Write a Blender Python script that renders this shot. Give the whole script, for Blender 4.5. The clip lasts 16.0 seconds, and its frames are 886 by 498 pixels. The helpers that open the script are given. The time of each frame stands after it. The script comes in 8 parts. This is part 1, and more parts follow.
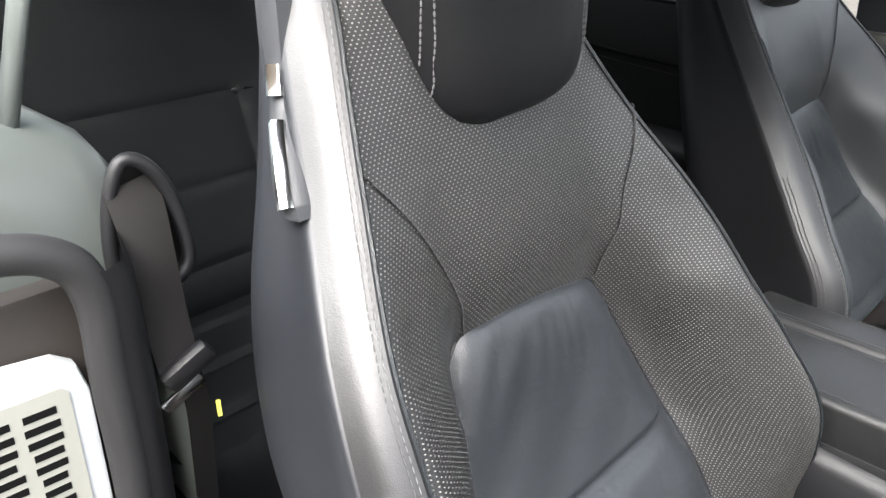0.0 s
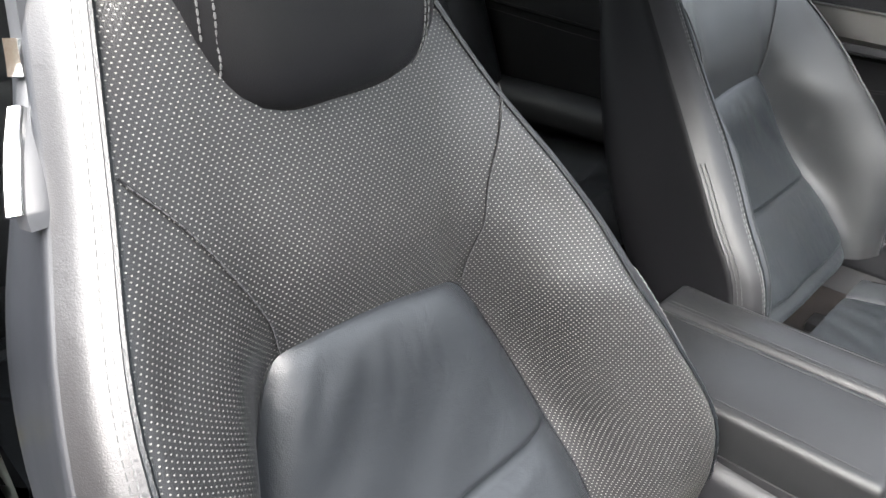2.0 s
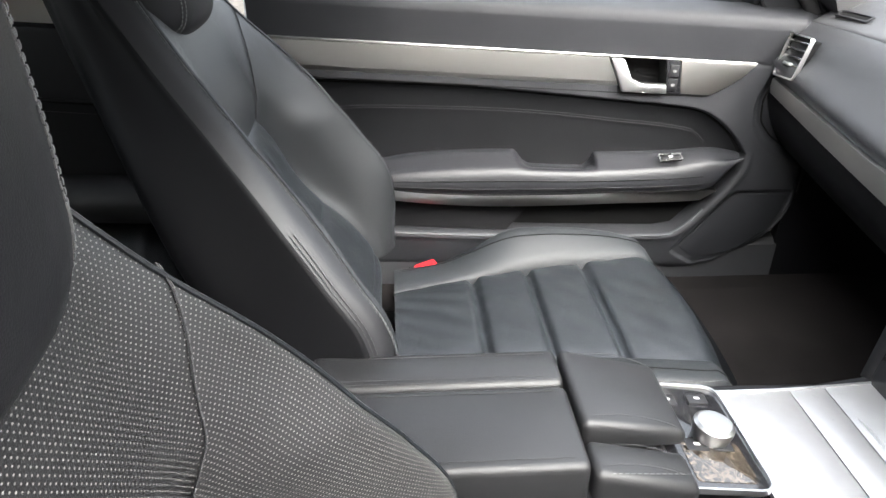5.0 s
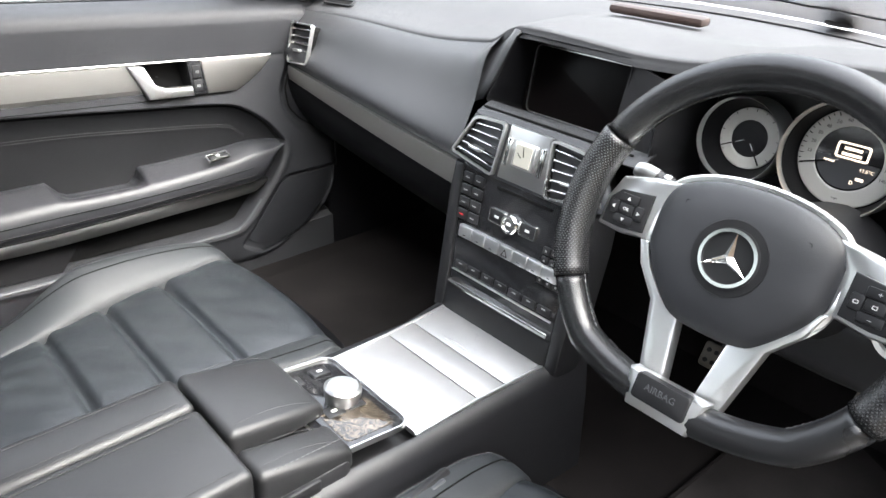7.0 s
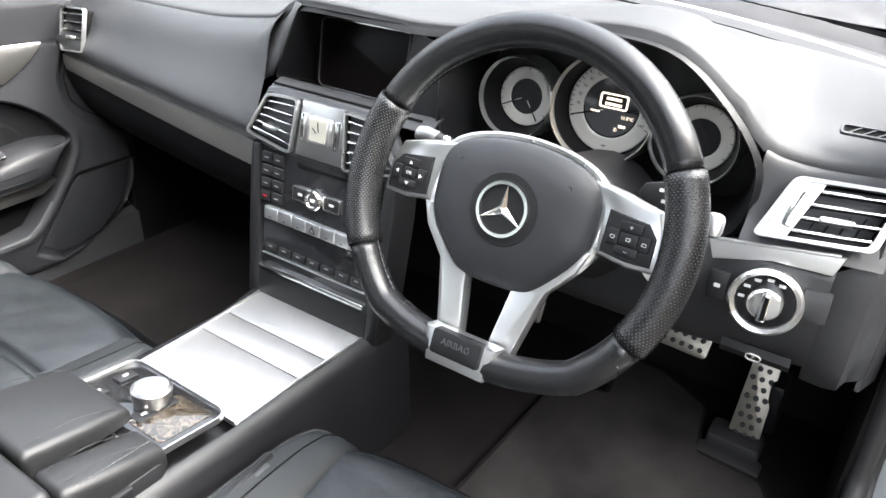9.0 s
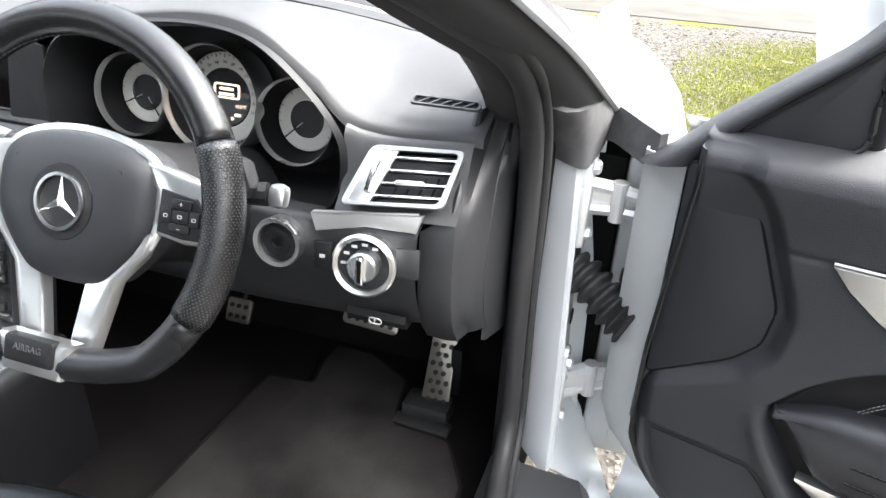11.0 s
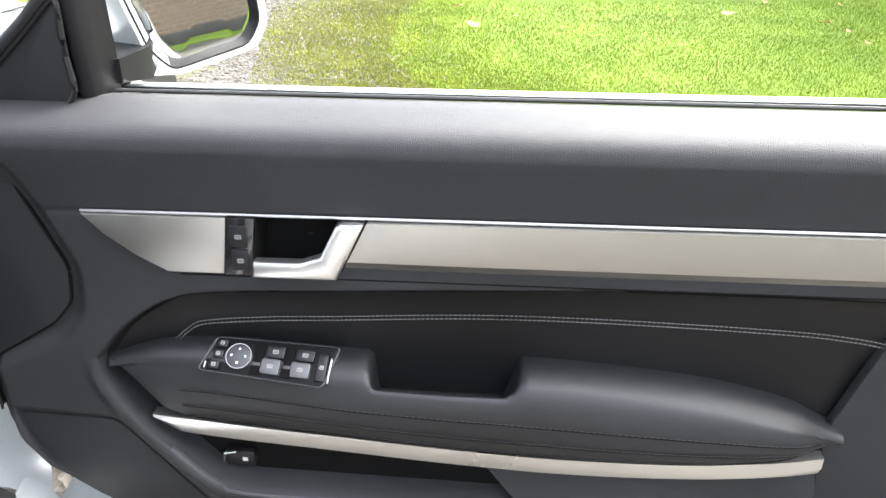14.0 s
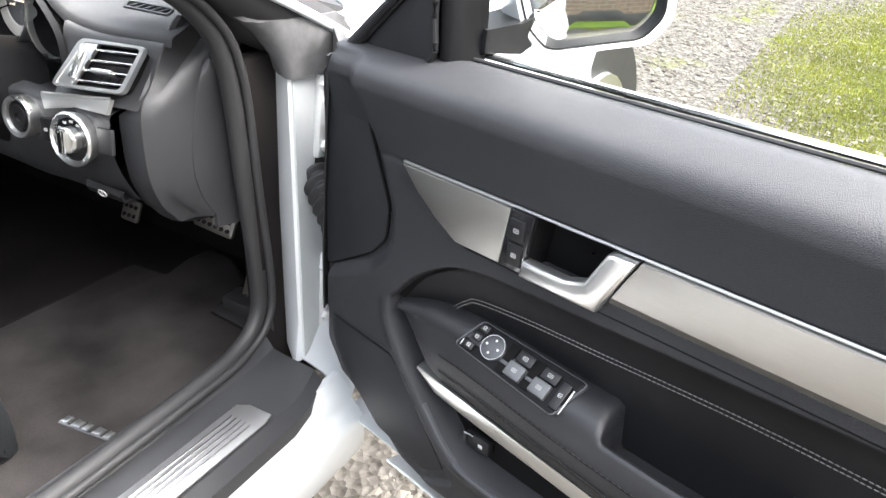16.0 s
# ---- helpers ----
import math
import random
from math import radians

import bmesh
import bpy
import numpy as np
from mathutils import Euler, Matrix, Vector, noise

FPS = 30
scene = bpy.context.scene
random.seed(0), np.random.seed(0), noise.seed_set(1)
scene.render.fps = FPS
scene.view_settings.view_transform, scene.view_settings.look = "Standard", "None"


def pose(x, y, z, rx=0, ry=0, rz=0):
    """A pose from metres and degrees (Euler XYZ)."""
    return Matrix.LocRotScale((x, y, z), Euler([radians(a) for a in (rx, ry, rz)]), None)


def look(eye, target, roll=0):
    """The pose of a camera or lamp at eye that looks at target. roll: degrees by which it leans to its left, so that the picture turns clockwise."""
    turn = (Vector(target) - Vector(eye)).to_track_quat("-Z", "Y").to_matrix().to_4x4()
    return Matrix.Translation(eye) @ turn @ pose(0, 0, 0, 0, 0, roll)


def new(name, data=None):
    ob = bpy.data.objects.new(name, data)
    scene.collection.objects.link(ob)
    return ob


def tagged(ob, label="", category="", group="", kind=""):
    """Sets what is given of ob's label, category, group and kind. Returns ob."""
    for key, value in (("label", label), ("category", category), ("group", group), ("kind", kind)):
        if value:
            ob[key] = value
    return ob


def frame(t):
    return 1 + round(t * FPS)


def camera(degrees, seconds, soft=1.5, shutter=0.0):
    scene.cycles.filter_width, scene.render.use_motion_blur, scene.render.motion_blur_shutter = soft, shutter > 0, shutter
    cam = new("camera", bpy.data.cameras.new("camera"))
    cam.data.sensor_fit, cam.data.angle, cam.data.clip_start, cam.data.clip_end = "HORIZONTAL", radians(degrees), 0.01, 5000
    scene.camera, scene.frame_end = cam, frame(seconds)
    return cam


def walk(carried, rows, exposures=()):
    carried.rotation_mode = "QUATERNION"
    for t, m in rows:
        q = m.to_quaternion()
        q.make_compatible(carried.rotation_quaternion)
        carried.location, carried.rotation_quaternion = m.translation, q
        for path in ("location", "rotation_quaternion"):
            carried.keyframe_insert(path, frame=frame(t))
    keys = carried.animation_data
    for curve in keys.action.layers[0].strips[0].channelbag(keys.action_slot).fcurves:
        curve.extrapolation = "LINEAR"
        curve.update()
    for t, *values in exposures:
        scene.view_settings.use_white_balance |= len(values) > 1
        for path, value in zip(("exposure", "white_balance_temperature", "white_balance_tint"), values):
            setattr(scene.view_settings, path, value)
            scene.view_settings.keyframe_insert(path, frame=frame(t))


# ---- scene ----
# ---------------------------------------------------------------- camera
cam = camera(62.8, 16.0, soft=1.5)
PATH = [
    (0, (-0.291, -0.812, 1.038), (-1.58, 0.437, 0.155), -1.2),
    (0.5, (-0.26, -0.744, 1.038), (-1.551, 0.471, 0.111), -1.1),
    (1, (-0.246, -0.71, 1.032), (-1.542, 0.484, 0.086), -1.1),
    (1.5, (-0.237, -0.68, 1.025), (-1.529, 0.509, 0.068), -1.0),
    (2, (-0.264, -0.667, 1.025), (-1.504, 0.574, 0.064), -0.5),
    (2.5, (-0.324, -0.678, 1.031), (-1.423, 0.689, 0.07), -0.3),
    (3, (-0.372, -0.69, 1.051), (-1.22, 0.849, 0.096), 0.0),
    (3.2, (-0.392, -0.684, 1.054), (-1.138, 0.909, 0.101), -0.0),
    (5.3, (-0.511, -0.604, 1.077), (-0.167, 1.121, 0.124), 1.6),
    (5.5, (-0.515, -0.602, 1.074), (-0.022, 1.091, 0.131), 2.0),
    (6, (-0.525, -0.607, 1.074), (0.289, 0.966, 0.143), 2.0),
    (6.5, (-0.536, -0.601, 1.075), (0.507, 0.832, 0.149), 2.1),
    (7, (-0.537, -0.602, 1.078), (0.668, 0.697, 0.149), 2.2),
    (7.5, (-0.532, -0.603, 1.075), (0.776, 0.586, 0.14), 2.3),
    (8, (-0.527, -0.61, 1.077), (0.843, 0.501, 0.134), 2.4),
    (8.2, (-0.527, -0.614, 1.077), (0.862, 0.468, 0.128), 2.4),
    (10.3, (-0.470, -0.727, 1.061), (1.186, -0.082, 0.144), 3.7),
    (10.5, (-0.473, -0.746, 1.060), (1.213, -0.163, 0.156), 3.9),
    (11, (-0.440, -0.848, 1.060), (1.262, -0.322, 0.151), 3.1),
    (11.5, (-0.426, -0.927, 1.059), (1.326, -0.559, 0.168), 3.1),
    (12, (-0.425, -1.01, 1.057), (1.357, -0.848, 0.164), 2.5),
    (12.5, (-0.42, -1.114, 1.05), (1.37, -1.14, 0.157), 2.0),
    (13, (-0.412, -1.181, 1.037), (1.358, -1.408, 0.135), 1.6),
    (13.5, (-0.43, -1.211, 1.033), (1.328, -1.52, 0.13), 1.4),
    (14, (-0.451, -1.248, 1.055), (1.301, -1.564, 0.145), 1.5),
    (14.5, (-0.486, -1.309, 1.064), (1.281, -1.537, 0.155), 2.3),
    (15, (-0.437, -1.334, 1.05), (1.337, -1.294, 0.127), 3.2),
    (15.5, (-0.371, -1.362, 1.033), (1.342, -0.902, 0.108), 3.8),
    (16, (-0.357, -1.384, 1.049), (1.186, -0.562, 0.077), 4.0),
]
walk(cam, [(t, look(eye, target, roll)) for t, eye, target, roll in PATH], exposures=[(0.0, 2.42), (0.7, 2.74), (2.2, 2.73), (3.2, 2.64), (5.5, 2.71), (6.5, 2.78), (8.0, 2.84), (10.4, 2.86), (11.3, 2.95), (12.4, 2.86), (13.0, 2.73), (14.0, 2.83), (15.0, 2.77), (16.0, 2.80)])

# ---------------------------------------------------------------- light
world = bpy.data.worlds.new("overcast_sky")
scene.world = world
world.use_nodes = True
wn, wl = world.node_tree.nodes, world.node_tree.links
sky = wn.new("ShaderNodeTexSky")
sky.sky_type, sky.sun_disc = "NISHITA", False
sky.sun_elevation, sky.sun_rotation = radians(48), radians(150)
sky.dust_density, sky.air_density = 4.0, 1.0
grey = wn.new("ShaderNodeHueSaturation")
grey.inputs["Saturation"].default_value = 0.31
wl.new(sky.outputs[0], grey.inputs["Color"])
wtc = wn.new("ShaderNodeTexCoord")
wsep = wn.new("ShaderNodeSeparateXYZ")
wl.new(wtc.outputs["Generated"], wsep.inputs[0])
wmr = wn.new("ShaderNodeMapRange")
wmr.inputs["From Min"].default_value, wmr.inputs["From Max"].default_value = 0.0, 1.0
wmr.inputs["To Min"].default_value, wmr.inputs["To Max"].default_value = 0.10, 0.34
wl.new(wsep.outputs[2], wmr.inputs["Value"])
wl.new(wmr.outputs[0], wn["Background"].inputs["Strength"])
wl.new(grey.outputs[0], wn["Background"].inputs["Color"])
sun = new("sun", bpy.data.lights.new("sun", "SUN"))
sun.data.energy, sun.data.angle, sun.data.color = 0.7, radians(35), (1.0, 0.97, 0.92)
sun.matrix_world = look((-3.0, -6.0, 8.0), (0, 0, 0))

# ---------------------------------------------------------------- mesh helpers


def link_mesh(name, bm, mats, smooth=38):
    me = bpy.data.meshes.new(name)
    bmesh.ops.recalc_face_normals(bm, faces=bm.faces)
    bm.to_mesh(me)
    bm.free()
    for m in mats if isinstance(mats, (list, tuple)) else [mats]:
        me.materials.append(m)
    me.polygons.foreach_set("use_smooth", [True] * len(me.polygons))
    if smooth < 180:
        me.set_sharp_from_angle(angle=radians(smooth))
    return new(name, me)


def part(name, bm, mats, parent, label="", smooth=28):
    ob = link_mesh(name, bm, mats, smooth)
    ob.parent = parent
    if parent.type == "EMPTY":
        ob.matrix_parent_inverse = Matrix.Translation(-parent.location)
    return tagged(ob, label) if label else ob


def thing(name, place, label, category, group="", kind=""):
    ob = new(name)
    ob.location = place
    ob.empty_display_size = 0.05
    return tagged(ob, label, category, group, kind)


def join(*bms):
    out = bms[0]
    for b in bms[1:]:
        me = bpy.data.meshes.new("t")
        b.to_mesh(me)
        b.free()
        out.from_mesh(me)
        bpy.data.meshes.remove(me)
    return out


def moved(bm, m):
    bmesh.ops.transform(bm, matrix=m, verts=bm.verts)
    return bm


def basis(o, u, v):
    """A frame at o with u across, v up and w = u x v."""
    u = Vector(u).normalized()
    w = u.cross(Vector(v)).normalized()
    v = w.cross(u)
    return Matrix(((u.x, v.x, w.x, o[0]), (u.y, v.y, w.y, o[1]), (u.z, v.z, w.z, o[2]), (0, 0, 0, 1)))


def rbox(c, size, r=0.004, m=None, seg=2):
    bm = bmesh.new()
    bmesh.ops.create_cube(bm, size=1)
    bmesh.ops.transform(bm, verts=bm.verts, matrix=Matrix.Diagonal((*size, 1)))
    r = min(r, 0.48 * min(size))
    if r > 0:
        bmesh.ops.bevel(bm, geom=bm.edges[:], offset=r, segments=seg, affect="EDGES", profile=0.5)
    moved(bm, Matrix.Translation(c))
    return moved(bm, m) if m else bm


def prism(pts, depth, r=0.002, m=None, seg=2):
    """A plate: outline pts in u, v; from w = 0 to w = depth, its front rim rounded."""
    bm = bmesh.new()
    vs = [bm.verts.new((u, v, 0)) for u, v in pts]
    f = bm.faces.new(vs)
    got = bmesh.ops.extrude_face_region(bm, geom=[f])
    top = [g for g in got["geom"] if isinstance(g, bmesh.types.BMVert)]
    bmesh.ops.translate(bm, vec=(0, 0, depth), verts=top)
    bmesh.ops.recalc_face_normals(bm, faces=bm.faces)
    if r > 0:
        s = set(top)
        rim = [e for e in bm.edges if e.verts[0] in s and e.verts[1] in s]
        bmesh.ops.bevel(bm, geom=rim, offset=r, segments=seg, affect="EDGES", profile=0.5)
    return moved(bm, m) if m else bm


def ringplate(outer, inner, depth, m=None, r=0.0015):
    """A frame between two outlines of equal count."""
    n = len(outer)
    rows = []
    for pts, w in ((outer, 0), (outer, depth - r), ([(o[0] * 0.92 + i[0] * 0.08, o[1] * 0.92 + i[1] * 0.08) for o, i in zip(outer, inner)], depth),
                   ([(o[0] * 0.08 + i[0] * 0.92, o[1] * 0.08 + i[1] * 0.92) for o, i in zip(outer, inner)], depth), (inner, depth - r), (inner, 0)):
        rows.append([(p[0], p[1], w) for p in pts])
    bm = loft(rows, closed=True)
    return moved(bm, m) if m else bm


def rrect(w, h, r, n=4, cx=0, cy=0):
    pts = []
    for k, (sx, sy) in enumerate(((1, 1), (-1, 1), (-1, -1), (1, -1))):
        for i in range(n + 1):
            a = math.pi / 2 * (k + i / n)
            pts.append((cx + sx * (w / 2 - r) + r * math.cos(a), cy + sy * (h / 2 - r) + r * math.sin(a)))
    return pts


def ngon(r, n=24, cx=0, cy=0):
    return [(cx + r * math.cos(math.tau * i / n), cy + r * math.sin(math.tau * i / n)) for i in range(n)]


def cr(pts, per=6, closed=False):
    """A smooth curve through pts (any dimension)."""
    p = [np.array(q, float) for q in pts]
    n = len(p)
    out = []
    for i in range(n if closed else n - 1):
        a = p[(i - 1) % n] if closed or i else p[0] * 2 - p[1]
        b, c = p[i], p[(i + 1) % n]
        d = p[(i + 2) % n] if closed or i + 2 < n else p[-1] * 2 - p[-2]
        for k in range(per):
            t = k / per
            out.append(0.5 * (2 * b + (c - a) * t + (2 * a - 5 * b + 4 * c - d) * t * t + (3 * b - a - 3 * c + d) * t ** 3))
    if not closed:
        out.append(p[-1])
    return [tuple(q) for q in out]


def step_up(d, lo, hi):
    t = np.clip((d - lo) / (hi - lo), 0, 1)
    return t * t * (3 - 2 * t)


DOOR_D, DOOR_N = Vector((-0.240, -0.971, 0)), Vector((-0.971, 0.240, 0))


def curve_at(keys, values, x):
    return float(np.interp(x, keys, values))


def smooth_at(keys, values, x):
    """Values at x on a smooth curve through the keys."""
    i = min(max(int(np.searchsorted(keys, x)) - 1, 0), len(keys) - 2)
    t = min(max((x - keys[i]) / (keys[i + 1] - keys[i]), 0), 1)
    v = values
    a, b, c, d = v[max(i - 1, 0)], v[i], v[i + 1], v[min(i + 2, len(v) - 1)]
    return 0.5 * (2 * b + (c - a) * t + (2 * a - 5 * b + 4 * c - d) * t * t + (3 * b - a - 3 * c + d) * t ** 3)


def loft(rows, closed=False, cap=False, thick=0.0):
    """Faces between rows of points, with a UV map in metres. closed: each row is a ring."""
    bm = bmesh.new()
    uvl = bm.loops.layers.uv.new("UVMap")
    n = len(rows[0])
    grid = [[bm.verts.new(p) for p in row] for row in rows]
    arr = np.array([[tuple(p) for p in row] for row in rows], float)
    du = np.zeros((len(rows), n + 1))
    ext = np.concatenate([arr, arr[:, :1]], 1)
    du[:, 1:] = np.cumsum(np.linalg.norm(np.diff(ext, axis=1), axis=2), 1)
    du -= du[:, n // 2][:, None]
    dv = np.zeros((len(rows), n + 1))
    dv[1:, :n] = np.cumsum(np.linalg.norm(np.diff(arr, axis=0), axis=2), 0)
    dv[:, :n] = dv[:, :n].mean(1)[:, None]
    dv[:, n] = dv[:, 0]
    for i in range(len(rows) - 1):
        for j in range(n if closed else n - 1):
            k = (j + 1) % n
            try:
                f = bm.faces.new((grid[i][j], grid[i][k], grid[i + 1][k], grid[i + 1][j]))
            except ValueError:
                continue
            for lp, (a, b) in zip(f.loops, ((i, j), (i, j + 1), (i + 1, j + 1), (i + 1, j))):
                lp[uvl].uv = (du[a][b], dv[a][b])
    if cap:
        bm.faces.new(grid[0])
        bm.faces.new(list(reversed(grid[-1])))
    if thick:
        bmesh.ops.recalc_face_normals(bm, faces=bm.faces)
        bmesh.ops.solidify(bm, geom=bm.faces[:], thickness=thick)
    return bm


def tube(path, r, n=8, closed=False, flat=1.0, up=(0, 0, 1)):
    """A round (or flattened) rod along a path. r: a radius or one for each point."""
    p = [Vector(q) for q in path]
    rs = r if isinstance(r, (list, tuple)) else [r] * len(p)
    rows = []
    for i, q in enumerate(p):
        a = p[(i - 1) % len(p)] if closed or i else q
        b = p[(i + 1) % len(p)] if closed or i + 1 < len(p) else q
        d = (b - a).normalized()
        s = d.cross(Vector(up))
        s = s.normalized() if s.length > 1e-4 else d.orthogonal().normalized()
        t = s.cross(d)
        rows.append([q + (s * math.cos(math.tau * k / n) + t * math.sin(math.tau * k / n) * flat) * rs[i] for k in range(n)])
    if closed:
        rows.append(rows[0])
        bm = loft(rows, True)
        bmesh.ops.remove_doubles(bm, verts=bm.verts, dist=1e-6)
        return bm
    return loft(rows, True, cap=True)


def revolve(profile, m=None, n=28, ends=(True, True)):
    """A turned body: profile of (radius, height along w)."""
    rows = [[(r * math.cos(math.tau * k / n), r * math.sin(math.tau * k / n), h) for k in range(n)] for r, h in profile]
    if not ends[0] or not ends[1]:
        bm = loft(rows, True)
        if ends[0] or ends[1]:
            bm.verts.ensure_lookup_table()
            row = rows[0] if ends[0] else rows[-1]
            bm.faces.new([bm.verts.new(p) for p in row])
    else:
        bm = loft(rows, True, cap=True)
    return moved(bm, m) if m else bm


def stitches(path, step=0.0065, length=0.0045, r=0.00055, shift=(0, 0, 0), slant=0.0):
    """Single stitches of thread along a path."""
    p = [Vector(q) + Vector(shift) for q in path]
    seg = [0.0]
    for a, b in zip(p, p[1:]):
        seg.append(seg[-1] + (b - a).length)
    verts, faces = [], []
    pos = 0.0
    while pos + length < seg[-1]:
        ends = []
        for s in (pos, pos + length):
            i = max(0, min(len(p) - 2, int(np.searchsorted(seg, s)) - 1))
            t = (s - seg[i]) / max(seg[i + 1] - seg[i], 1e-9)
            ends.append(p[i].lerp(p[i + 1], t))
        d = (ends[1] - ends[0]).normalized()
        u = d.orthogonal().normalized()
        v = d.cross(u)
        k = len(verts)
        mid = (ends[0] + ends[1]) / 2
        for c, rr in ((ends[0], r * 0.6), (mid, r), (ends[1], r * 0.6)):
            for a in range(4):
                verts.append(c + (u * math.cos(a * math.pi / 2) + v * math.sin(a * math.pi / 2)) * rr)
        for ring in (0, 4):
            for a in range(4):
                faces.append((k + ring + a, k + ring + (a + 1) % 4, k + ring + 4 + (a + 1) % 4, k + ring + 4 + a))
        faces.append((k + 3, k + 2, k + 1, k))
        faces.append((k + 8, k + 9, k + 10, k + 11))
        pos += step
    bm = bmesh.new()
    bv = [bm.verts.new(v) for v in verts]
    for f in faces:
        bm.faces.new([bv[i] for i in f])
    return bm


def letters(body, size, m, depth=0.0004):
    """Raised lettering as a bmesh, centred in its frame."""
    cu = bpy.data.curves.new("letters", "FONT")
    cu.body, cu.size, cu.extrude, cu.align_x, cu.align_y = body, size, depth, "CENTER", "CENTER"
    cu.resolution_u = 2
    ob = bpy.data.objects.new("letters", cu)
    scene.collection.objects.link(ob)
    bpy.context.view_layer.update()
    me = bpy.data.meshes.new_from_object(ob.evaluated_get(bpy.context.evaluated_depsgraph_get()))
    bm = bmesh.new()
    bm.from_mesh(me)
    bpy.data.objects.remove(ob)
    bpy.data.curves.remove(cu)
    bpy.data.meshes.remove(me)
    return moved(bm, m)


def icon(cx, cy, h, w, v, m):
    """A small outlined pictogram printed on a key: a frame with a bar in it."""
    t = 0.0009
    bm = ringplate(rrect(w, v, 0.0008, cx=cx, cy=cy), rrect(w - 2 * t, v - 2 * t, 0.0005, cx=cx, cy=cy), 0.0003, m @ Matrix.Translation((0, 0, h)), 0.0)
    return join(bm, rbox((cx, cy, h + 0.00015), (w * 0.5, t, 0.0003), 0.0, m))


# ---------------------------------------------------------------- materials


class Nodes:
    """A short way to wire a material."""

    def __init__(self, name):
        self.mat = bpy.data.materials.new(name)
        self.mat.use_nodes = True
        self.n, self.l = self.mat.node_tree.nodes, self.mat.node_tree.links
        self.bsdf = self.n["Principled BSDF"]

    def add(self, kind, ins=(), operation="", feature=""):
        node = self.n.new("ShaderNode" + kind)
        if operation:
            node.operation = operation
        if feature:
            node.feature = feature
        for key, v in dict(ins).items():
            if isinstance(v, bpy.types.NodeSocket):
                self.l.new(v, node.inputs[key])
            else:
                node.inputs[key].default_value = v
        return node

    def math(self, op, a, b=0.0, c=0.0):
        return self.add("Math", {0: a, 1: b, 2: c}, operation=op).outputs[0]

    def set(self, **ins):
        for k, v in ins.items():
            key = k.replace("_", " ").title() if k != "ior" else "IOR"
            if isinstance(v, bpy.types.NodeSocket):
                self.l.new(v, self.bsdf.inputs[key])
            else:
                self.bsdf.inputs[key].default_value = v

    def bump(self, height, strength, distance=0.001, normal=None):
        ins = {"Height": height, "Strength": strength, "Distance": distance}
        if normal is not None:
            ins["Normal"] = normal
        return self.add("Bump", ins).outputs[0]

    def mix(self, f, a, b):
        node = self.n.new("ShaderNodeMix")
        node.data_type = "RGBA"
        for i, v in ((0, f), (6, a), (7, b)):
            if isinstance(v, bpy.types.NodeSocket):
                self.l.new(v, node.inputs[i])
            else:
                node.inputs[i].default_value = v if i == 0 else (*v, 1)
        return node.outputs[2]

    def ramp(self, f, lo, hi):
        return self.add("MapRange", {"Value": f, "From Min": lo, "From Max": hi}).outputs[0]


def surface(name, col, rough, metal=0.0, grain=900.0, bump=0.15, spread=0.25, cloud=6.0, leather=False, col2=None, coat=0.0, rough_spread=0.08, spec=0.5, creased=0.07):
    """Everyday opaque material: a base colour that drifts, grain at a fine scale and slow smudges in the gloss."""
    k = Nodes(name)
    tc = k.add("TexCoord").outputs["Object"]
    slow = k.add("TexNoise", {"Vector": tc, "Scale": cloud, "Detail": 4.0}).outputs["Fac"]
    fine = k.add("TexNoise", {"Vector": tc, "Scale": grain, "Detail": 2.0}).outputs["Fac"]
    dark = [c * (1 - spread) for c in col]
    light = col2 or [min(1, c * (1 + spread)) for c in col]
    both = k.math("ADD", k.math("MULTIPLY", k.ramp(slow, 0.3, 0.7), 0.7), k.math("MULTIPLY", fine, 0.3))
    k.set(base_color=k.mix(both, dark, light), metallic=metal)
    k.set(roughness=k.math("ADD", rough - rough_spread / 2, k.math("MULTIPLY", k.ramp(slow, 0.3, 0.7), rough_spread)))
    k.bsdf.inputs["Specular IOR Level"].default_value = spec
    if coat:
        k.bsdf.inputs["Coat Weight"].default_value, k.bsdf.inputs["Coat Roughness"].default_value = coat, 0.06
    if leather:
        cell = k.add("TexVoronoi", {"Vector": tc, "Scale": grain}, feature="DISTANCE_TO_EDGE").outputs["Distance"]
        crease = k.add("TexNoise", {"Vector": tc, "Scale": 42.0, "Detail": 5.0, "Distortion": 0.6}).outputs["Fac"]
        n1 = k.bump(crease, creased, 0.004)
        k.set(normal=k.bump(k.ramp(cell, 0.0, 0.25), bump, 0.0006, n1))
    elif bump:
        k.set(normal=k.bump(fine, bump, 0.0006))
    return k.mat


LEATHER = surface("black_leather", (0.0082, 0.0097, 0.0112), 0.34, grain=560, bump=0.24, leather=True, creased=0.26, spec=0.52)
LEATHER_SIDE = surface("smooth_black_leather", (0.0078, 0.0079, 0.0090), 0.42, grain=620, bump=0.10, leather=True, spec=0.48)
DOOR_SKIN = surface("door_skin", (0.0172, 0.0177, 0.0199), 0.53, grain=620, bump=0.42, leather=True, spec=0.33)
DASH_SKIN = surface("dash_skin", (0.0215, 0.0218, 0.0233), 0.41, grain=760, bump=0.26, leather=True, spec=0.58)
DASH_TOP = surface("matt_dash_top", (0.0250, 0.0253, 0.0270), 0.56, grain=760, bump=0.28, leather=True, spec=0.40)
PLASTIC = surface("black_plastic", (0.0080, 0.0080, 0.0088), 0.42, grain=1500, bump=0.2, spec=0.34)
# Also painted shade on the passenger's footwell side, glove box, bin cheek and shell.
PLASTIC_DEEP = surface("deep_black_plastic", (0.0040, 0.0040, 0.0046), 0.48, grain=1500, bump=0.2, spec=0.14)
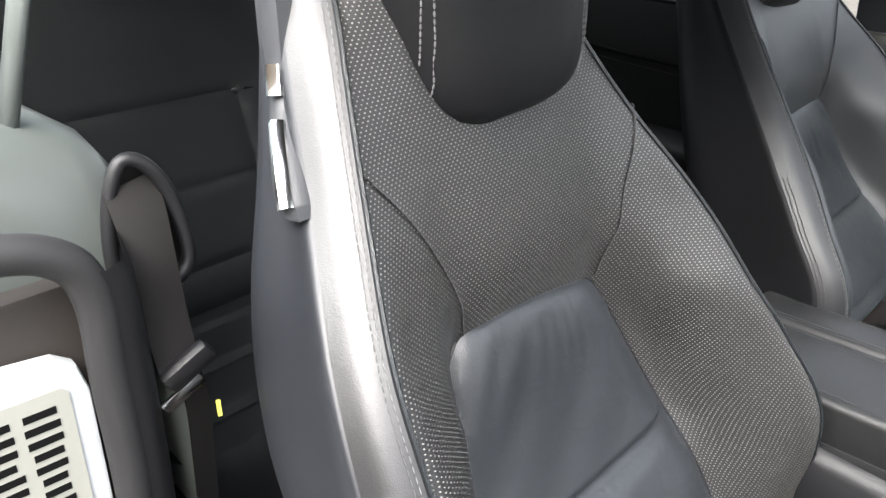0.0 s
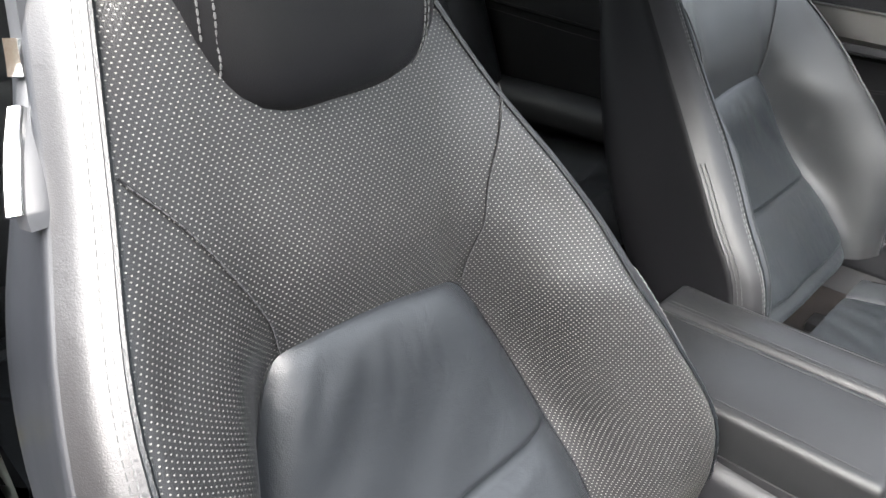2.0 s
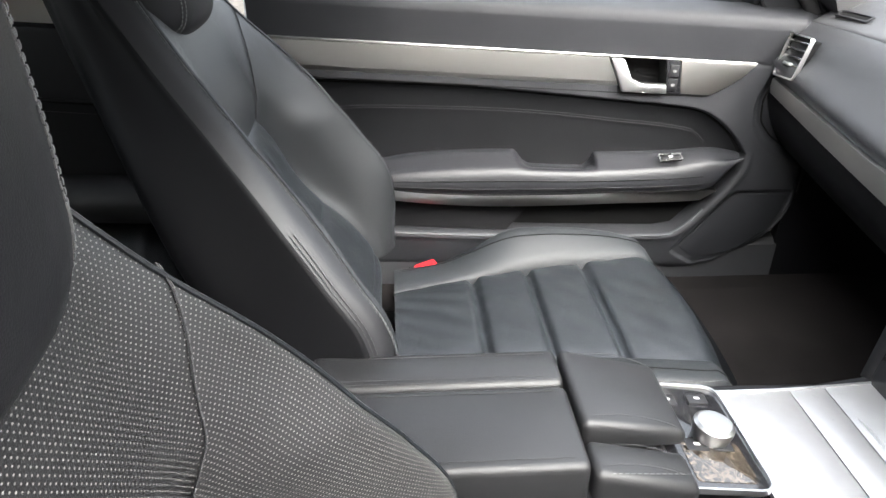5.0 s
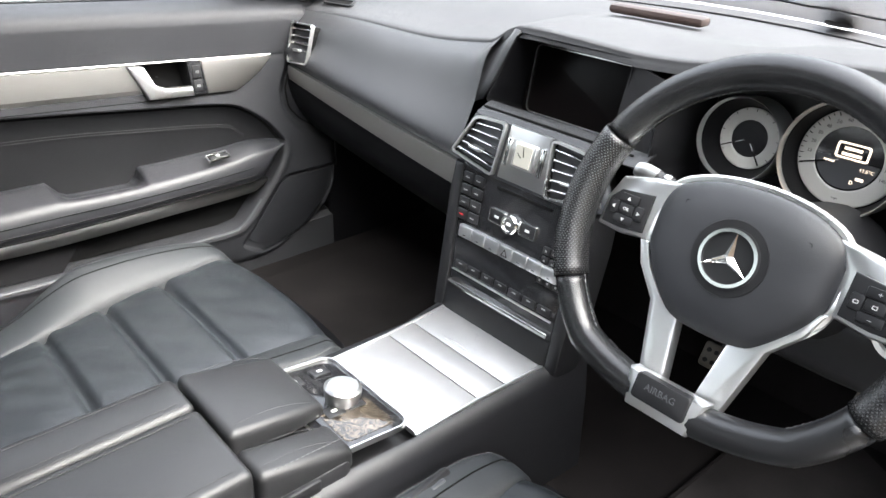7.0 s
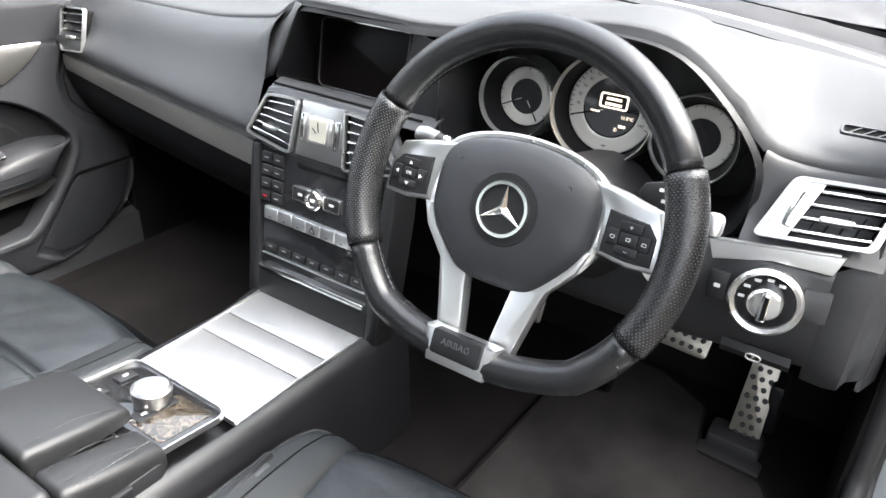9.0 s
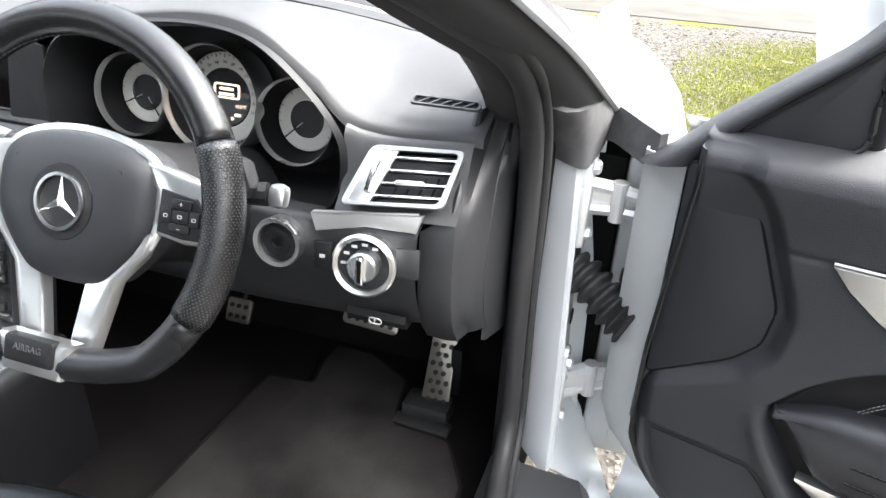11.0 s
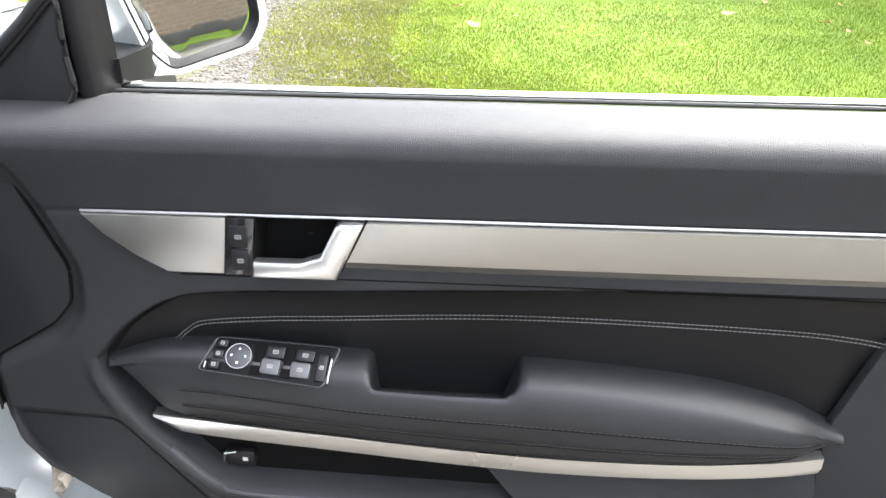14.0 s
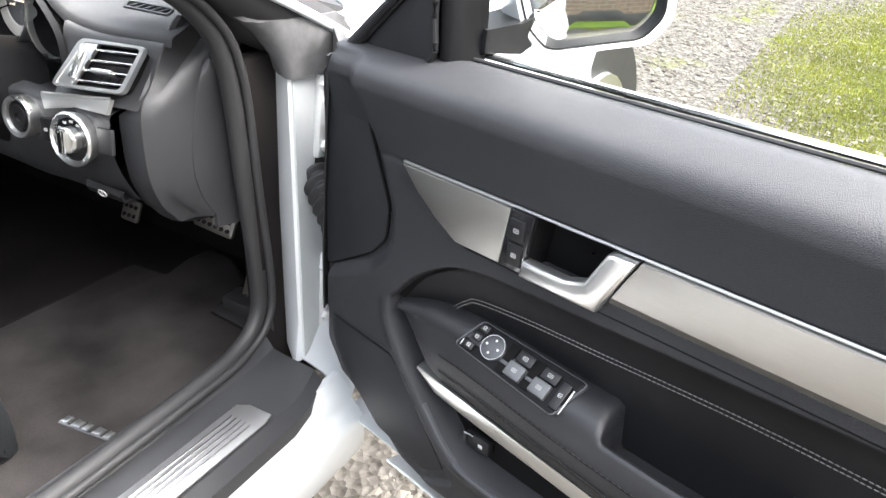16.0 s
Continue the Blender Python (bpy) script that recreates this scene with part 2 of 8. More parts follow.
PLASTIC_GREY = surface("grey_plastic", (0.036, 0.0375, 0.0415), 0.52, grain=1500, bump=0.2)
GLOSS = surface("gloss_black", (0.010, 0.010, 0.011), 0.12, grain=300, bump=0.0, coat=0.5)
HUB_SKIN = surface("grained_hub_cover", (0.0145, 0.0150, 0.0172), 0.46, grain=900, bump=0.22, leather=True, spec=0.44)
RUBBER = surface("black_rubber", (0.0185, 0.0182, 0.0188), 0.58, grain=700, bump=0.2, spec=0.42)
CARPET = surface("charcoal_carpet", (0.0088, 0.0076, 0.0074), 0.95, grain=520, bump=1.0, spread=0.55, cloud=9, spec=0.1)
MAT_PILE = surface("velour_mat", (0.0150, 0.0135, 0.0133), 0.96, grain=420, bump=1.0, spread=0.6, cloud=7, col2=(0.046, 0.0420, 0.0410), spec=0.06)
# Lit copy of the side leather: daylight from the door put into its colour.
BOLSTER_LIT = surface("glossy_lit_bolster_leather", (0.0175, 0.0172, 0.0185), 0.38, grain=620, bump=0.10, leather=True, spec=0.68)
HEAD_SKIN = surface("headrest_leather", (0.0062, 0.0062, 0.0072), 0.46, grain=560, bump=0.16, leather=True, spec=0.34)
# Lighter copy of the black leather, as if lit, for the driver's insert.
CREASED_LIT = surface("lit_soft_creased_leather", (0.0210, 0.0232, 0.0260), 0.33, grain=640, bump=0.18, leather=True, creased=0.26, spec=0.60)
CUSHION_SIDE = surface("matt_cushion_leather", (0.0120, 0.0136, 0.0150), 0.50, grain=560, bump=0.2, leather=True, spec=0.36)
THREAD = surface("grey_thread", (0.14, 0.14, 0.14), 0.75, grain=3000, bump=0.2)
THREAD_BLACK = surface("black_thread", (0.03, 0.03, 0.031), 0.75, grain=3000, bump=0.2)
THREAD_DARK = surface("charcoal_thread", (0.075, 0.075, 0.076), 0.75, grain=3000, bump=0.2)
CHROME = surface("satin_chrome", (0.88, 0.88, 0.87), 0.16, 1.0, grain=300, bump=0.0, spread=0.05)
SATIN = surface("satin_silver", (0.80, 0.80, 0.79), 0.30, 1.0, grain=900, bump=0.05, spread=0.06)
BAND = surface("matt_silver_band", (0.42, 0.42, 0.41), 0.46, 0.7, grain=900, bump=0.05, spread=0.06)
PAINT = surface("silver_paint", (0.74, 0.76, 0.77), 0.34, 0.45, grain=2500, bump=0.03, spread=0.05, coat=0.6)
PAINT_IN = surface("matt_silver_paint", (0.54, 0.56, 0.56), 0.45, 0.2, grain=900, bump=0.05, spread=0.10)
STEEL = surface("cast_hinge_metal", (0.80, 0.80, 0.79), 0.38, 0.6, grain=300, bump=0.2, spread=0.2)
LINING = surface("headliner", (0.02, 0.02, 0.021), 0.9, grain=700, bump=0.4)
PEDAL_METAL = surface("pedal_steel", (0.32, 0.295, 0.255), 0.38, 0.9, grain=500, bump=0.1, spread=0.2)
KEY_PRINT = surface("grey_print", (0.22, 0.22, 0.22), 0.6, grain=900, bump=0.0)
WHITE = surface("print_white", (0.5, 0.5, 0.49), 0.6, grain=900, bump=0.0)
CLOCK_FACE = surface("cream_clock_face", (0.26, 0.25, 0.22), 0.5, grain=900, bump=0.0, spread=0.05)
DIAL = surface("dial_silver", (0.40, 0.39, 0.365), 0.45, 0.2, grain=900, bump=0.0, spread=0.05)
RED = surface("red_plastic", (0.55, 0.015, 0.02), 0.4, grain=900, bump=0.05)
LABEL_PAPER = surface("label_paper", (0.27, 0.27, 0.24), 0.6, grain=900, bump=0.0, spread=0.03)
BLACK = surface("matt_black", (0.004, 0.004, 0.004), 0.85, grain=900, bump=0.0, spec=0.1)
WEBBING = surface("belt_webbing", (0.010, 0.0092, 0.009), 0.75, grain=1200, bump=0.5, spec=0.15)
YELLOW = surface("yellow_label", (0.72, 0.66, 0.10), 0.6, grain=900, bump=0.0)


def perforated(name, s, small, big, pale, base_lo=(0.0110, 0.0110, 0.0120), base_hi=(0.0185, 0.0183, 0.0188), rough=0.37):
    """Leather with rows of small punched holes that show the pale backing."""
    k = Nodes(name)
    uv = k.add("SeparateXYZ", {0: k.add("UVMap").outputs[0]})
    v = k.math("DIVIDE", uv.outputs[1], s * 0.62)
    odd = k.math("MULTIPLY", k.math("MODULO", k.math("FLOOR", v), 2.0), 0.5)
    u = k.math("ADD", k.math("DIVIDE", uv.outputs[0], s), odd)
    fu = k.math("MULTIPLY", k.math("SUBTRACT", k.math("FRACT", u), 0.5), 0.72)
    fv = k.math("MULTIPLY", k.math("SUBTRACT", k.math("FRACT", v), 0.5), 0.62)
    d = k.math("SQRT", k.math("ADD", k.math("MULTIPLY", fu, fu), k.math("MULTIPLY", fv, fv)))
    tc = k.add("TexCoord").outputs["Object"]
    wob = k.add("TexNoise", {"Vector": tc, "Scale": 260.0}).outputs["Fac"]
    hole = k.math("SUBTRACT", 1.0, k.ramp(k.math("ADD", d, k.math("MULTIPLY", k.math("SUBTRACT", wob, 0.5), 0.10)), small, big))
    slow = k.add("TexNoise", {"Vector": tc, "Scale": 7.0, "Detail": 4.0}).outputs["Fac"]
    base = k.mix(k.ramp(slow, 0.3, 0.7), base_lo, base_hi)
    k.set(base_color=k.mix(hole, base, pale))
    k.set(roughness=k.math("ADD", rough, k.math("MULTIPLY", hole, 0.4)))
    k.bsdf.inputs["Specular IOR Level"].default_value = 0.62
    cell = k.add("TexVoronoi", {"Vector": tc, "Scale": 620.0}, feature="DISTANCE_TO_EDGE").outputs["Distance"]
    n1 = k.bump(k.ramp(cell, 0.0, 0.25), 0.25, 0.0005)
    k.set(normal=k.bump(k.math("SUBTRACT", 1.0, hole), 0.5, 0.0008, n1))
    return k.mat


PERF = perforated("perforated_leather", 0.0047, 0.080, 0.134, (0.24, 0.235, 0.215), (0.0105, 0.0103, 0.0108), (0.0180, 0.0176, 0.0178), 0.33)
# Same leather for the passenger's seat; shade painted in, holes blackened.
PERF_SHADED = perforated("shaded_perforated_leather", 0.0047, 0.05, 0.10, (0.004, 0.004, 0.004), (0.0070, 0.0080, 0.0088), (0.0105, 0.0115, 0.0125), 0.40)
PERF_GRIP = perforated("perforated_rim_leather", 0.0036, 0.05, 0.120, (0.030, 0.030, 0.029), (0.0050, 0.0050, 0.0055), (0.0080, 0.0080, 0.0085), 0.27)


def brushed(name, col, rough, step, metal=1.0):
    """Brushed or finely ribbed metal, with a few scratches."""
    k = Nodes(name)
    tc = k.add("TexCoord").outputs["Object"]
    stretch = k.add("Mapping", {"Vector": tc, "Scale": (40.0, 40.0, step)}).outputs[0]
    lines = k.add("TexNoise", {"Vector": stretch, "Scale": 1.0, "Detail": 3.0}).outputs["Fac"]
    scuff = k.add("TexNoise", {"Vector": tc, "Scale": 55.0, "Detail": 6.0, "Distortion": 2.0}).outputs["Fac"]
    mark = k.ramp(scuff, 0.66, 0.72)
    k.set(base_color=k.mix(lines, [c * 0.86 for c in col], col), metallic=metal)
    k.set(roughness=k.math("ADD", rough, k.math("MULTIPLY", mark, 0.12)), normal=k.bump(lines, 0.12, 0.0004))
    return k.mat


ALU = brushed("brushed_aluminium", (0.50, 0.49, 0.465), 0.36, 2200.0)
ALU_PLATE = brushed("console_aluminium", (0.42, 0.42, 0.42), 0.42, 300.0, metal=0.9)


def glass(name, tint=(0.93, 0.97, 0.95)):
    k = Nodes(name)
    k.set(base_color=(*tint, 1), roughness=0.0)
    k.bsdf.inputs["Transmission Weight"].default_value = 1.0
    k.bsdf.inputs["IOR"].default_value = 1.1
    return k.mat


GLASS = glass("window_glass")
DARK_GLASS = glass("tinted_glass", (0.16, 0.18, 0.17))
SCREEN = surface("blank_screen", (0.004, 0.003, 0.003), 0.34, grain=300, bump=0.0, spec=0.08)
SATIN_DARK = surface("dark_satin_silver", (0.40, 0.40, 0.395), 0.34, 1.0, grain=900, bump=0.05, spread=0.06)
k_ = Nodes("mirror_glass")
k_.set(base_color=(0.86, 0.88, 0.88, 1), metallic=1.0, roughness=0.02)
MIRROR = k_.mat
k_ = Nodes("display_light")
k_.set(base_color=(0.05, 0.05, 0.05, 1), roughness=0.4)
k_.bsdf.inputs["Emission Color"].default_value, k_.bsdf.inputs["Emission Strength"].default_value = (1.0, 0.80, 0.62, 1), 0.4
LIT = k_.mat


def wood():
    k = Nodes("dark_figured_trim")
    tc = k.add("TexCoord").outputs["Object"]
    w = k.add("TexNoise", {"Vector": tc, "Scale": 60.0, "Detail": 8.0, "Distortion": 2.5}).outputs["Fac"]
    k.set(base_color=k.mix(k.ramp(w, 0.42, 0.62), (0.012, 0.010, 0.008), (0.075, 0.06, 0.045)), roughness=0.12)
    k.bsdf.inputs["Coat Weight"].default_value = 0.8
    return k.mat


WOOD = wood()


def grille():
    """Closely woven black speaker cloth."""
    k = Nodes("speaker_cloth")
    tc = k.add("TexCoord").outputs["Object"]
    w = k.add("TexVoronoi", {"Vector": tc, "Scale": 900.0}).outputs["Distance"]
    slow = k.add("TexNoise", {"Vector": tc, "Scale": 9.0, "Detail": 3.0}).outputs["Fac"]
    k.set(base_color=k.mix(k.math("MULTIPLY", w, slow), (0.0150, 0.0155, 0.0176), (0.0082, 0.0084, 0.0094)), roughness=0.52)
    k.bsdf.inputs["Specular IOR Level"].default_value = 0.30
    k.set(normal=k.bump(w, 0.12, 0.0004))
    return k.mat


GRILLE = grille()
PILLAR = surface("pillar_cloth", (0.034, 0.033, 0.034), 0.75, grain=900, bump=0.3, spec=0.3)
FOAM = surface("grey_foam", (0.075, 0.074, 0.075), 0.7, grain=90, bump=0.6, spread=0.5, cloud=30)
LEDGE = surface("pale_ledge_trim", (0.085, 0.095, 0.09), 0.32, grain=900, bump=0.05, spread=0.06)
TRIM_DARK = surface("dark_rear_trim", (0.0065, 0.0067, 0.0074), 0.50, grain=800, bump=0.2, spec=0.20)
REAR_LEATHER = surface("rear_leather", (0.0085, 0.0092, 0.0100), 0.42, grain=520, bump=0.3, leather=True, spec=0.26, creased=0.12)
RIM_LEATHER = surface("worn_rim_leather", (0.008, 0.008, 0.0086), 0.26, grain=700, bump=0.10, leather=True)
ARM_SKIN = surface("armrest_skin", (0.0125, 0.0128, 0.0146), 0.39, grain=560, bump=0.24, leather=True, spec=0.43)
SILL_TRIM = surface("sill_plastic", (0.026, 0.0265, 0.028), 0.36, grain=1500, bump=0.2)
PAD_LEATHER = surface("armrest_leather", (0.0098, 0.0100, 0.0105), 0.40, grain=620, bump=0.2, leather=True, spec=0.46)
INSERT_SKIN = surface("door_insert_leather", (0.0068, 0.0069, 0.0077), 0.42, grain=620, bump=0.12, leather=True, spec=0.28)

# ---------------------------------------------------------------- ground, lawn, wall


def gravel():
    k = Nodes("wet_gravel")
    tc = k.add("TexCoord").outputs["Object"]
    a = k.add("TexVoronoi", {"Vector": tc, "Scale": 55.0})
    b = k.add("TexVoronoi", {"Vector": tc, "Scale": 130.0})
    slow = k.add("TexNoise", {"Vector": tc, "Scale": 1.3, "Detail": 6.0}).outputs["Fac"]
    stone = k.mix(k.add("SeparateColor", {0: a.outputs["Color"]}).outputs[0], (0.035, 0.033, 0.030), (0.15, 0.142, 0.130))
    sand = k.mix(k.add("SeparateColor", {0: b.outputs["Color"]}).outputs[1], (0.055, 0.049, 0.041), (0.105, 0.096, 0.085))
    moss = k.mix(k.ramp(slow, 0.56, 0.66), k.mix(0.5, stone, sand), (0.085, 0.095, 0.02))
    k.set(base_color=moss, roughness=0.85)
    k.bsdf.inputs["Specular IOR Level"].default_value = 0.05
    k.set(normal=k.bump(a.outputs["Distance"], 0.8, 0.012))
    return k.mat


def turf(name, lo, hi):
    k = Nodes(name)
    tc = k.add("TexCoord").outputs["Object"]
    n = k.add("TexNoise", {"Vector": tc, "Scale": 2.2, "Detail": 8.0}).outputs["Fac"]
    f = k.add("TexNoise", {"Vector": tc, "Scale": 60.0, "Detail": 4.0}).outputs["Fac"]
    k.set(base_color=k.mix(k.math("ADD", k.math("MULTIPLY", k.ramp(n, 0.3, 0.7), 0.6), k.math("MULTIPLY", f, 0.4)), lo, hi), roughness=0.8)
    k.set(normal=k.bump(f, 0.8, 0.02))
    k.bsdf.inputs["Specular IOR Level"].default_value = 0.15
    return k.mat


GRAVEL = gravel()
TURF = turf("turf", (0.082, 0.128, 0.018), (0.175, 0.250, 0.04))
BLADES = turf("grass_blades", (0.108, 0.165, 0.012), (0.218, 0.295, 0.034))
MOSS = turf("mossy_edge", (0.135, 0.142, 0.032), (0.27, 0.295, 0.04))
PAVING = surface("old_paving", (0.085, 0.080, 0.070), 0.8, spec=0.05, grain=120, bump=0.5, spread=0.3, cloud=2)

bm = bmesh.new()
bmesh.ops.create_grid(bm, x_segments=60, y_segments=60, size=60)
ground = link_mesh("ground", bm, GRAVEL)
tagged(ground, "damp brown and grey gravel drive with mossy patches", "gravel", kind="structure")

LAWN = [(2.4, -2.05), (3.0, -1.70), (3.6, -1.60), (4.6, -1.75), (5.6, -2.15), (6.2, -2.7), (6.4, -3.5), (6.5, -6.0), (6.5, -7.25), (1.0, -7.25), (1.5, -5.0), (1.9, -2.6)]
edge_rng = random.Random(11)
lawn_edge = []
for x, y in cr(LAWN, 8, True):
    near = max(0.0, 1 - math.hypot(x - 3.2, y + 1.6) / 3.0)
    lawn_edge.append((x + edge_rng.uniform(-0.02, 0.02) * near, y + edge_rng.uniform(-0.04, 0.04) * near))
bm = prism([(x, y) for x, y in lawn_edge], 0.003, 0.0, Matrix.Translation((0, 0, 0.0035)))
lawn = link_mesh("lawn", bm, TURF)
tagged(lawn, "bright green mown lawn beside the gravel drive", "lawn", kind="structure")


def inside(x, y, poly):
    """Which of many points lie in an outline."""
    c = np.zeros(x.shape, bool)
    for (x0, y0), (x1, y1) in zip(poly, poly[1:] + poly[:1]):
        if y1 != y0:
            c ^= ((y0 > y) != (y1 > y)) & (x < (x1 - x0) * (y - y0) / (y1 - y0) + x0)
    return c


def blades(name, poly, box, count, mat, height, label, loose=0.10):
    """Single blades of grass, thicker near the drive, with a ragged border."""
    rng = np.random.default_rng(4)
    n = count * 5
    x, y = rng.uniform(box[0], box[1], n), rng.uniform(box[2], box[3], n)
    keep = inside(x + rng.normal(0, loose, n), y + rng.normal(0, loose, n), poly)
    keep &= rng.random(n) < 1.6 / (1 + 0.10 * ((x + 0.4) ** 2 + (y + 1.2) ** 2)) + 0.25
    x, y = x[keep][:count], y[keep][:count]
    n = len(x)
    h, a, w = height * rng.uniform(0.4, 1.3, n), rng.uniform(0, math.tau, n), rng.uniform(0.0014, 0.0030, n)
    lx, ly = rng.normal(0, 0.5, n) * h, rng.normal(0, 0.5, n) * h
    v = np.empty((n, 3, 3))
    v[:, 0] = np.stack([x - w * np.cos(a), y - w * np.sin(a), np.full(n, 0.004)], 1)
    v[:, 1] = np.stack([x + w * np.cos(a), y + w * np.sin(a), np.full(n, 0.004)], 1)
    v[:, 2] = np.stack([x + lx, y + ly, 0.012 + h], 1)
    me = bpy.data.meshes.new(name)
    me.from_pydata(v.reshape(-1, 3).tolist(), [], np.arange(3 * n).reshape(-1, 3).tolist())
    me.materials.append(mat)
    return tagged(new(name, me), label, "grass", kind="stuff")


flat_edge = [(p[0], p[1]) for p in lawn_edge]
blades("grass", flat_edge, (1.0, 6.5, -7.2, -1.0), 190000, BLADES, 0.013, "short bright green grass with dry tips", 0.20)
blades("mossy_grass", [(1.9, -1.9), (2.9, -1.0), (3.8, -0.85), (4.8, -0.95), (5.9, -1.4), (6.3, -2.3), (6.2, -3.1), (5.5, -2.5), (4.6, -2.1), (3.6, -1.9), (2.4, -2.5)], (1.6, 6.4, -3.3, -0.8), 75000, MOSS, 0.010, "sparse yellowish moss and grass at the lawn edge", 0.22)

rng = random.Random(7)
for i in range(26):
    x, y = rng.uniform(2.9, 6.2), rng.uniform(-7.5, -1.5)
    s = rng.uniform(0.018, 0.04)
    pts = [(s * 1.3 * math.cos(t) * (1 + 0.25 * math.cos(5 * t)), s * math.sin(t) * (1 + 0.2 * math.sin(3 * t)), 0.006 * math.cos(2 * t)) for t in np.linspace(0, math.tau, 14)[:-1]]
    bm = bmesh.new()
    bm.faces.new([bm.verts.new(p) for p in pts])
    bmesh.ops.solidify(bm, geom=bm.faces[:], thickness=0.0015)
    moved(bm, pose(x, y, 0.062, rng.uniform(-20, 20), rng.uniform(-20, 20), rng.uniform(0, 360)))
    leaf = link_mesh("fallen_leaf", bm, surface("dry_leaf", (0.42, 0.27, 0.14), 0.7, grain=200, bump=0.3) if i == 0 else bpy.data.materials["dry_leaf"])
    tagged(leaf, "dry pale brown fallen leaf lying on the grass", "leaf", "leaves on the lawn")

path_strip = link_mesh("garden_path", rbox((8.0, -7.0, 0.004), (2.4, 16.0, 0.012), 0.003), PAVING)
tagged(path_strip, "worn grey paved path behind the lawn", "path", kind="structure")
bm = rbox((15.5, -5.0, 0.03), (7.0, 30.0, 0.06), 0.02)
tagged(link_mesh("far_lawn", bm, TURF), "rough green grass bank beyond the path", "lawn", kind="structure")
bm = rbox((0.0, -6.85, 0.006), (11.0, 0.75, 0.012), 0.0)
tagged(link_mesh("grass_strip", bm, TURF), "mossy grass strip at the foot of the house wall", "grass", kind="structure")

# brick house behind the car, with a strip of grass at its foot (shown by the wing mirror)
BRICK = surface("brown_brick", (0.22, 0.15, 0.10), 0.85, grain=150, bump=0.5, spread=0.35, cloud=9)
MORTAR = surface("sandy_mortar", (0.36, 0.32, 0.26), 0.9, grain=300, bump=0.5)
house = thing("brick_wall", (1.0, -7.3, 0), "long brown brick house wall with sandy mortar joints", "wall", kind="structure")
part("mortar", rbox((1.0, -7.42, 2.5), (13.0, 0.2, 5.0), 0.0), MORTAR, house)
verts, faces = [], []
rng = random.Random(2)
for row in range(65):
    z = 0.04 + row * 0.076
    for col in range(57):
        x = -5.4 + col * 0.226 + (0.113 if row % 2 else 0)
        d = rng.uniform(0, 0.004)
        k = len(verts)
        for dy in (0, 0.045):
            for dx, dz in ((0.004, 0.004), (0.211, 0.004), (0.211, 0.062), (0.004, 0.062)):
                verts.append((x + dx, -7.35 + dy + d, z + dz))
        faces += [(k, k + 1, k + 2, k + 3), (k + 7, k + 6, k + 5, k + 4), (k, k + 4, k + 5, k + 1), (k + 1, k + 5, k + 6, k + 2), (k + 2, k + 6, k + 7, k + 3), (k + 3, k + 7, k + 4, k)]
me = bpy.data.meshes.new("brickwork")
me.from_pydata(verts, [], faces)
me.materials.append(BRICK)
bricks = new("brickwork", me)
bricks.parent = house
bricks.matrix_parent_inverse = Matrix.Translation(-house.location)
tagged(bricks, kind="stuff")
part("plinth", rbox((1.0, -7.31, 0.11), (13.0, 0.06, 0.22), 0.01), surface("dark_plinth", (0.06, 0.055, 0.048), 0.85, grain=90, bump=0.5, spread=0.4), house)


def pebbles(name, box, count, size, label):
    """Loose stones lying on the drive, each a small uneven octahedron."""
    rng = np.random.default_rng(9)
    n = count
    c = np.stack([rng.uniform(box[0], box[1], n), rng.uniform(box[2], box[3], n)], 1)
    d = np.array([(1, 0, 0), (0, 1, 0), (-1, 0, 0), (0, -1, 0), (0, 0, 1), (0, 0, -0.3), (0.7, 0.7, 0.5), (-0.7, 0.6, 0.55), (-0.6, -0.7, 0.5), (0.7, -0.6, 0.55)])
    f = np.array([(6, 4, 7), (7, 4, 8), (8, 4, 9), (9, 4, 6), (0, 1, 6), (1, 7, 6), (1, 2, 7), (2, 8, 7), (2, 3, 8), (3, 9, 8), (3, 0, 9), (0, 6, 9), (0, 5, 1), (1, 5, 2), (2, 5, 3), (3, 5, 0)])
    r = size[0] + (size[1] - size[0]) * rng.random(n) ** 2.2
    a = rng.uniform(0, math.tau, n)
    v = d[None] * rng.uniform(0.75, 1.2, (n, 10, 1)) * (r[:, None, None] * np.array([1.25, 0.9, 0.6]))
    x = v[..., 0] * np.cos(a)[:, None] - v[..., 1] * np.sin(a)[:, None] + c[:, :1]
    y = v[..., 0] * np.sin(a)[:, None] + v[..., 1] * np.cos(a)[:, None] + c[:, 1:]
    z = v[..., 2] + 0.10 * r[:, None]
    me = bpy.data.meshes.new(name)
    me.from_pydata(np.stack([x, y, z], 2).reshape(-1, 3).tolist(), [], (f[None] + 10 * np.arange(n)[:, None, None]).reshape(-1, 3).tolist())
    me.materials.append(STONE)
    return tagged(new(name, me), label, "gravel", kind="stuff")


def stone():
    k = Nodes("loose_stone")
    isl = k.add("NewGeometry").outputs["Random Per Island"]
    tc = k.add("TexCoord").outputs["Object"]
    fine = k.add("TexNoise", {"Vector": tc, "Scale": 300.0, "Detail": 3.0}).outputs["Fac"]
    col = k.mix(isl, (0.045, 0.042, 0.038), (0.22, 0.205, 0.18))
    k.set(base_color=k.mix(k.math("MULTIPLY", fine, 0.5), col, (0.09, 0.075, 0.055)), roughness=0.8)
    k.bsdf.inputs["Specular IOR Level"].default_value = 0.15
    return k.mat


STONE = stone()
pebbles("gravel_stone", (-0.4, 1.2, -2.1, -0.85), 12000, (0.003, 0.011), "small grey and brown loose gravel stones")
pebbles("coarse_gravel", (1.4, 6.6, -2.0, 0.8), 16000, (0.005, 0.018), "coarse grey gravel stones on the drive")

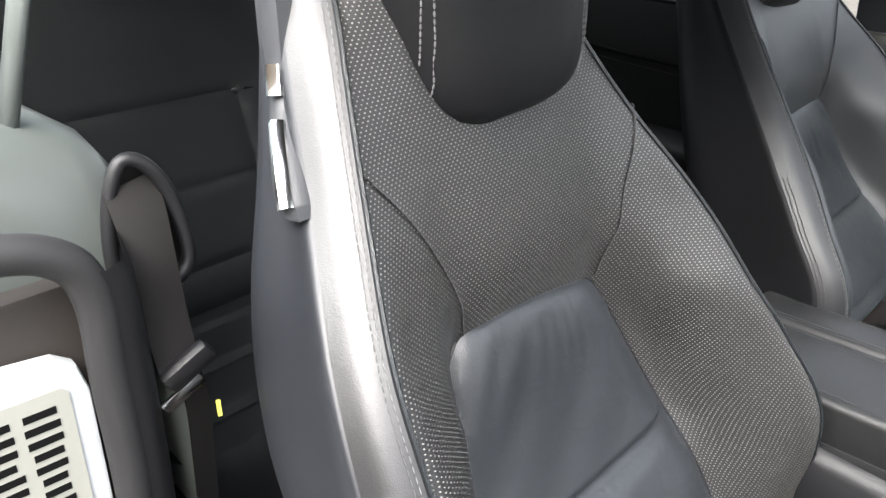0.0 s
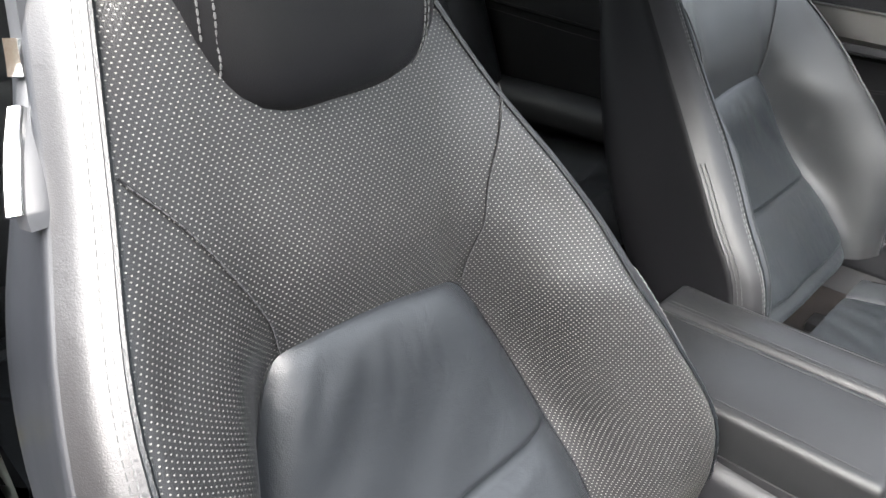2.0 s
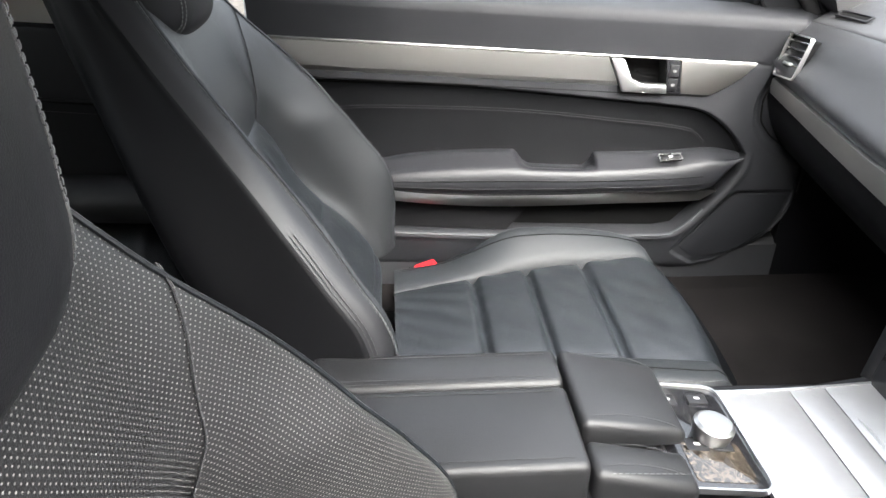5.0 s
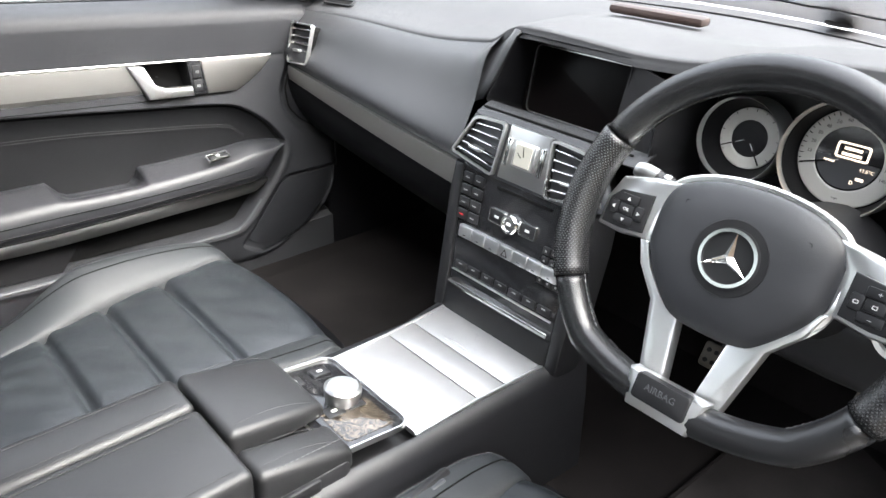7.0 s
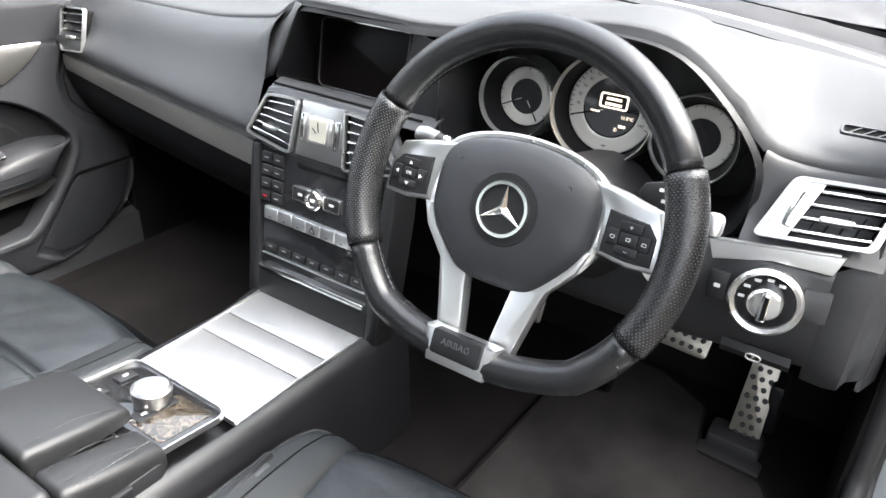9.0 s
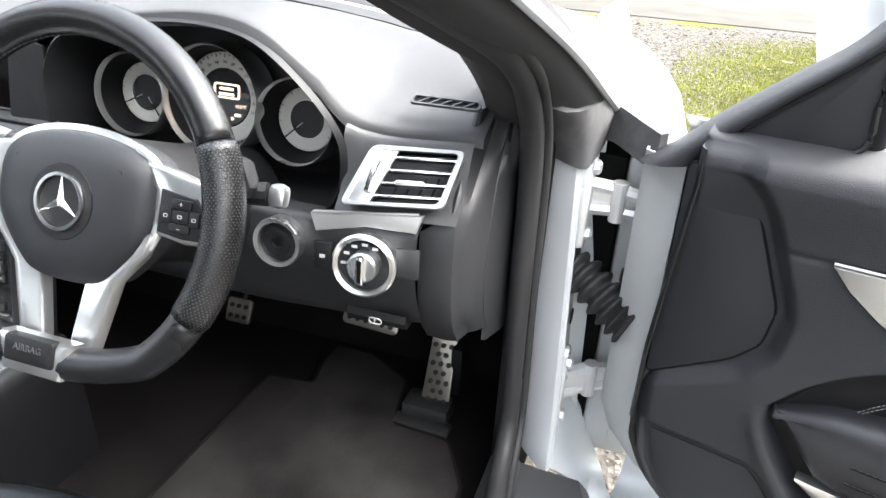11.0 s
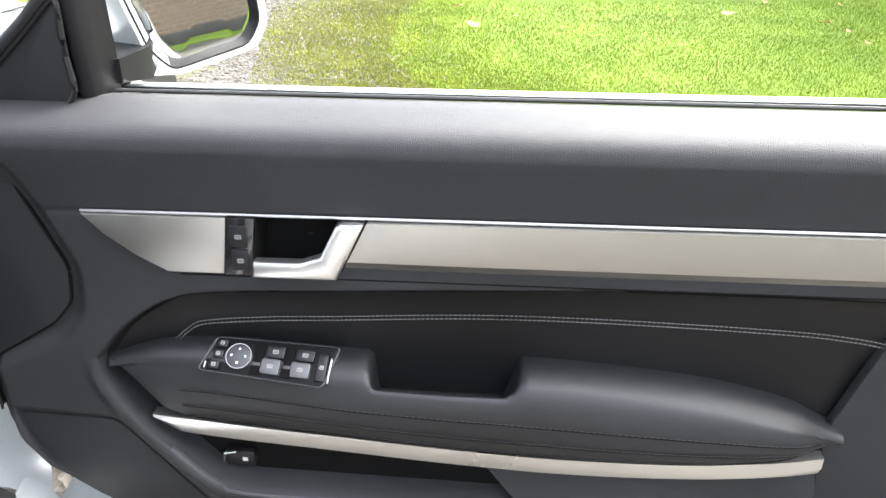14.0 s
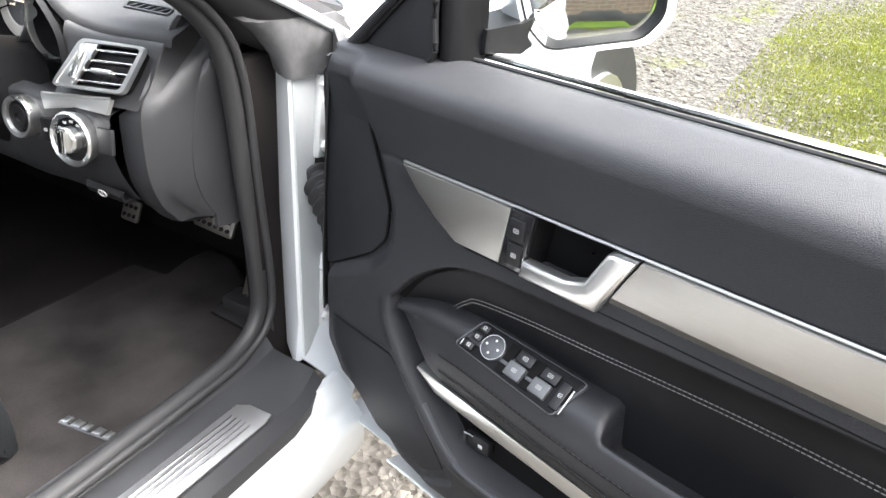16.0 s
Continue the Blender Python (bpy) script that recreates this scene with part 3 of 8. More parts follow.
# ---------------------------------------------------------------- car body
car = thing("car", (0, 0, 0), "silver two-door coupe with its driver's door wide open", "car")

# floor, tunnel, bulkhead and footwell walls
part("floor_pan", join(rbox((-0.50, 0.0, 0.255), (2.6, 1.46, 0.05), 0.004)), CARPET, car, "charcoal carpeted car floor")
toe = loft([[(0.56, y, 0.235), (0.62, y, 0.265), (0.72, y, 0.37), (0.80, y, 0.55), (0.80, y, 0.80)] for y in (-0.72, -0.4, 0.0, 0.4, 0.72)], thick=0.03)
part("bulkhead", toe, CARPET, car, "dark carpeted footwell bulkhead")
for sy in (-1, 1):
    # passenger's panel in deeper black, colour in place of the footwell's shade
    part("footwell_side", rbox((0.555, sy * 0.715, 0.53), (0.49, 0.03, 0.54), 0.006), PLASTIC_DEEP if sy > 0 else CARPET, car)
# sills
for sy in (-1, 1):
    prof = [(0.700, 0.26), (0.700, 0.355), (0.712, 0.368), (0.735, 0.372), (0.75, 0.355), (0.785, 0.352), (0.845, 0.350), (0.862, 0.335), (0.866, 0.30)]
    rows = []
    for x in (0.316, 0.30, 0.26, 0.22, -0.4, -1.05):
        lift = 0.03 if x > 0.33 else 0.0
        rows.append([(x, sy * (0.70 + (y - 0.70) * (1 - 2.4 * max(0, x - 0.25)) - lift * 0.6), z + lift) for y, z in prof])
    part("sill_trim", loft(rows, thick=0.006), SILL_TRIM, car, "black plastic door sill trim")
    prof = [(0.80, 0.26), (0.835, 0.335), (0.862, 0.318), (0.872, 0.296), (0.882, 0.286), (0.893, 0.262), (0.885, 0.20), (0.83, 0.17), (0.78, 0.17)]
    part("sill", loft([[(x, sy * y, z) for y, z in cr(prof, 3)] for x in (0.345, 0.30, 0.2, -0.4, -1.2)], thick=0.004), PAINT, car, "pale silver painted outer sill")
plate = thing("sill_plate", (0.02, -0.815, 0.352), "brushed steel door sill plate with raised ribs", "sill plate")
pm = basis((-0.10, -0.815, 0.354), (1, 0, 0), (0, 1, 0.02))
part("plate", prism([(-0.34, -0.026), (0.285, -0.028), (0.302, -0.024), (0.300, 0.012), (0.29, 0.028), (-0.34, 0.028)], 0.0022, 0.001, pm), ALU_PLATE, plate)
for k in range(5):
    part("rib", rbox((0.17, -0.016 + 0.008 * k, 0.0026), (0.20, 0.0026, 0.0022), 0.001, pm), CHROME, plate)
    part("rib", rbox((-0.14, -0.016 + 0.008 * k, 0.0026), (0.18, 0.0026, 0.0022), 0.001, pm), CHROME, plate)

# door frame post and shut face, driver's side
def crease(z):
    f = (z - 0.35) / 0.40
    return 0.338 + 0.018 * f, -0.775 + 0.017 * f


rows, face = [], []
for z in (0.335, 0.36, 0.40, 0.50, 0.65, 0.80, 0.84):
    x, y = crease(z)
    b = 0.010 * max(0, (0.40 - z) / 0.06)
    rows.append([(x + 0.050, y + 0.068, z + 0.02), (x + 0.012, y + 0.036, z + 0.012), (x + 0.002 - b, y + 0.006, z), (x - b, y, z), (x + 0.003, y - 0.004, z)])
    face.append([(x + 0.003, y - 0.004, z), (x + 0.020, y - 0.002, z), (x + 0.060, y + 0.002, z), (x + 0.100, y + 0.002, z), (x + 0.108, y - 0.02, z)])
part("door_post", loft(rows, thick=0.003), PAINT, car, "pale silver door frame post", smooth=50)
part("shut_face", loft(face, thick=0.003), PAINT_IN, car, "matt silver hinge pillar face", smooth=50)
# solid black block in place of the shade in the hinge gap
part("shut_gap", rbox((0.485, -0.785, 0.525), (0.06, 0.044, 0.47), 0.003), BLACK, car)
part("wing_edge", join(rbox((0.490, -0.829, 0.525), (0.06, 0.040, 0.47), 0.008), rbox((0.481, -0.842, 0.365), (0.036, 0.074, 0.165), 0.010)), PAINT_IN, car, "matt silver inner edge of the wing")
part("pillar_hole", revolve([(0.011, 0), (0.011, 0.0015), (0.001, 0.0015)], basis((0.415, -0.7705, 0.54), (1, 0, 0), (0, 0, 1)), 20), BLACK, car)
lower = loft([[(0.335, -0.772, 0.345), (0.42, -0.775, 0.40), (0.47, -0.79, 0.43)], [(0.345, -0.815, 0.322), (0.415, -0.805, 0.345), (0.47, -0.800, 0.37)], [(0.335, -0.872, 0.298), (0.400, -0.848, 0.305), (0.47, -0.815, 0.315)]], thick=0.004)
part("post_foot", lower, PAINT, car, smooth=60)
# windscreen pillar: soft inner trim, black outer edge, painted strip
PI = cr([(0.345, -0.674, 0.815), (0.297, -0.664, 0.838), (0.277, -0.658, 0.866), (0.235, -0.653, 0.901), (0.175, -0.650, 0.935), (0.09, -0.643, 0.968), (0.0, -0.627, 1.007), (-0.2, -0.588, 1.108), (-0.5, -0.54, 1.235)], 4)
PO = cr([(0.44, -0.784, 0.806), (0.400, -0.779, 0.828), (0.33, -0.768, 0.864), (0.24, -0.757, 0.906), (0.16, -0.748, 0.939), (0.06, -0.737, 0.977), (-0.05, -0.722, 1.020), (-0.25, -0.69, 1.100), (-0.55, -0.63, 1.222)], 4)
for sy in (-1, 1):
    rows, strip = [], []
    for a, b in zip(PI, PO):
        a, b = np.array(a), np.array(b)
        mix = lambda f, dx, dz: tuple((a * (1 - f) + b * f + (dx, 0, dz)) * (1, -sy, 1))  # noqa: E731
        rows.append([mix(0.0, 0.05, 0.02), mix(0.0, 0.0, 0.0), mix(0.12, -0.008, -0.003), mix(0.40, -0.016, -0.016), mix(0.50, -0.010, -0.010), mix(0.54, -0.004, -0.004), mix(0.60, -0.012, -0.012), mix(0.80, -0.010, -0.010), mix(0.95, -0.003, -0.003), mix(1.0, 0.004, 0.004), mix(0.9, 0.03, 0.03), mix(0.4, 0.06, 0.04)])
        strip.append(tuple((b + (0.012, -0.006, 0.008)) * (1, -sy, 1)))
    part("windscreen_pillar", loft(rows, closed=True, cap=True), PILLAR, car, "soft black windscreen pillar trim", smooth=70)
    part("pillar_strip", tube(strip, 0.0065, 8), PAINT, car, "pale painted strip along the windscreen pillar")
# black foam shield at the head of the post
rows = []
for z, p in ((0.772, (0.376, -0.700, 0.352, -0.760, 0.385, -0.772, 0.455, -0.776)), (0.795, (0.370, -0.698, 0.345, -0.760, 0.385, -0.776, 0.46, -0.782)), (0.825, (0.345, -0.695, 0.325, -0.752, 0.378, -0.780, 0.455, -0.788)), (0.850, (0.31, -0.69, 0.30, -0.745, 0.355, -0.772, 0.43, -0.784))):
    rows.append([(p[i], p[i + 1], z + (0.012 if i == 0 else 0)) for i in (0, 2, 4, 6)])
rows = [cr(r, 3) for r in rows]
part("pillar_shield", loft(rows, thick=0.006), FOAM, car, "black foam pillar shield", smooth=70)
part("hinge_seal", loft([cr([(0.45, -0.775, z0), (0.425, -0.795, z0 + 0.012), (0.395, -0.825, z0 + 0.006), (0.372, -0.850, z0)], 3) for z0 in (0.778, 0.800, 0.822)], thick=0.012), FOAM, car, "soft black seal between the pillar and the door")

# door seals
for sy in (-1, 1):
    seal = cr([(-0.42, 0.60, 1.165), (-0.22, 0.645, 1.085), (0.03, 0.692, 0.985), (0.14, 0.716, 0.935), (0.245, 0.716, 0.870), (0.292, 0.716, 0.79), (0.308, 0.716, 0.62), (0.318, 0.718, 0.47), (0.308, 0.720, 0.41), (0.26, 0.724, 0.378), (0.15, 0.734, 0.374), (-0.3, 0.745, 0.374), (-0.85, 0.745, 0.376)], 6)
    part("door_seal", tube([(x, sy * y, z) for x, y, z in seal], 0.013, 10, up=(0, 1, 0)), RUBBER, car, "soft black rubber door seal", smooth=180)
    if sy < 0:
        flange = [[(0.300, -0.722, 0.80), (0.372, -0.702, 0.80)], [(0.312, -0.722, 0.62), (0.362, -0.709, 0.62)], [(0.320, -0.724, 0.47), (0.343, -0.722, 0.47)], [(0.31, -0.726, 0.40), (0.334, -0.729, 0.37)]]
        part("seal_flange", loft([cr([r[0], tuple((np.array(r[0]) + r[1]) / 2 + (0, -0.006, 0)), r[1]], 3) for r in flange], thick=0.004), RUBBER, car, smooth=60)
    part("seal_lip", tube([(x + 0.012, sy * (y + 0.014), z - 0.002) for x, y, z in seal], 0.006, 8, up=(0, 1, 0)), RUBBER, car, smooth=180)

# hinges and cable boot of the driver's door
for z, hx, hy, tip in ((0.712, 0.415, -0.766, (0.428, -0.836, 0.708)), (0.432, 0.402, -0.770, (0.438, -0.835, 0.444))):
    h = part("hinge", rbox((0, 0, 0), (0.022, 0.016, 0.128), 0.006, pose(hx, hy, z, 0, 8, 0)), STEEL, car, "bare cast metal door hinge")
    a, b = Vector((hx, hy - 0.004, z + 0.004)), Vector(tip)
    part("hinge_foot", loft([[Vector((hx - 0.004, hy, z + dz)), Vector((hx - 0.03, hy + 0.018, z + dz * 0.8)), Vector((hx - 0.046, hy + 0.026, z + dz * 0.7))] for dz in (0.018, 0.006, -0.006, -0.018)], thick=0.007), STEEL, h, smooth=50)
    for dz in (0.016, -0.016):
        part("hinge_arm", tube([a + Vector((0.004, 0, dz)), a.lerp(b, 0.4) + Vector((0.008, 0, dz * 0.9)), b + Vector((0, 0, dz * 0.7))], 0.0095, 8), STEEL, h)
    part("hinge_web", loft([[a + Vector((0.006, 0, 0.016)), a + Vector((0.006, 0, -0.016))], [b + Vector((0.004, 0, 0.012)), b + Vector((0.004, 0, -0.012))]], thick=0.006), STEEL, h)
    part("knuckle", tube([a.lerp(b, 0.55) + Vector((0.002, 0, -0.026)), a.lerp(b, 0.55) + Vector((0.002, 0, 0.026))], 0.010, 12), STEEL, h)
    part("hinge_leaf", rbox((0, 0, 0), (0.016, 0.022, 0.075), 0.005, Matrix.Translation(b + Vector((0, -0.006, 0)))), STEEL, h)
    for dz in (-0.045, 0.045):
        part("bolt", revolve([(0.0095, 0), (0.0095, 0.006), (0.006, 0.009)], basis((hx - 0.004, hy - 0.006, z + dz), (1, 0, 0), (0, 0, 1)), 6), STEEL, h)
    part("bolt", revolve([(0.0075, 0), (0.0075, 0.005), (0.005, 0.007)], basis(b + Vector((-0.006, -0.004, 0.016)), (0, 1, 0), (0, 0, 1)), 6), PLASTIC, h)
bp = cr([(0.404, -0.756, 0.624), (0.394, -0.780, 0.616), (0.380, -0.806, 0.602), (0.368, -0.830, 0.588), (0.358, -0.850, 0.578)], 18)
part("cable_boot", tube(bp, [0.0230 + 0.0045 * math.cos(i * math.tau / 10) + 0.004 * i / len(bp) for i in range(len(bp))], 16), RUBBER, car, "ribbed black rubber cable boot", smooth=60)
part("boot_clip", rbox((0.392, -0.836, 0.628), (0.03, 0.022, 0.012), 0.004), RUBBER, car)

# bonnet, wing, windscreen, roof and tail
rows = []
for y in np.linspace(-1, 1, 21):
    e = y * y
    f = lambda w: y * w  # noqa: E731
    rows.append([(0.74 - 0.20 * e, f(0.71), 0.872 - 0.035 * e), (0.95, f(0.70), 0.882 - 0.05 * e), (1.3, f(0.64), 0.850 - 0.055 * e), (1.6, f(0.54), 0.80 - 0.05 * e), (1.85, f(0.45), 0.74 - 0.05 * e), (1.97, f(0.40), 0.62)])
part("bonnet", loft(rows, thick=0.004), PAINT, car, "silver bonnet bright with sky light", smooth=60)
for sy in (-1, 1):
    rows = []
    for x, top, w in ((0.435, 0.812, 0.897), (0.47, 0.815, 0.895), (0.56, 0.82, 0.892), (0.8, 0.825, 0.872), (1.1, 0.80, 0.838), (1.4, 0.765, 0.775), (1.7, 0.72, 0.69), (1.95, 0.64, 0.57)):
        e = w - 0.89
        rows.append([(x, sy * (0.705 + e * 1.3), top + 0.012), (x, sy * (0.74 + e * 1.2), top + 0.004), (x, sy * (0.83 + e), top - 0.02), (x, sy * (0.875 + e), top - 0.06), (x, sy * (0.888 + e), top - 0.18), (x, sy * (0.88 + e), 0.56), (x, sy * (0.88 + e), 0.52 if 0.9 < x < 1.6 else 0.35 if x < 0.7 else 0.25)])
    part("front_wing", loft(rows, thick=0.004), PAINT, car, "silver front wing", smooth=60)
    wheel = part("front_wheel", revolve([(0.20, -0.10), (0.305, -0.11), (0.325, -0.06), (0.325, 0.06), (0.305, 0.11), (0.20, 0.10)], basis((1.28, sy * 0.70, 0.326), (1, 0, 0), (0, 0, 1)), 36), RUBBER, car, "black tyre")
    part("wheel_rim", revolve([(0.05, 0.07), (0.20, 0.085), (0.205, 0.06), (0.205, -0.06), (0.05, -0.06)], basis((1.28, sy * 0.73, 0.326), (1, 0, 0), (0, 0, -sy)), 30), SATIN, wheel)
rows = []
for y in np.linspace(-0.74, 0.74, 17):
    e = (y / 0.74) ** 2
    rows.append([(0.70 - 0.24 * e, y, 0.885 - 0.03 * e), (0.18 - 0.22 * e, y * 0.94, 1.09 - 0.05 * e), (-0.45 - 0.16 * e, y * 0.76, 1.315 - 0.05 * e)])
ws = part("windscreen", loft(rows), GLASS, car, "clear windscreen")
ws.visible_shadow = False
part("scuttle", loft([[(0.77 - 0.24 * (y / 0.72) ** 2, y, 0.868 - 0.035 * (y / 0.72) ** 2), (0.71 - 0.24 * (y / 0.72) ** 2, y, 0.880 - 0.03 * (y / 0.72) ** 2), (0.685 - 0.24 * (y / 0.72) ** 2, y, 0.874 - 0.03 * (y / 0.72) ** 2)] for y in np.linspace(-0.72, 0.72, 15)], thick=0.008), RUBBER, car, "black scuttle panel under the windscreen")
for y0, y1 in ((-0.42, 0.16), (0.12, 0.60)):
    pts = [(0.775 - 0.24 * (y / 0.72) ** 2, y, 0.888 - 0.03 * (y / 0.72) ** 2) for y in np.linspace(y0, y1, 8)]
    w = part("wiper", tube(pts, 0.007, 6), PLASTIC, car, "black wiper arm")
    part("wiper_blade", tube([(x - 0.02, y, z + 0.004) for x, y, z in pts], 0.005, 5), RUBBER, w)
part("wiper_pivot", rbox((0.70, -0.16, 0.893), (0.05, 0.05, 0.02), 0.008), PLASTIC, car)
rows = []
for y in np.linspace(-0.60, 0.60, 11):
    e = (y / 0.60) ** 2
    # unseen front edge is lengthened over the windscreen to keep light off the floor
    rows.append([(-0.29 - 0.14 * e, y, 1.272 - 0.045 * e), (-0.50 - 0.05 * e, y, 1.345 - 0.045 * e), (-0.74, y, 1.38 - 0.05 * e), (-1.0, y, 1.385 - 0.05 * e), (-1.45, y * 0.97, 1.33 - 0.05 * e)])
part("roof", loft(rows, thick=0.02), PAINT, car, "silver roof panel")
part("headliner", loft([[(x, y, z - 0.035) for x, y, z in r] for r in rows], thick=0.006), LINING, car, "light grey headliner")
rows = []
for y in np.linspace(-0.58, 0.58, 9):
    rows.append([(-1.45, y, 1.31), (-1.8, y * 1.02, 1.12), (-2.02, y * 1.05, 0.97)])
part("rear_window", loft(rows), DARK_GLASS, car, "tinted rear window")
part("parcel_shelf", rbox((-1.82, 0, 0.90), (0.46, 1.2, 0.03), 0.01), PLASTIC, car)
part("rear_bulkhead", rbox((-1.80, 0, 0.60), (0.05, 1.4, 0.62), 0.01), PLASTIC, car)
part("tail", rbox((-2.35, 0, 0.62), (0.62, 1.7, 0.66), 0.12), PAINT, car, "silver boot and tail")
for sy in (-1, 1):
    # rear side trim, with ledge, dark recess and seam
    y0 = sy * 0.672
    part("rear_side_trim", prism([(-1.75, 0.29), (-0.86, 0.29), (-0.84, 0.80), (-1.20, 0.82), (-1.75, 0.86)], 0.03, 0.008, basis((0, y0 + (0.03 if sy > 0 else 0.0), 0), (1, 0, 0), (0, 0, 1))), TRIM_DARK, car, "black rear side trim panel")
    part("rear_arm_ledge", loft([[(x, y0 - sy * 0.0, z + 0.035), (x, y0 - sy * 0.05, z + 0.03), (x, y0 - sy * 0.075, z + 0.005), (x, y0 - sy * 0.07, z - 0.03), (x, y0 - sy * 0.01, z - 0.05)] for x, z in ((-1.55, 0.515), (-1.3, 0.515), (-1.0, 0.512), (-0.88, 0.505))]), TRIM_DARK, car, "smooth black armrest ledge beside the rear seat", smooth=60)
    part("rear_trim_groove", tube([(-1.55, y0 - sy * 0.012, 0.735), (-1.2, y0 - sy * 0.012, 0.70), (-0.86, y0 - sy * 0.012, 0.675)], 0.004, 6), BLACK, car)
    part("rear_trim_seam", stitches([(-1.55, y0 - sy * 0.012, 0.715), (-1.2, y0 - sy * 0.012, 0.68), (-0.86, y0 - sy * 0.012, 0.655)]), THREAD_DARK, car)
    part("rear_quarter", prism([(-2.1, 0.28), (-0.90, 0.28), (-0.875, 0.90), (-1.3, 0.93), (-2.1, 0.98)], 0.02, 0.008, basis((0, sy * 0.80 + (0.02 if sy > 0 else 0.0), 0), (1, 0, 0), (0, 0, 1))), PAINT, car, "silver rear quarter panel")
    part("rear_waist", rbox((-1.4, sy * 0.735, 0.875), (1.05, 0.14, 0.03), 0.01), PLASTIC, car)
    # pillar between the door glass and the rear glass, with the belt cover
    rows = [[(x - 0.05, sy * (y - 0.02), z), (x + 0.05, sy * (y - 0.02), z), (x + 0.05, sy * (y + 0.02), z), (x - 0.05, sy * (y + 0.02), z)] for x, y, z in ((-1.0, 0.74, 0.85), (-1.05, 0.70, 1.05), (-1.12, 0.60, 1.29))]
    part("rear_pillar", loft(rows, closed=True, cap=True), PLASTIC, car)
    part("rear_side_window", loft([[(-1.06, sy * 0.77, 0.90), (-1.7, sy * 0.75, 0.93)], [(-1.15, sy * 0.60, 1.30), (-1.62, sy * 0.60, 1.24)]]), DARK_GLASS, car, "small tinted rear side window")
# driver's side lock post with the striker face
# outer lock post edge
part("lock_post", loft([[(-0.93, -0.86, z), (-0.90, -0.85, z), (-0.872, -0.80, z), (-0.865, -0.742, z), (-0.90, -0.735, z)] for z in (0.28, 0.45, 0.70, 0.90)], thick=0.004), PAINT, car, "silver lock post with a paper data label")

# ---------------------------------------------------------------- seats
SHELL = surface("seat_shell", (0.016, 0.0175, 0.021), 0.42, grain=1200, bump=0.15)
ZK = [0.43, 0.50, 0.56, 0.62, 0.69, 0.77, 0.86, 0.95, 1.03, 1.075]
XC = [-0.485, -0.522, -0.570, -0.602, -0.622, -0.634, -0.661, -0.692, -0.728, -0.765]
XP = [-0.455, -0.447, -0.454, -0.487, -0.529, -0.582, -0.648, -0.704, -0.753, -0.784]
HP = [0.221, 0.229, 0.232, 0.228, 0.217, 0.203, 0.166, 0.133, 0.103, 0.057]
HO = [0.238, 0.250, 0.254, 0.254, 0.249, 0.229, 0.189, 0.158, 0.126, 0.080]
XS = [-0.57, -0.60, -0.635, -0.665, -0.695, -0.725, -0.76, -0.785, -0.81, -0.83]
IN = [0.036, 0.028, 0.019, 0.008, -0.008, -0.018, -0.022, -0.024, -0.024, -0.018]
HI = [0.160, 0.158, 0.150, 0.133, 0.106, 0.092, 0.086, 0.080, 0.070, 0.050]


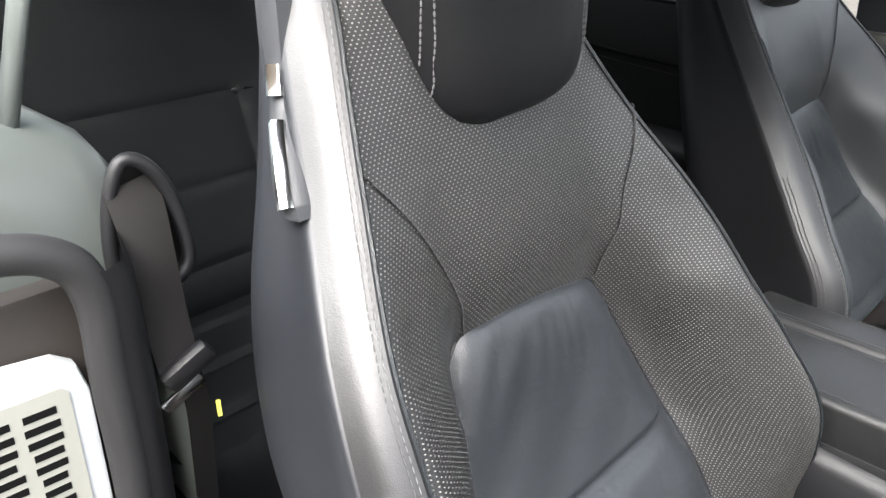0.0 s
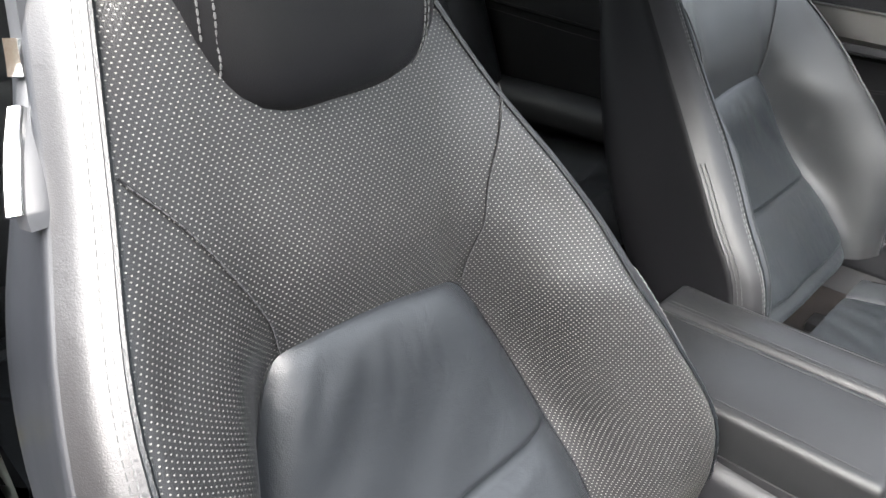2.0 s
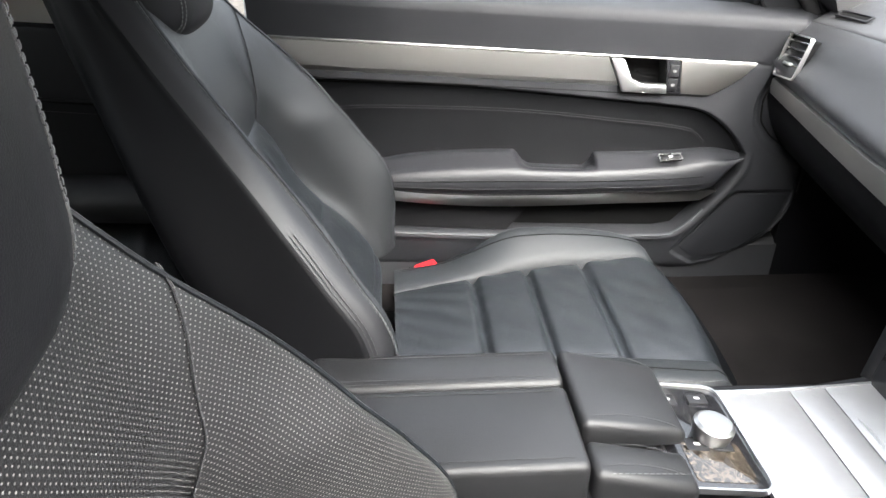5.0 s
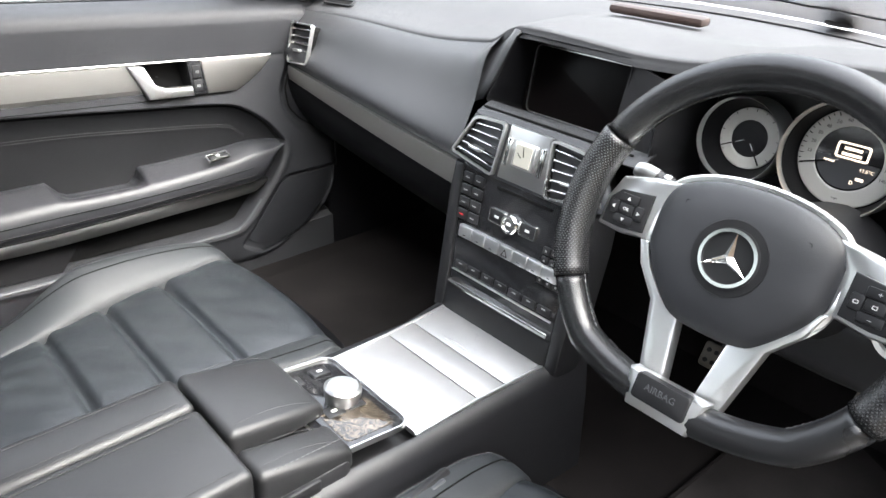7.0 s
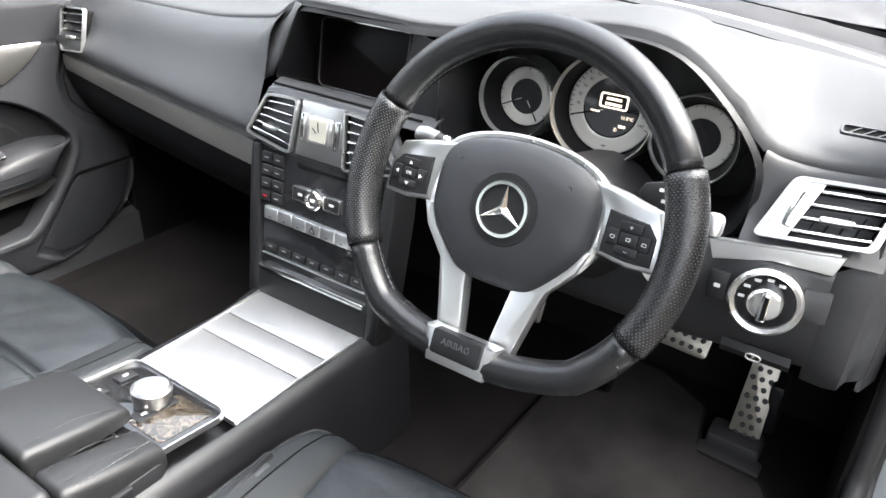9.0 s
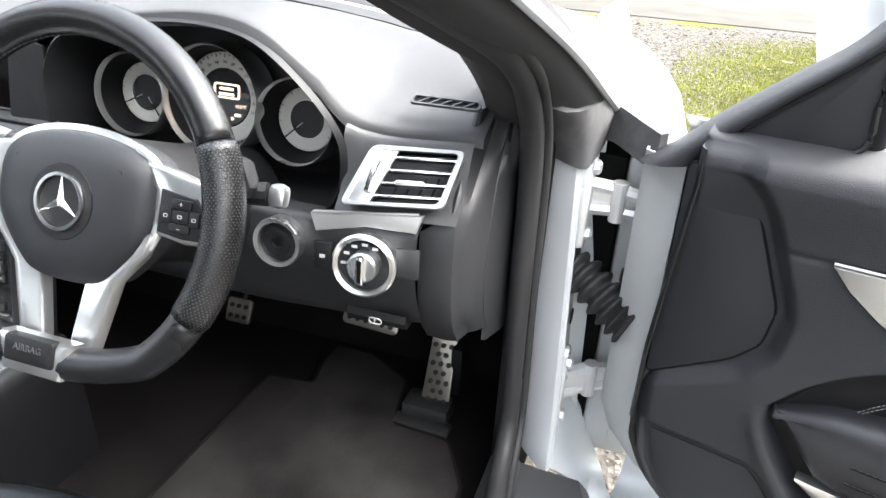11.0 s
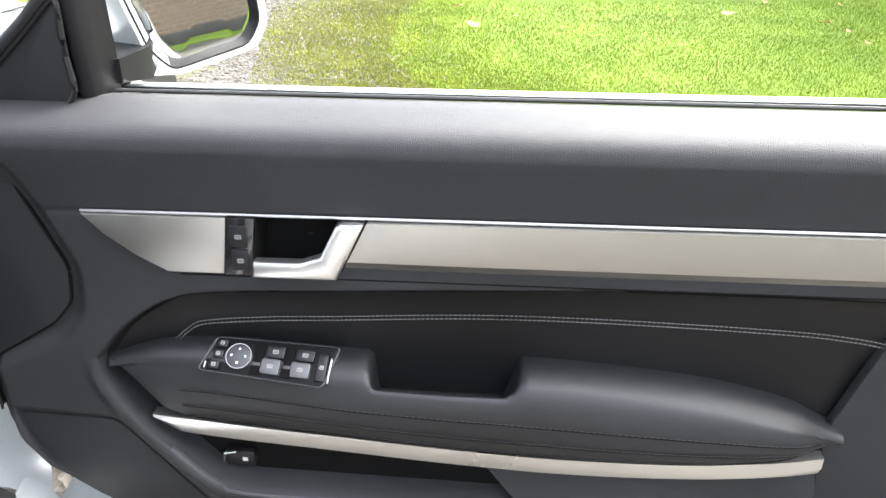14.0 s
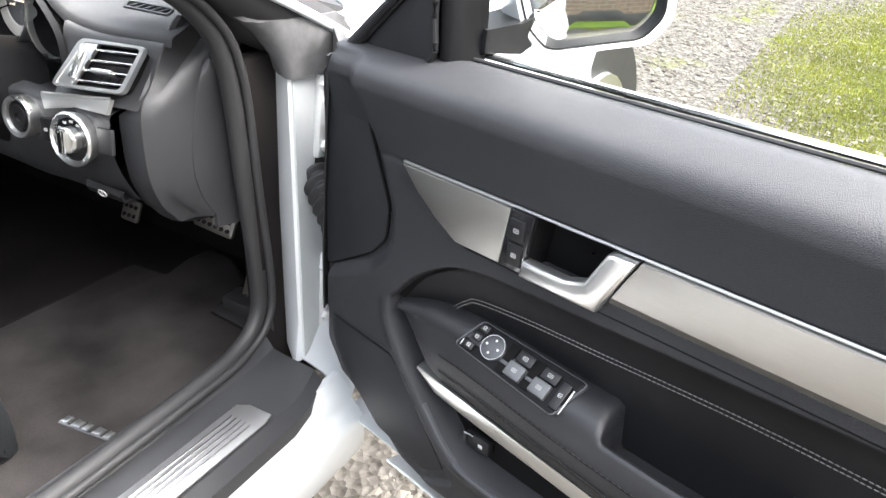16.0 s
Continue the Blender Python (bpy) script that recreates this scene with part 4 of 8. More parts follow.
def seat(name, cy, sgn, lift, label, recline=None):
    """A front seat. sgn: which way outboard lies. lift: height of the cushion over the passenger's."""
    ob = thing(name, (-0.35, cy, 0.30), label, "car seat", "front seats")
    put = lambda s, x, z: (x, cy + sgn * s, z)  # noqa: E731
    zs = np.linspace(0.405, 1.075, 41)

    def section(z):
        """The facing's section at a height, from the inboard to the outboard edge."""
        xc, xp, hp, hi = (smooth_at(ZK, t, z) for t in (XC, XP, HP, HI))
        wide = smooth_at(ZK, IN, z)
        low = 1 if z < 0.70 else max(0, 1 - (z - 0.70) / 0.05)
        full = min(1.0, max(0.0, (0.77 - z) / 0.08))  # how round the bolster stands
        v0 = xc - 0.012 * low
        lift = lambda f: v0 + (xp - v0) * f  # noqa: E731
        half = lambda h: [(0, v0), (hi * 0.6, v0), (hi * 1.02, v0), (0.62 * hi + 0.38 * h, lift(0.30 + 0.28 * full)), (0.30 * hi + 0.70 * h, lift(0.64 + 0.26 * full)), (0.10 * hi + 0.90 * h, lift(0.92 + 0.10 * full)), (h, xp)]  # noqa: E731
        return cr([(-s, x) for s, x in reversed(half(hp + wide)[1:])] + half(hp), 4)

    def face(s, z, up=0.0):
        p = section(z)
        return put(s, curve_at([q[0] for q in p], [q[1] for q in p], s) + up, z)

    front, side_o, side_i, back, pipe_o, pipe_i = [], [], [], [], [], []
    for z in zs:
        g = lambda t: smooth_at(ZK, t, z)  # noqa: E731
        xp, hp, ho, xs = g(XP), g(HP), g(HO), g(XS)
        wide = g(IN)
        front.append([put(s, x, z) for s, x in section(z)])
        so = cr([(hp, xp), (0.67 * hp + 0.33 * ho, xp - 0.0055), (0.32 * hp + 0.68 * ho, xp - 0.0135), (ho + 0.001, xp - 0.030)], 4)
        side_o.append([put(s, x, z) for s, x in so])
        side_i.append([put(-s - wide, x, z) for s, x in so])
        hb = ho - 0.004
        half = lambda w: [(ho + w + 0.0005, xp - 0.029), (ho + w + 0.003, xp - 0.036), (hb + w + 0.003, 0.5 * xp + 0.5 * xs), (hb + w, xs + 0.012), (hb + w - 0.03, xs - 0.012), (hb * 0.5, xs - 0.03), (0, xs - 0.035)]  # noqa: E731
        back.append([put(s, x, z) for s, x in cr(half(0) + [(-s, x) for s, x in reversed(half(wide)[:-1])], 3)])
        pipe_o.append(put(hp + 0.001, xp + 0.001, z))
        pipe_i.append(put(-hp - wide - 0.001, xp + 0.001, z))
    # driver's facing, bolsters and insert take lit copies, the passenger's shaded ones
    wing = part("backrest_facing", loft(front), PERF if sgn < 0 else PERF_SHADED, ob, "perforated black leather backrest facing", smooth=180)
    for rows, edge, k in ((side_o, pipe_o, 1), (side_i, pipe_i, -1)):
        b = part("side_bolster", loft(rows), BOLSTER_LIT if sgn < 0 else LEATHER_SIDE, ob, "smooth black leather bolster side", smooth=180)
        part("piping", tube(edge, 0.0022, 6), LEATHER, b)
        sh = [(p[0] + 0.0005, p[1] + sgn * k * 0.007, p[2]) for p in edge]
        if (k > 0) == (sgn < 0):
            part("stitching", stitches([(p[0] + 0.0005, p[1], p[2]) for p in sh]), THREAD, b, "pale grey seam stitching")
            part("stitching", stitches([(p[0], p[1] + sgn * k * 0.004, p[2]) for p in sh]), THREAD_DARK, b)
        for col in (10, 11):
            low = [tuple(np.array(r[col]) + (0.0012, sgn * k * 0.0012, 0)) for r in rows if r[0][2] < 0.69]
            part("lower_stitching", stitches(low, 0.0075, 0.006, 0.0008), THREAD if sgn < 0 else THREAD_BLACK, b)
    # passenger's shell in deeper black, shade put into the colour
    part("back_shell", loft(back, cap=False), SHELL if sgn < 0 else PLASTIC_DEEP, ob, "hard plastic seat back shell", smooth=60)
    # leather insert, bulging over the facing, with sewn ribs
    rows, top, ribs = [], 0.712, (0.548, 0.445)
    zz = list(np.linspace(0.425, 0.68, 60)) + [0.686, 0.692, 0.697, 0.701, 0.705, 0.708, 0.710, 0.712]
    for z in zz:
        hi = smooth_at(ZK, HI, min(z, 0.69)) - 0.034 * (1 - math.sqrt(1 - min(1.0, max(0.0, (z - 0.674) / 0.038)) ** 2))
        xc = smooth_at(ZK, XC, z)
        edge = min(1.0, (top - z) / 0.050)
        dip = sum(0.012 * math.exp(-((z - r) / (0.0035 if z > r else 0.008)) ** 2) for r in ribs)
        puff = 0.023 * math.sqrt(max(edge, 0) * (2 - max(edge, 0))) - dip
        row = []
        for s in np.linspace(-1, 1, 41):
            rim = (1 - abs(s) ** 7)
            crease = 0.0013 * math.exp(-((z - 0.668) / 0.024) ** 2) * math.sin(29 * s + 3 * math.sin(5 * s + 1) + 70 * (z - 0.66)) * (0.6 + 0.4 * math.sin(3 * s))
            wavy = 0.0012 * math.sin(9 * s + z * 60) * math.sin(23 * z)
            row.append(put(s * hi, xc - 0.014 + puff * rim + (crease + wavy) * rim, z + 0.006 * (1 - s * s) * max(0, 1 - (top - z) / 0.06) + 0.008 * s * max(0, 1 - (top - z) / 0.08)))
        rows.append(row)
    ins = part("backrest_insert", loft(rows), CREASED_LIT if sgn < 0 else LEATHER, ob, "creased plain black leather backrest insert", smooth=180)
    part("insert_seam", tube([rows[i][0] for i in range(0, len(rows), 3)] + list(rows[-1]) + [rows[i][-1] for i in range(len(rows) - 1, -1, -3)], 0.0016, 5), LEATHER_SIDE, ins)
    # sewn seams from the shoulders to the insert
    for k in (1, -1):
        way = [(0.086, 0.718), (0.094, 0.752), (0.110, 0.789), (0.133, 0.832), (0.160, 0.868)] if k > 0 else [(-0.100, 0.700), (-0.104, 0.730), (-0.113, 0.760), (-0.121, 0.790), (-0.136, 0.820), (-0.152, 0.858)]
        pts = [face(s, z, 0.0016) for s, z in cr(way, 5)]
        part("seam_stitching", stitches(pts, 0.006, 0.0045, 0.0007, (0.0012, 0, 0)), THREAD_DARK, wing)
        part("shoulder_seam", tube(pts, 0.0009, 5), LEATHER_SIDE, wing)
    # headrest
    rows = []
    for i in range(25):
        a = math.pi * i / 24
        z = 0.9895 - 0.1217 * math.cos(a)
        k = max(1 - abs(math.cos(a)) ** 5.97, 0.001) ** (1 / 2.8)
        w = (0.128 - 0.143 * max(0, 0.97 - z)) * k
        out = (0.0985 - 0.117 * max(0, 0.995 - z)) * k
        xm = -0.7185 - 0.077 * (z - 0.95)
        ring = []
        for j in range(32):
            t = math.tau * j / 32
            c, s = math.cos(t), math.sin(t)
            ring.append(put((out if s > 0 else w) * math.copysign(abs(s) ** 0.75, s), xm + 0.074 * k * math.copysign(abs(c) ** 0.8, c), z - 0.006 * max(0.0, s) * max(0.0, (0.99 - z) / 0.12)))
        rows.append(ring)
    hr = part("headrest", loft(rows, closed=True, cap=True), HEAD_SKIN, ob, "padded dark leather headrest with twin stitched seams", smooth=180)
    for k in (1, -1):
        for off in (-0.0030, 0.0030):
            pts = []
            for i in range(2, 23):
                ring = rows[i]
                s = k * (0.0755 + 0.006 * math.sin(math.pi * i / 24)) + off
                if max(k * sgn * (p[1] - cy) for p in ring) < k * s + 0.006:
                    continue
                loc = [(abs((p[1] - cy) * sgn - s), p) for p in ring if p[0] > -0.7185 - 0.077 * (p[2] - 0.95)]
                loc.sort(key=lambda q: q[0])
                (d0, p0), (d1, p1) = loc[0], loc[1]
                f = d0 / max(d0 + d1, 1e-9)
                q = np.array(p0) * (1 - f) + np.array(p1) * f
                pts.append((q[0] + 0.0012, cy + sgn * s, q[2]))
            part("headrest_stitching", stitches(cr(pts, 3), 0.0052, 0.0040, 0.0009), THREAD, hr)
    if recline:
        back_m = Matrix.Translation((-0.52 + recline[1], cy, 0.44 + recline[2])) @ Matrix.Rotation(-radians(recline[0]), 4, "Y") @ Matrix.Diagonal((1, 1.045, 1, 1)) @ Matrix.Translation((0.52, -cy, -0.44))
        for o in list(ob.children_recursive):
            o.data.transform(back_m)
    # cushion: ribbed middle and raised bolsters
    zc = 0.432 + lift
    rows = []
    for x in np.linspace(-0.50, 0.0, 110):
        f = (x + 0.50) / 0.50
        w = 0.097 + 0.066 * f ** 0.8
        dip = sum(0.013 * math.exp(-((x - r) / 0.007) ** 2) for r in (-0.36, -0.262, -0.158))
        base = zc - 0.030 * (1 - f) + 0.008 * math.sin(math.pi * f)
        drop = 0.055 * max(0, (f - 0.90) / 0.10) ** 2
        row = []
        for s in np.linspace(-1, 1, 27):
            fold = 0.0034 * (abs(math.sin(34 * x + 5 * s * (1 + s) + 1.0)) - 0.6) * math.exp(-((x + 0.40) / 0.10) ** 2) * (0.4 + 0.6 * math.sin(2.5 * s + 0.8) ** 2) + 0.0009 * math.sin(90 * x + 11 * s) * math.sin(5 * s)
            row.append(put(s * w, x + (0.015 * (1 - s * s) if f > 0.9 else 0), base - drop - (dip + 0.007 * abs(s) ** 6) + fold))
        rows.append(row)
    part("cushion_centre", loft(rows), LEATHER, ob, "ribbed soft black leather seat cushion", smooth=180)
    for k in (1, -1):
        rows = []
        for x in np.linspace(-0.50, 0.005, 34):
            f = (x + 0.50) / 0.505
            w0 = 0.092 + 0.066 * f ** 0.8
            rise = (0.052 if k > 0 else 0.030) * math.sin(math.pi * min(1, 0.18 + 0.82 * f) ** 1.1) ** 0.8 if f < 0.995 else 0
            slope = step_up(0.46 - f, 0.0, 0.34) if k > 0 and sgn > 0 else 0.0
            rise *= 1 - slope
            base = zc - 0.030 * (1 - f) + 0.008 * math.sin(math.pi * f) - 0.010
            drop = 0.06 * max(0, (f - 0.90) / 0.10) ** 2
            o = 0.228 - 0.035 * max(0, (f - 0.80) / 0.20) ** 2
            sec = cr([(w0, base - 0.012), (w0 + 0.012, base + 0.006 + rise * 0.22), (0.32 * w0 + 0.68 * o, base + rise), (o - 0.006 - 0.05 * slope, base + rise * 0.72 - 0.004 - 0.05 * slope), (o + 0.006 - 0.06 * slope, base - 0.045 - 0.03 * slope), (o - 0.004 - 0.05 * slope, zc - 0.13)], 4)
            rows.append([put(k * s, x, max(z - drop, 0.30)) for s, z in sec])
        b = part("cushion_bolster", loft(rows), CUSHION_SIDE, ob, "raised black leather cushion bolster", smooth=180)
        part("cushion_seam", tube([(r[7][0], r[7][1], r[7][2] + 0.0004) for r in rows[1:-1]], 0.0011, 5), BLACK, b)
        part("cushion_stitching", stitches([(r[11][0], r[11][1], r[11][2] + 0.0012) for r in rows[2:-1]], 0.007, 0.0055), THREAD_DARK, b)
    rows = [[put(s * (0.158 + 0.05 * t), 0.012 + 0.010 * math.cos(s * 1.5) - 0.03 * t, zc - 0.050 - 0.09 * t) for s in np.linspace(-1, 1, 13)] for t in (0, 0.35, 0.7, 1)]
    part("cushion_front", loft(rows), LEATHER_SIDE, ob, smooth=180)
    part("seat_base", rbox((-0.27, cy, 0.325), (0.42, 0.40, 0.09), 0.02), PLASTIC, ob, "black plastic seat base")
    for k in (1, -1):
        part("seat_rail", rbox((-0.28, cy + k * 0.17, 0.287), (0.56, 0.045, 0.02), 0.004), PLASTIC, ob)
    return ob


driver = seat("driver_seat", -0.372, -1, 0.030, "black leather driver's seat with a perforated backrest and pale stitching")
mate = seat("passenger_seat", 0.378, 1, 0.0, "black leather passenger seat with ribbed cushion beside the console", (4.95, -0.046, 0.012))

# release lever and its panel on the outboard shoulder of the driver's seat
SH = cr([(-0.674, -0.574, 0.846), (-0.680, -0.572, 0.856), (-0.700, -0.560, 0.880), (-0.729, -0.541, 0.908), (-0.737, -0.534, 0.940), (-0.748, -0.526, 0.985)], 6)
for i0, i1 in ((5, 17), (19, 24)):
    part("shoulder_lever", tube([(x + 0.002, y - 0.007, z) for x, y, z in SH[i0:i1]], 0.006, 8, flat=0.6), CHROME, driver, "bright silver shoulder release lever")
rows = [[(x + 0.006, y + 0.010, z), (x + 0.006, y - 0.003, z), (x - 0.004, y - 0.006, z), (x - 0.03, y + 0.004, z - 0.004), (x - 0.06, y + 0.02, z - 0.006)] for x, y, z in SH]
part("lever_panel", loft(rows), PLASTIC_GREY, driver, "grey plastic lever surround", smooth=60)

# seat switch on the inner side of the driver's cushion
sw = basis((-0.155, -0.168, 0.462), (1, 0.12, 0), (0, 0.5, 1))
sp = part("seat_switch_panel", rbox((0, 0, 0), (0.10, 0.026, 0.014), 0.005, sw), PLASTIC, driver, "seat switch panel with two toggles")
for k in (-0.02, 0.024):
    part("toggle", rbox((k, 0.003, 0.008), (0.022, 0.010, 0.008), 0.002, sw), PLASTIC_GREY, sp)

# belt buckles beside the seats
for cx, cy in ((-0.462, 0.640), (-0.47, -0.150)):
    bk = thing("belt_buckle", (cx, cy, 0.33), "red-topped seat belt buckle on a short dark stalk", "buckle", "belt buckles")
    part("stalk", tube([(cx - 0.03, cy, 0.285), (cx - 0.012, cy, 0.33), (cx, cy, 0.345)], 0.012, 8), PLASTIC, bk)
    part("buckle_body", rbox((0.012, 0, 0.0), (0.062, 0.034, 0.020), 0.006, pose(cx, cy, 0.330, 0, -12, 15)), PLASTIC, bk)
    part("release_button", rbox((0.030, 0, 0.006), (0.046, 0.030, 0.016), 0.005, pose(cx, cy, 0.335, 0, -12, 15)), RED, bk, "red release button")
br = part("rail_end", rbox((0, 0, 0), (0.09, 0.03, 0.02), 0.008, pose(-0.45, 0.52, 0.375, 0, -20, 20)), SATIN, mate, "silver metal hinge cover")

# rear seats
for cy in (-0.36, 0.36):
    ob = thing("bucket_seat", (-1.3, cy, 0.28), "black leather rear bucket seat with sewn ribs", "car seat", "rear seats")
    rows = []
    for z in np.linspace(0.40, 0.90, 80):
        f = (z - 0.40) / 0.50
        x = -1.38 - 0.16 * f
        dip = sum(0.014 * math.exp(-((z - r) / 0.008) ** 2) for r in (0.40, 0.46, 0.585, 0.725))
        row = []
        for s in np.linspace(-1, 1, 33):
            inner = abs(s) < 0.60 and z < 0.74
            bol = 0.045 * max(0, (abs(s) - 0.55) / 0.45) ** 1.2 * (1 - 0.5 * f)
            grv = 0.012 * math.exp(-((abs(s) - 0.58 + 0.12 * max(0, (z - 0.66) / 0.09) ** 2) / 0.03) ** 2) * max(0.0, min(1.0, (0.76 - z) / 0.05))
            row.append((x + bol - (dip if inner else 0) - grv - 0.08 * abs(s) ** 10, cy + 0.30 * s, z))
        rows.append(row)
    part("backrest", loft(rows, thick=0.05), REAR_LEATHER, ob, smooth=180)
    rows = []
    for x in np.linspace(-1.42, -0.90, 70):
        f = (x + 1.42) / 0.52
        dip = sum(0.012 * math.exp(-((x - r) / 0.008) ** 2) for r in (-1.28, -1.16, -1.04))
        rows.append([(x, cy + 0.29 * s, 0.40 + 0.045 * f + 0.03 * max(0, (abs(s) - 0.6) / 0.4) - (dip if abs(s) < 0.6 else 0) - 0.10 * max(0, (f - 0.88) / 0.12) ** 2) for s in np.linspace(-1, 1, 25)])
    part("cushion", loft(rows, thick=0.05), REAR_LEATHER, ob, smooth=180)
    part("seat_plinth", rbox((-1.15, cy, 0.325), (0.48, 0.56, 0.09), 0.02), CARPET, ob)
rc = thing("rear_console", (-1.2, 0, 0.28), "dark plastic divider between the rear seats", "console")
part("divider", rbox((-1.25, 0, 0.36), (0.7, 0.11, 0.17), 0.03), PLASTIC, rc)

# rear side panel with its pale ledge, belt outlet, belt and lock post
rows = []
for y, dz, dx in ((-0.80, 0.03, 0.0), (-0.72, 0.012, 0.0), (-0.66, -0.012, 0.0), (-0.636, -0.028, -0.006), (-0.622, -0.050, -0.02), (-0.615, -0.09, -0.03), (-0.612, -0.22, -0.03), (-0.612, -0.62, -0.03)):
    rows.append([(x + dx, y, max(z + dz, 0.285)) for x, z in ((-0.795, 0.790), (-0.80, 0.838), (-0.812, 0.875), (-0.835, 0.900), (-0.87, 0.908), (-1.2, 0.900), (-1.75, 0.88))])
part("rear_ledge", loft(rows), LEDGE, car, "pale grey rounded ledge behind the door opening", smooth=60)
part("quarter_glass_edge", tube([(-0.850, -0.688, 0.893), (-0.853, -0.655, 0.985), (-0.865, -0.605, 1.110)], 0.011, 10, flat=0.6), LEDGE, car, "pale edge strip of the small rear side window", smooth=180)
belt = thing("seat_belt", (-0.76, -0.64, 0.68), "slack dark seat belt with silver tongue beside the rear panel", "seat belt")
guide = cr([(-0.778, -0.662, 0.800), (-0.782, -0.656, 0.845), (-0.782, -0.642, 0.876), (-0.778, -0.626, 0.872), (-0.774, -0.614, 0.845), (-0.768, -0.612, 0.800), (-0.766, -0.630, 0.785), (-0.770, -0.650, 0.786)], 5, True)
part("belt_guide", tube(guide, 0.0055, 8, closed=True, up=(1, 0, 0)), PLASTIC, belt, "dark plastic belt outlet frame", smooth=180)
part("outlet_plate", loft([[(x - 0.012, y, z) for x, y, z in guide], [(-0.795 - 0.01, -0.636 + (y + 0.636) * 0.1, 0.83 + (z - 0.83) * 0.1) for x, y, z in guide]], closed=True), BLACK, belt)
web = cr([(-0.785, -0.638, 0.862), (-0.768, -0.640, 0.842), (-0.752, -0.645, 0.815), (-0.742, -0.648, 0.780), (-0.732, -0.650, 0.750), (-0.728, -0.650, 0.735)], 5)
part("webbing", loft([[(x + 0.004, y - 0.020 * w, z - 0.004), (x + 0.003, y, z), (x - 0.002, y + 0.020 * w, z + 0.002)] for (x, y, z), w in zip(web, np.linspace(1, 0.75, len(web)))], thick=0.0025), WEBBING, belt)
low = cr([(-0.728, -0.646, 0.735), (-0.735, -0.640, 0.70), (-0.745, -0.640, 0.64), (-0.76, -0.645, 0.50), (-0.77, -0.65, 0.30)], 5)
part("lower_webbing", loft([[(x, y - 0.010, z), (x - 0.006, y + 0.010, z)] for x, y, z in low], thick=0.0025), WEBBING, belt)
tong = basis((-0.724, -0.650, 0.735), (0.15, 1, 0.55), (0.2, -0.5, 1))
tg = part("belt_tongue", rbox((0.006, 0.004, 0), (0.040, 0.020, 0.012), 0.005, tong), PLASTIC, belt, "belt tongue")
part("tongue_plate", rbox((-0.010, -0.012, 0.002), (0.034, 0.012, 0.003), 0.001, tong), CHROME, tg, "silver tongue plate")
part("belt_label", rbox((0, 0, 0), (0.0032, 0.015, 0.001), 0.0, basis((-0.726, -0.629, 0.692), (0.2, 1, 0), (0, -0.35, 1))), YELLOW, tg, "small yellow label")

# lock post, seal and label
lockp = [(-0.83, 0.80), (-0.753, 0.790), (-0.726, 0.786), (-0.715, 0.777), (-0.711, 0.757), (-0.716, 0.662), (-0.735, 0.42), (-0.75, 0.30), (-0.83, 0.30)]
LM = basis((-0.732, 0, 0), (0, 1, 0), (0, 0, 1))
part("lock_face", prism(lockp[::-1], 0.012, 0.004, LM), PAINT_IN, car, "silver painted lock post face")
part("lock_recess", rbox((-0.748, -0.75, 0.56), (0.02, 0.13, 0.53), 0.004), surface("dull_brown_trim", (0.020, 0.016, 0.013), 0.6), car)
part("lock_seal", tube(cr([(-0.72, -0.82, 0.868), (-0.72, -0.745, 0.864), (-0.72, -0.708, 0.848), (-0.72, -0.696, 0.818), (-0.72, -0.699, 0.76), (-0.72, -0.704, 0.65), (-0.73, -0.72, 0.45), (-0.74, -0.735, 0.30)], 6), 0.0125, 10, up=(1, 0, 0)), RUBBER, car, "black rubber door seal on the lock post", smooth=180)
part("lock_trim", loft([[(-0.715, y - 0.012, z), (-0.710, y, z), (-0.716, y + 0.012, z), (-0.735, y + 0.020, z), (-0.80, y + 0.04, z)] for y, z in ((-0.688, 0.838), (-0.684, 0.82), (-0.685, 0.76), (-0.690, 0.65), (-0.705, 0.45), (-0.72, 0.30))]), PLASTIC, car, "dark grey lock post trim", smooth=60)
data = thing("data_label", (-0.72, -0.755, 0.73), "pale paper data label with dark print on the lock post", "label")
dm = basis((-0.7315, -0.757, 0.715), (0, 1, -0.05), (0, 0.08, 1))
dm = dm @ Matrix.Translation((0, 0, 0.013))
part("label_sheet", prism(rrect(0.060, 0.110, 0.006), 0.0006, 0.0, dm), LABEL_PAPER, data)
rng = random.Random(5)
for i in range(9):
    for c in range(2):
        w = rng.uniform(0.014, 0.021)
        part("print_bar", rbox((-0.0145 + 0.026 * c, 0.042 - i * 0.0098, 0.0009), (w, 0.0052, 0.0004), 0.0, dm), BLACK, data)

# ---------------------------------------------------------------- steering wheel
WT = radians(22)
WC = Vector((0.0, -0.3735, 0.800))
WM = basis(WC, (0, -1, 0), (math.sin(WT), 0, math.cos(WT)))  # u right, v up, w towards the driver
wheel = thing("steering_wheel", tuple(WC), "three-spoke flat-bottomed black leather steering wheel with silver spokes", "steering wheel")


def wp(u, v, w=0.0):
    return WM @ Vector((u, v, w))


def rim_at(a):
    """The rim's middle line, flattened at the bottom."""
    r = 0.1545
    u, v = r * math.sin(a), r * math.cos(a)
    if v < -0.118:
        v = -0.118 - (abs(v) - 0.118) * 0.55
    return u, v


def rim_piece(a0, a1, n, fat=1.0):
    pts, rad = [], []
    for i in range(n + 1):
        a = a0 + (a1 - a0) * i / n
        pts.append(wp(*rim_at(a)))
        rad.append(0.0150 * fat)
    return tube(pts, rad, 14, flat=1.12, up=WM.to_3x3() @ Vector((0, 0, 1)))


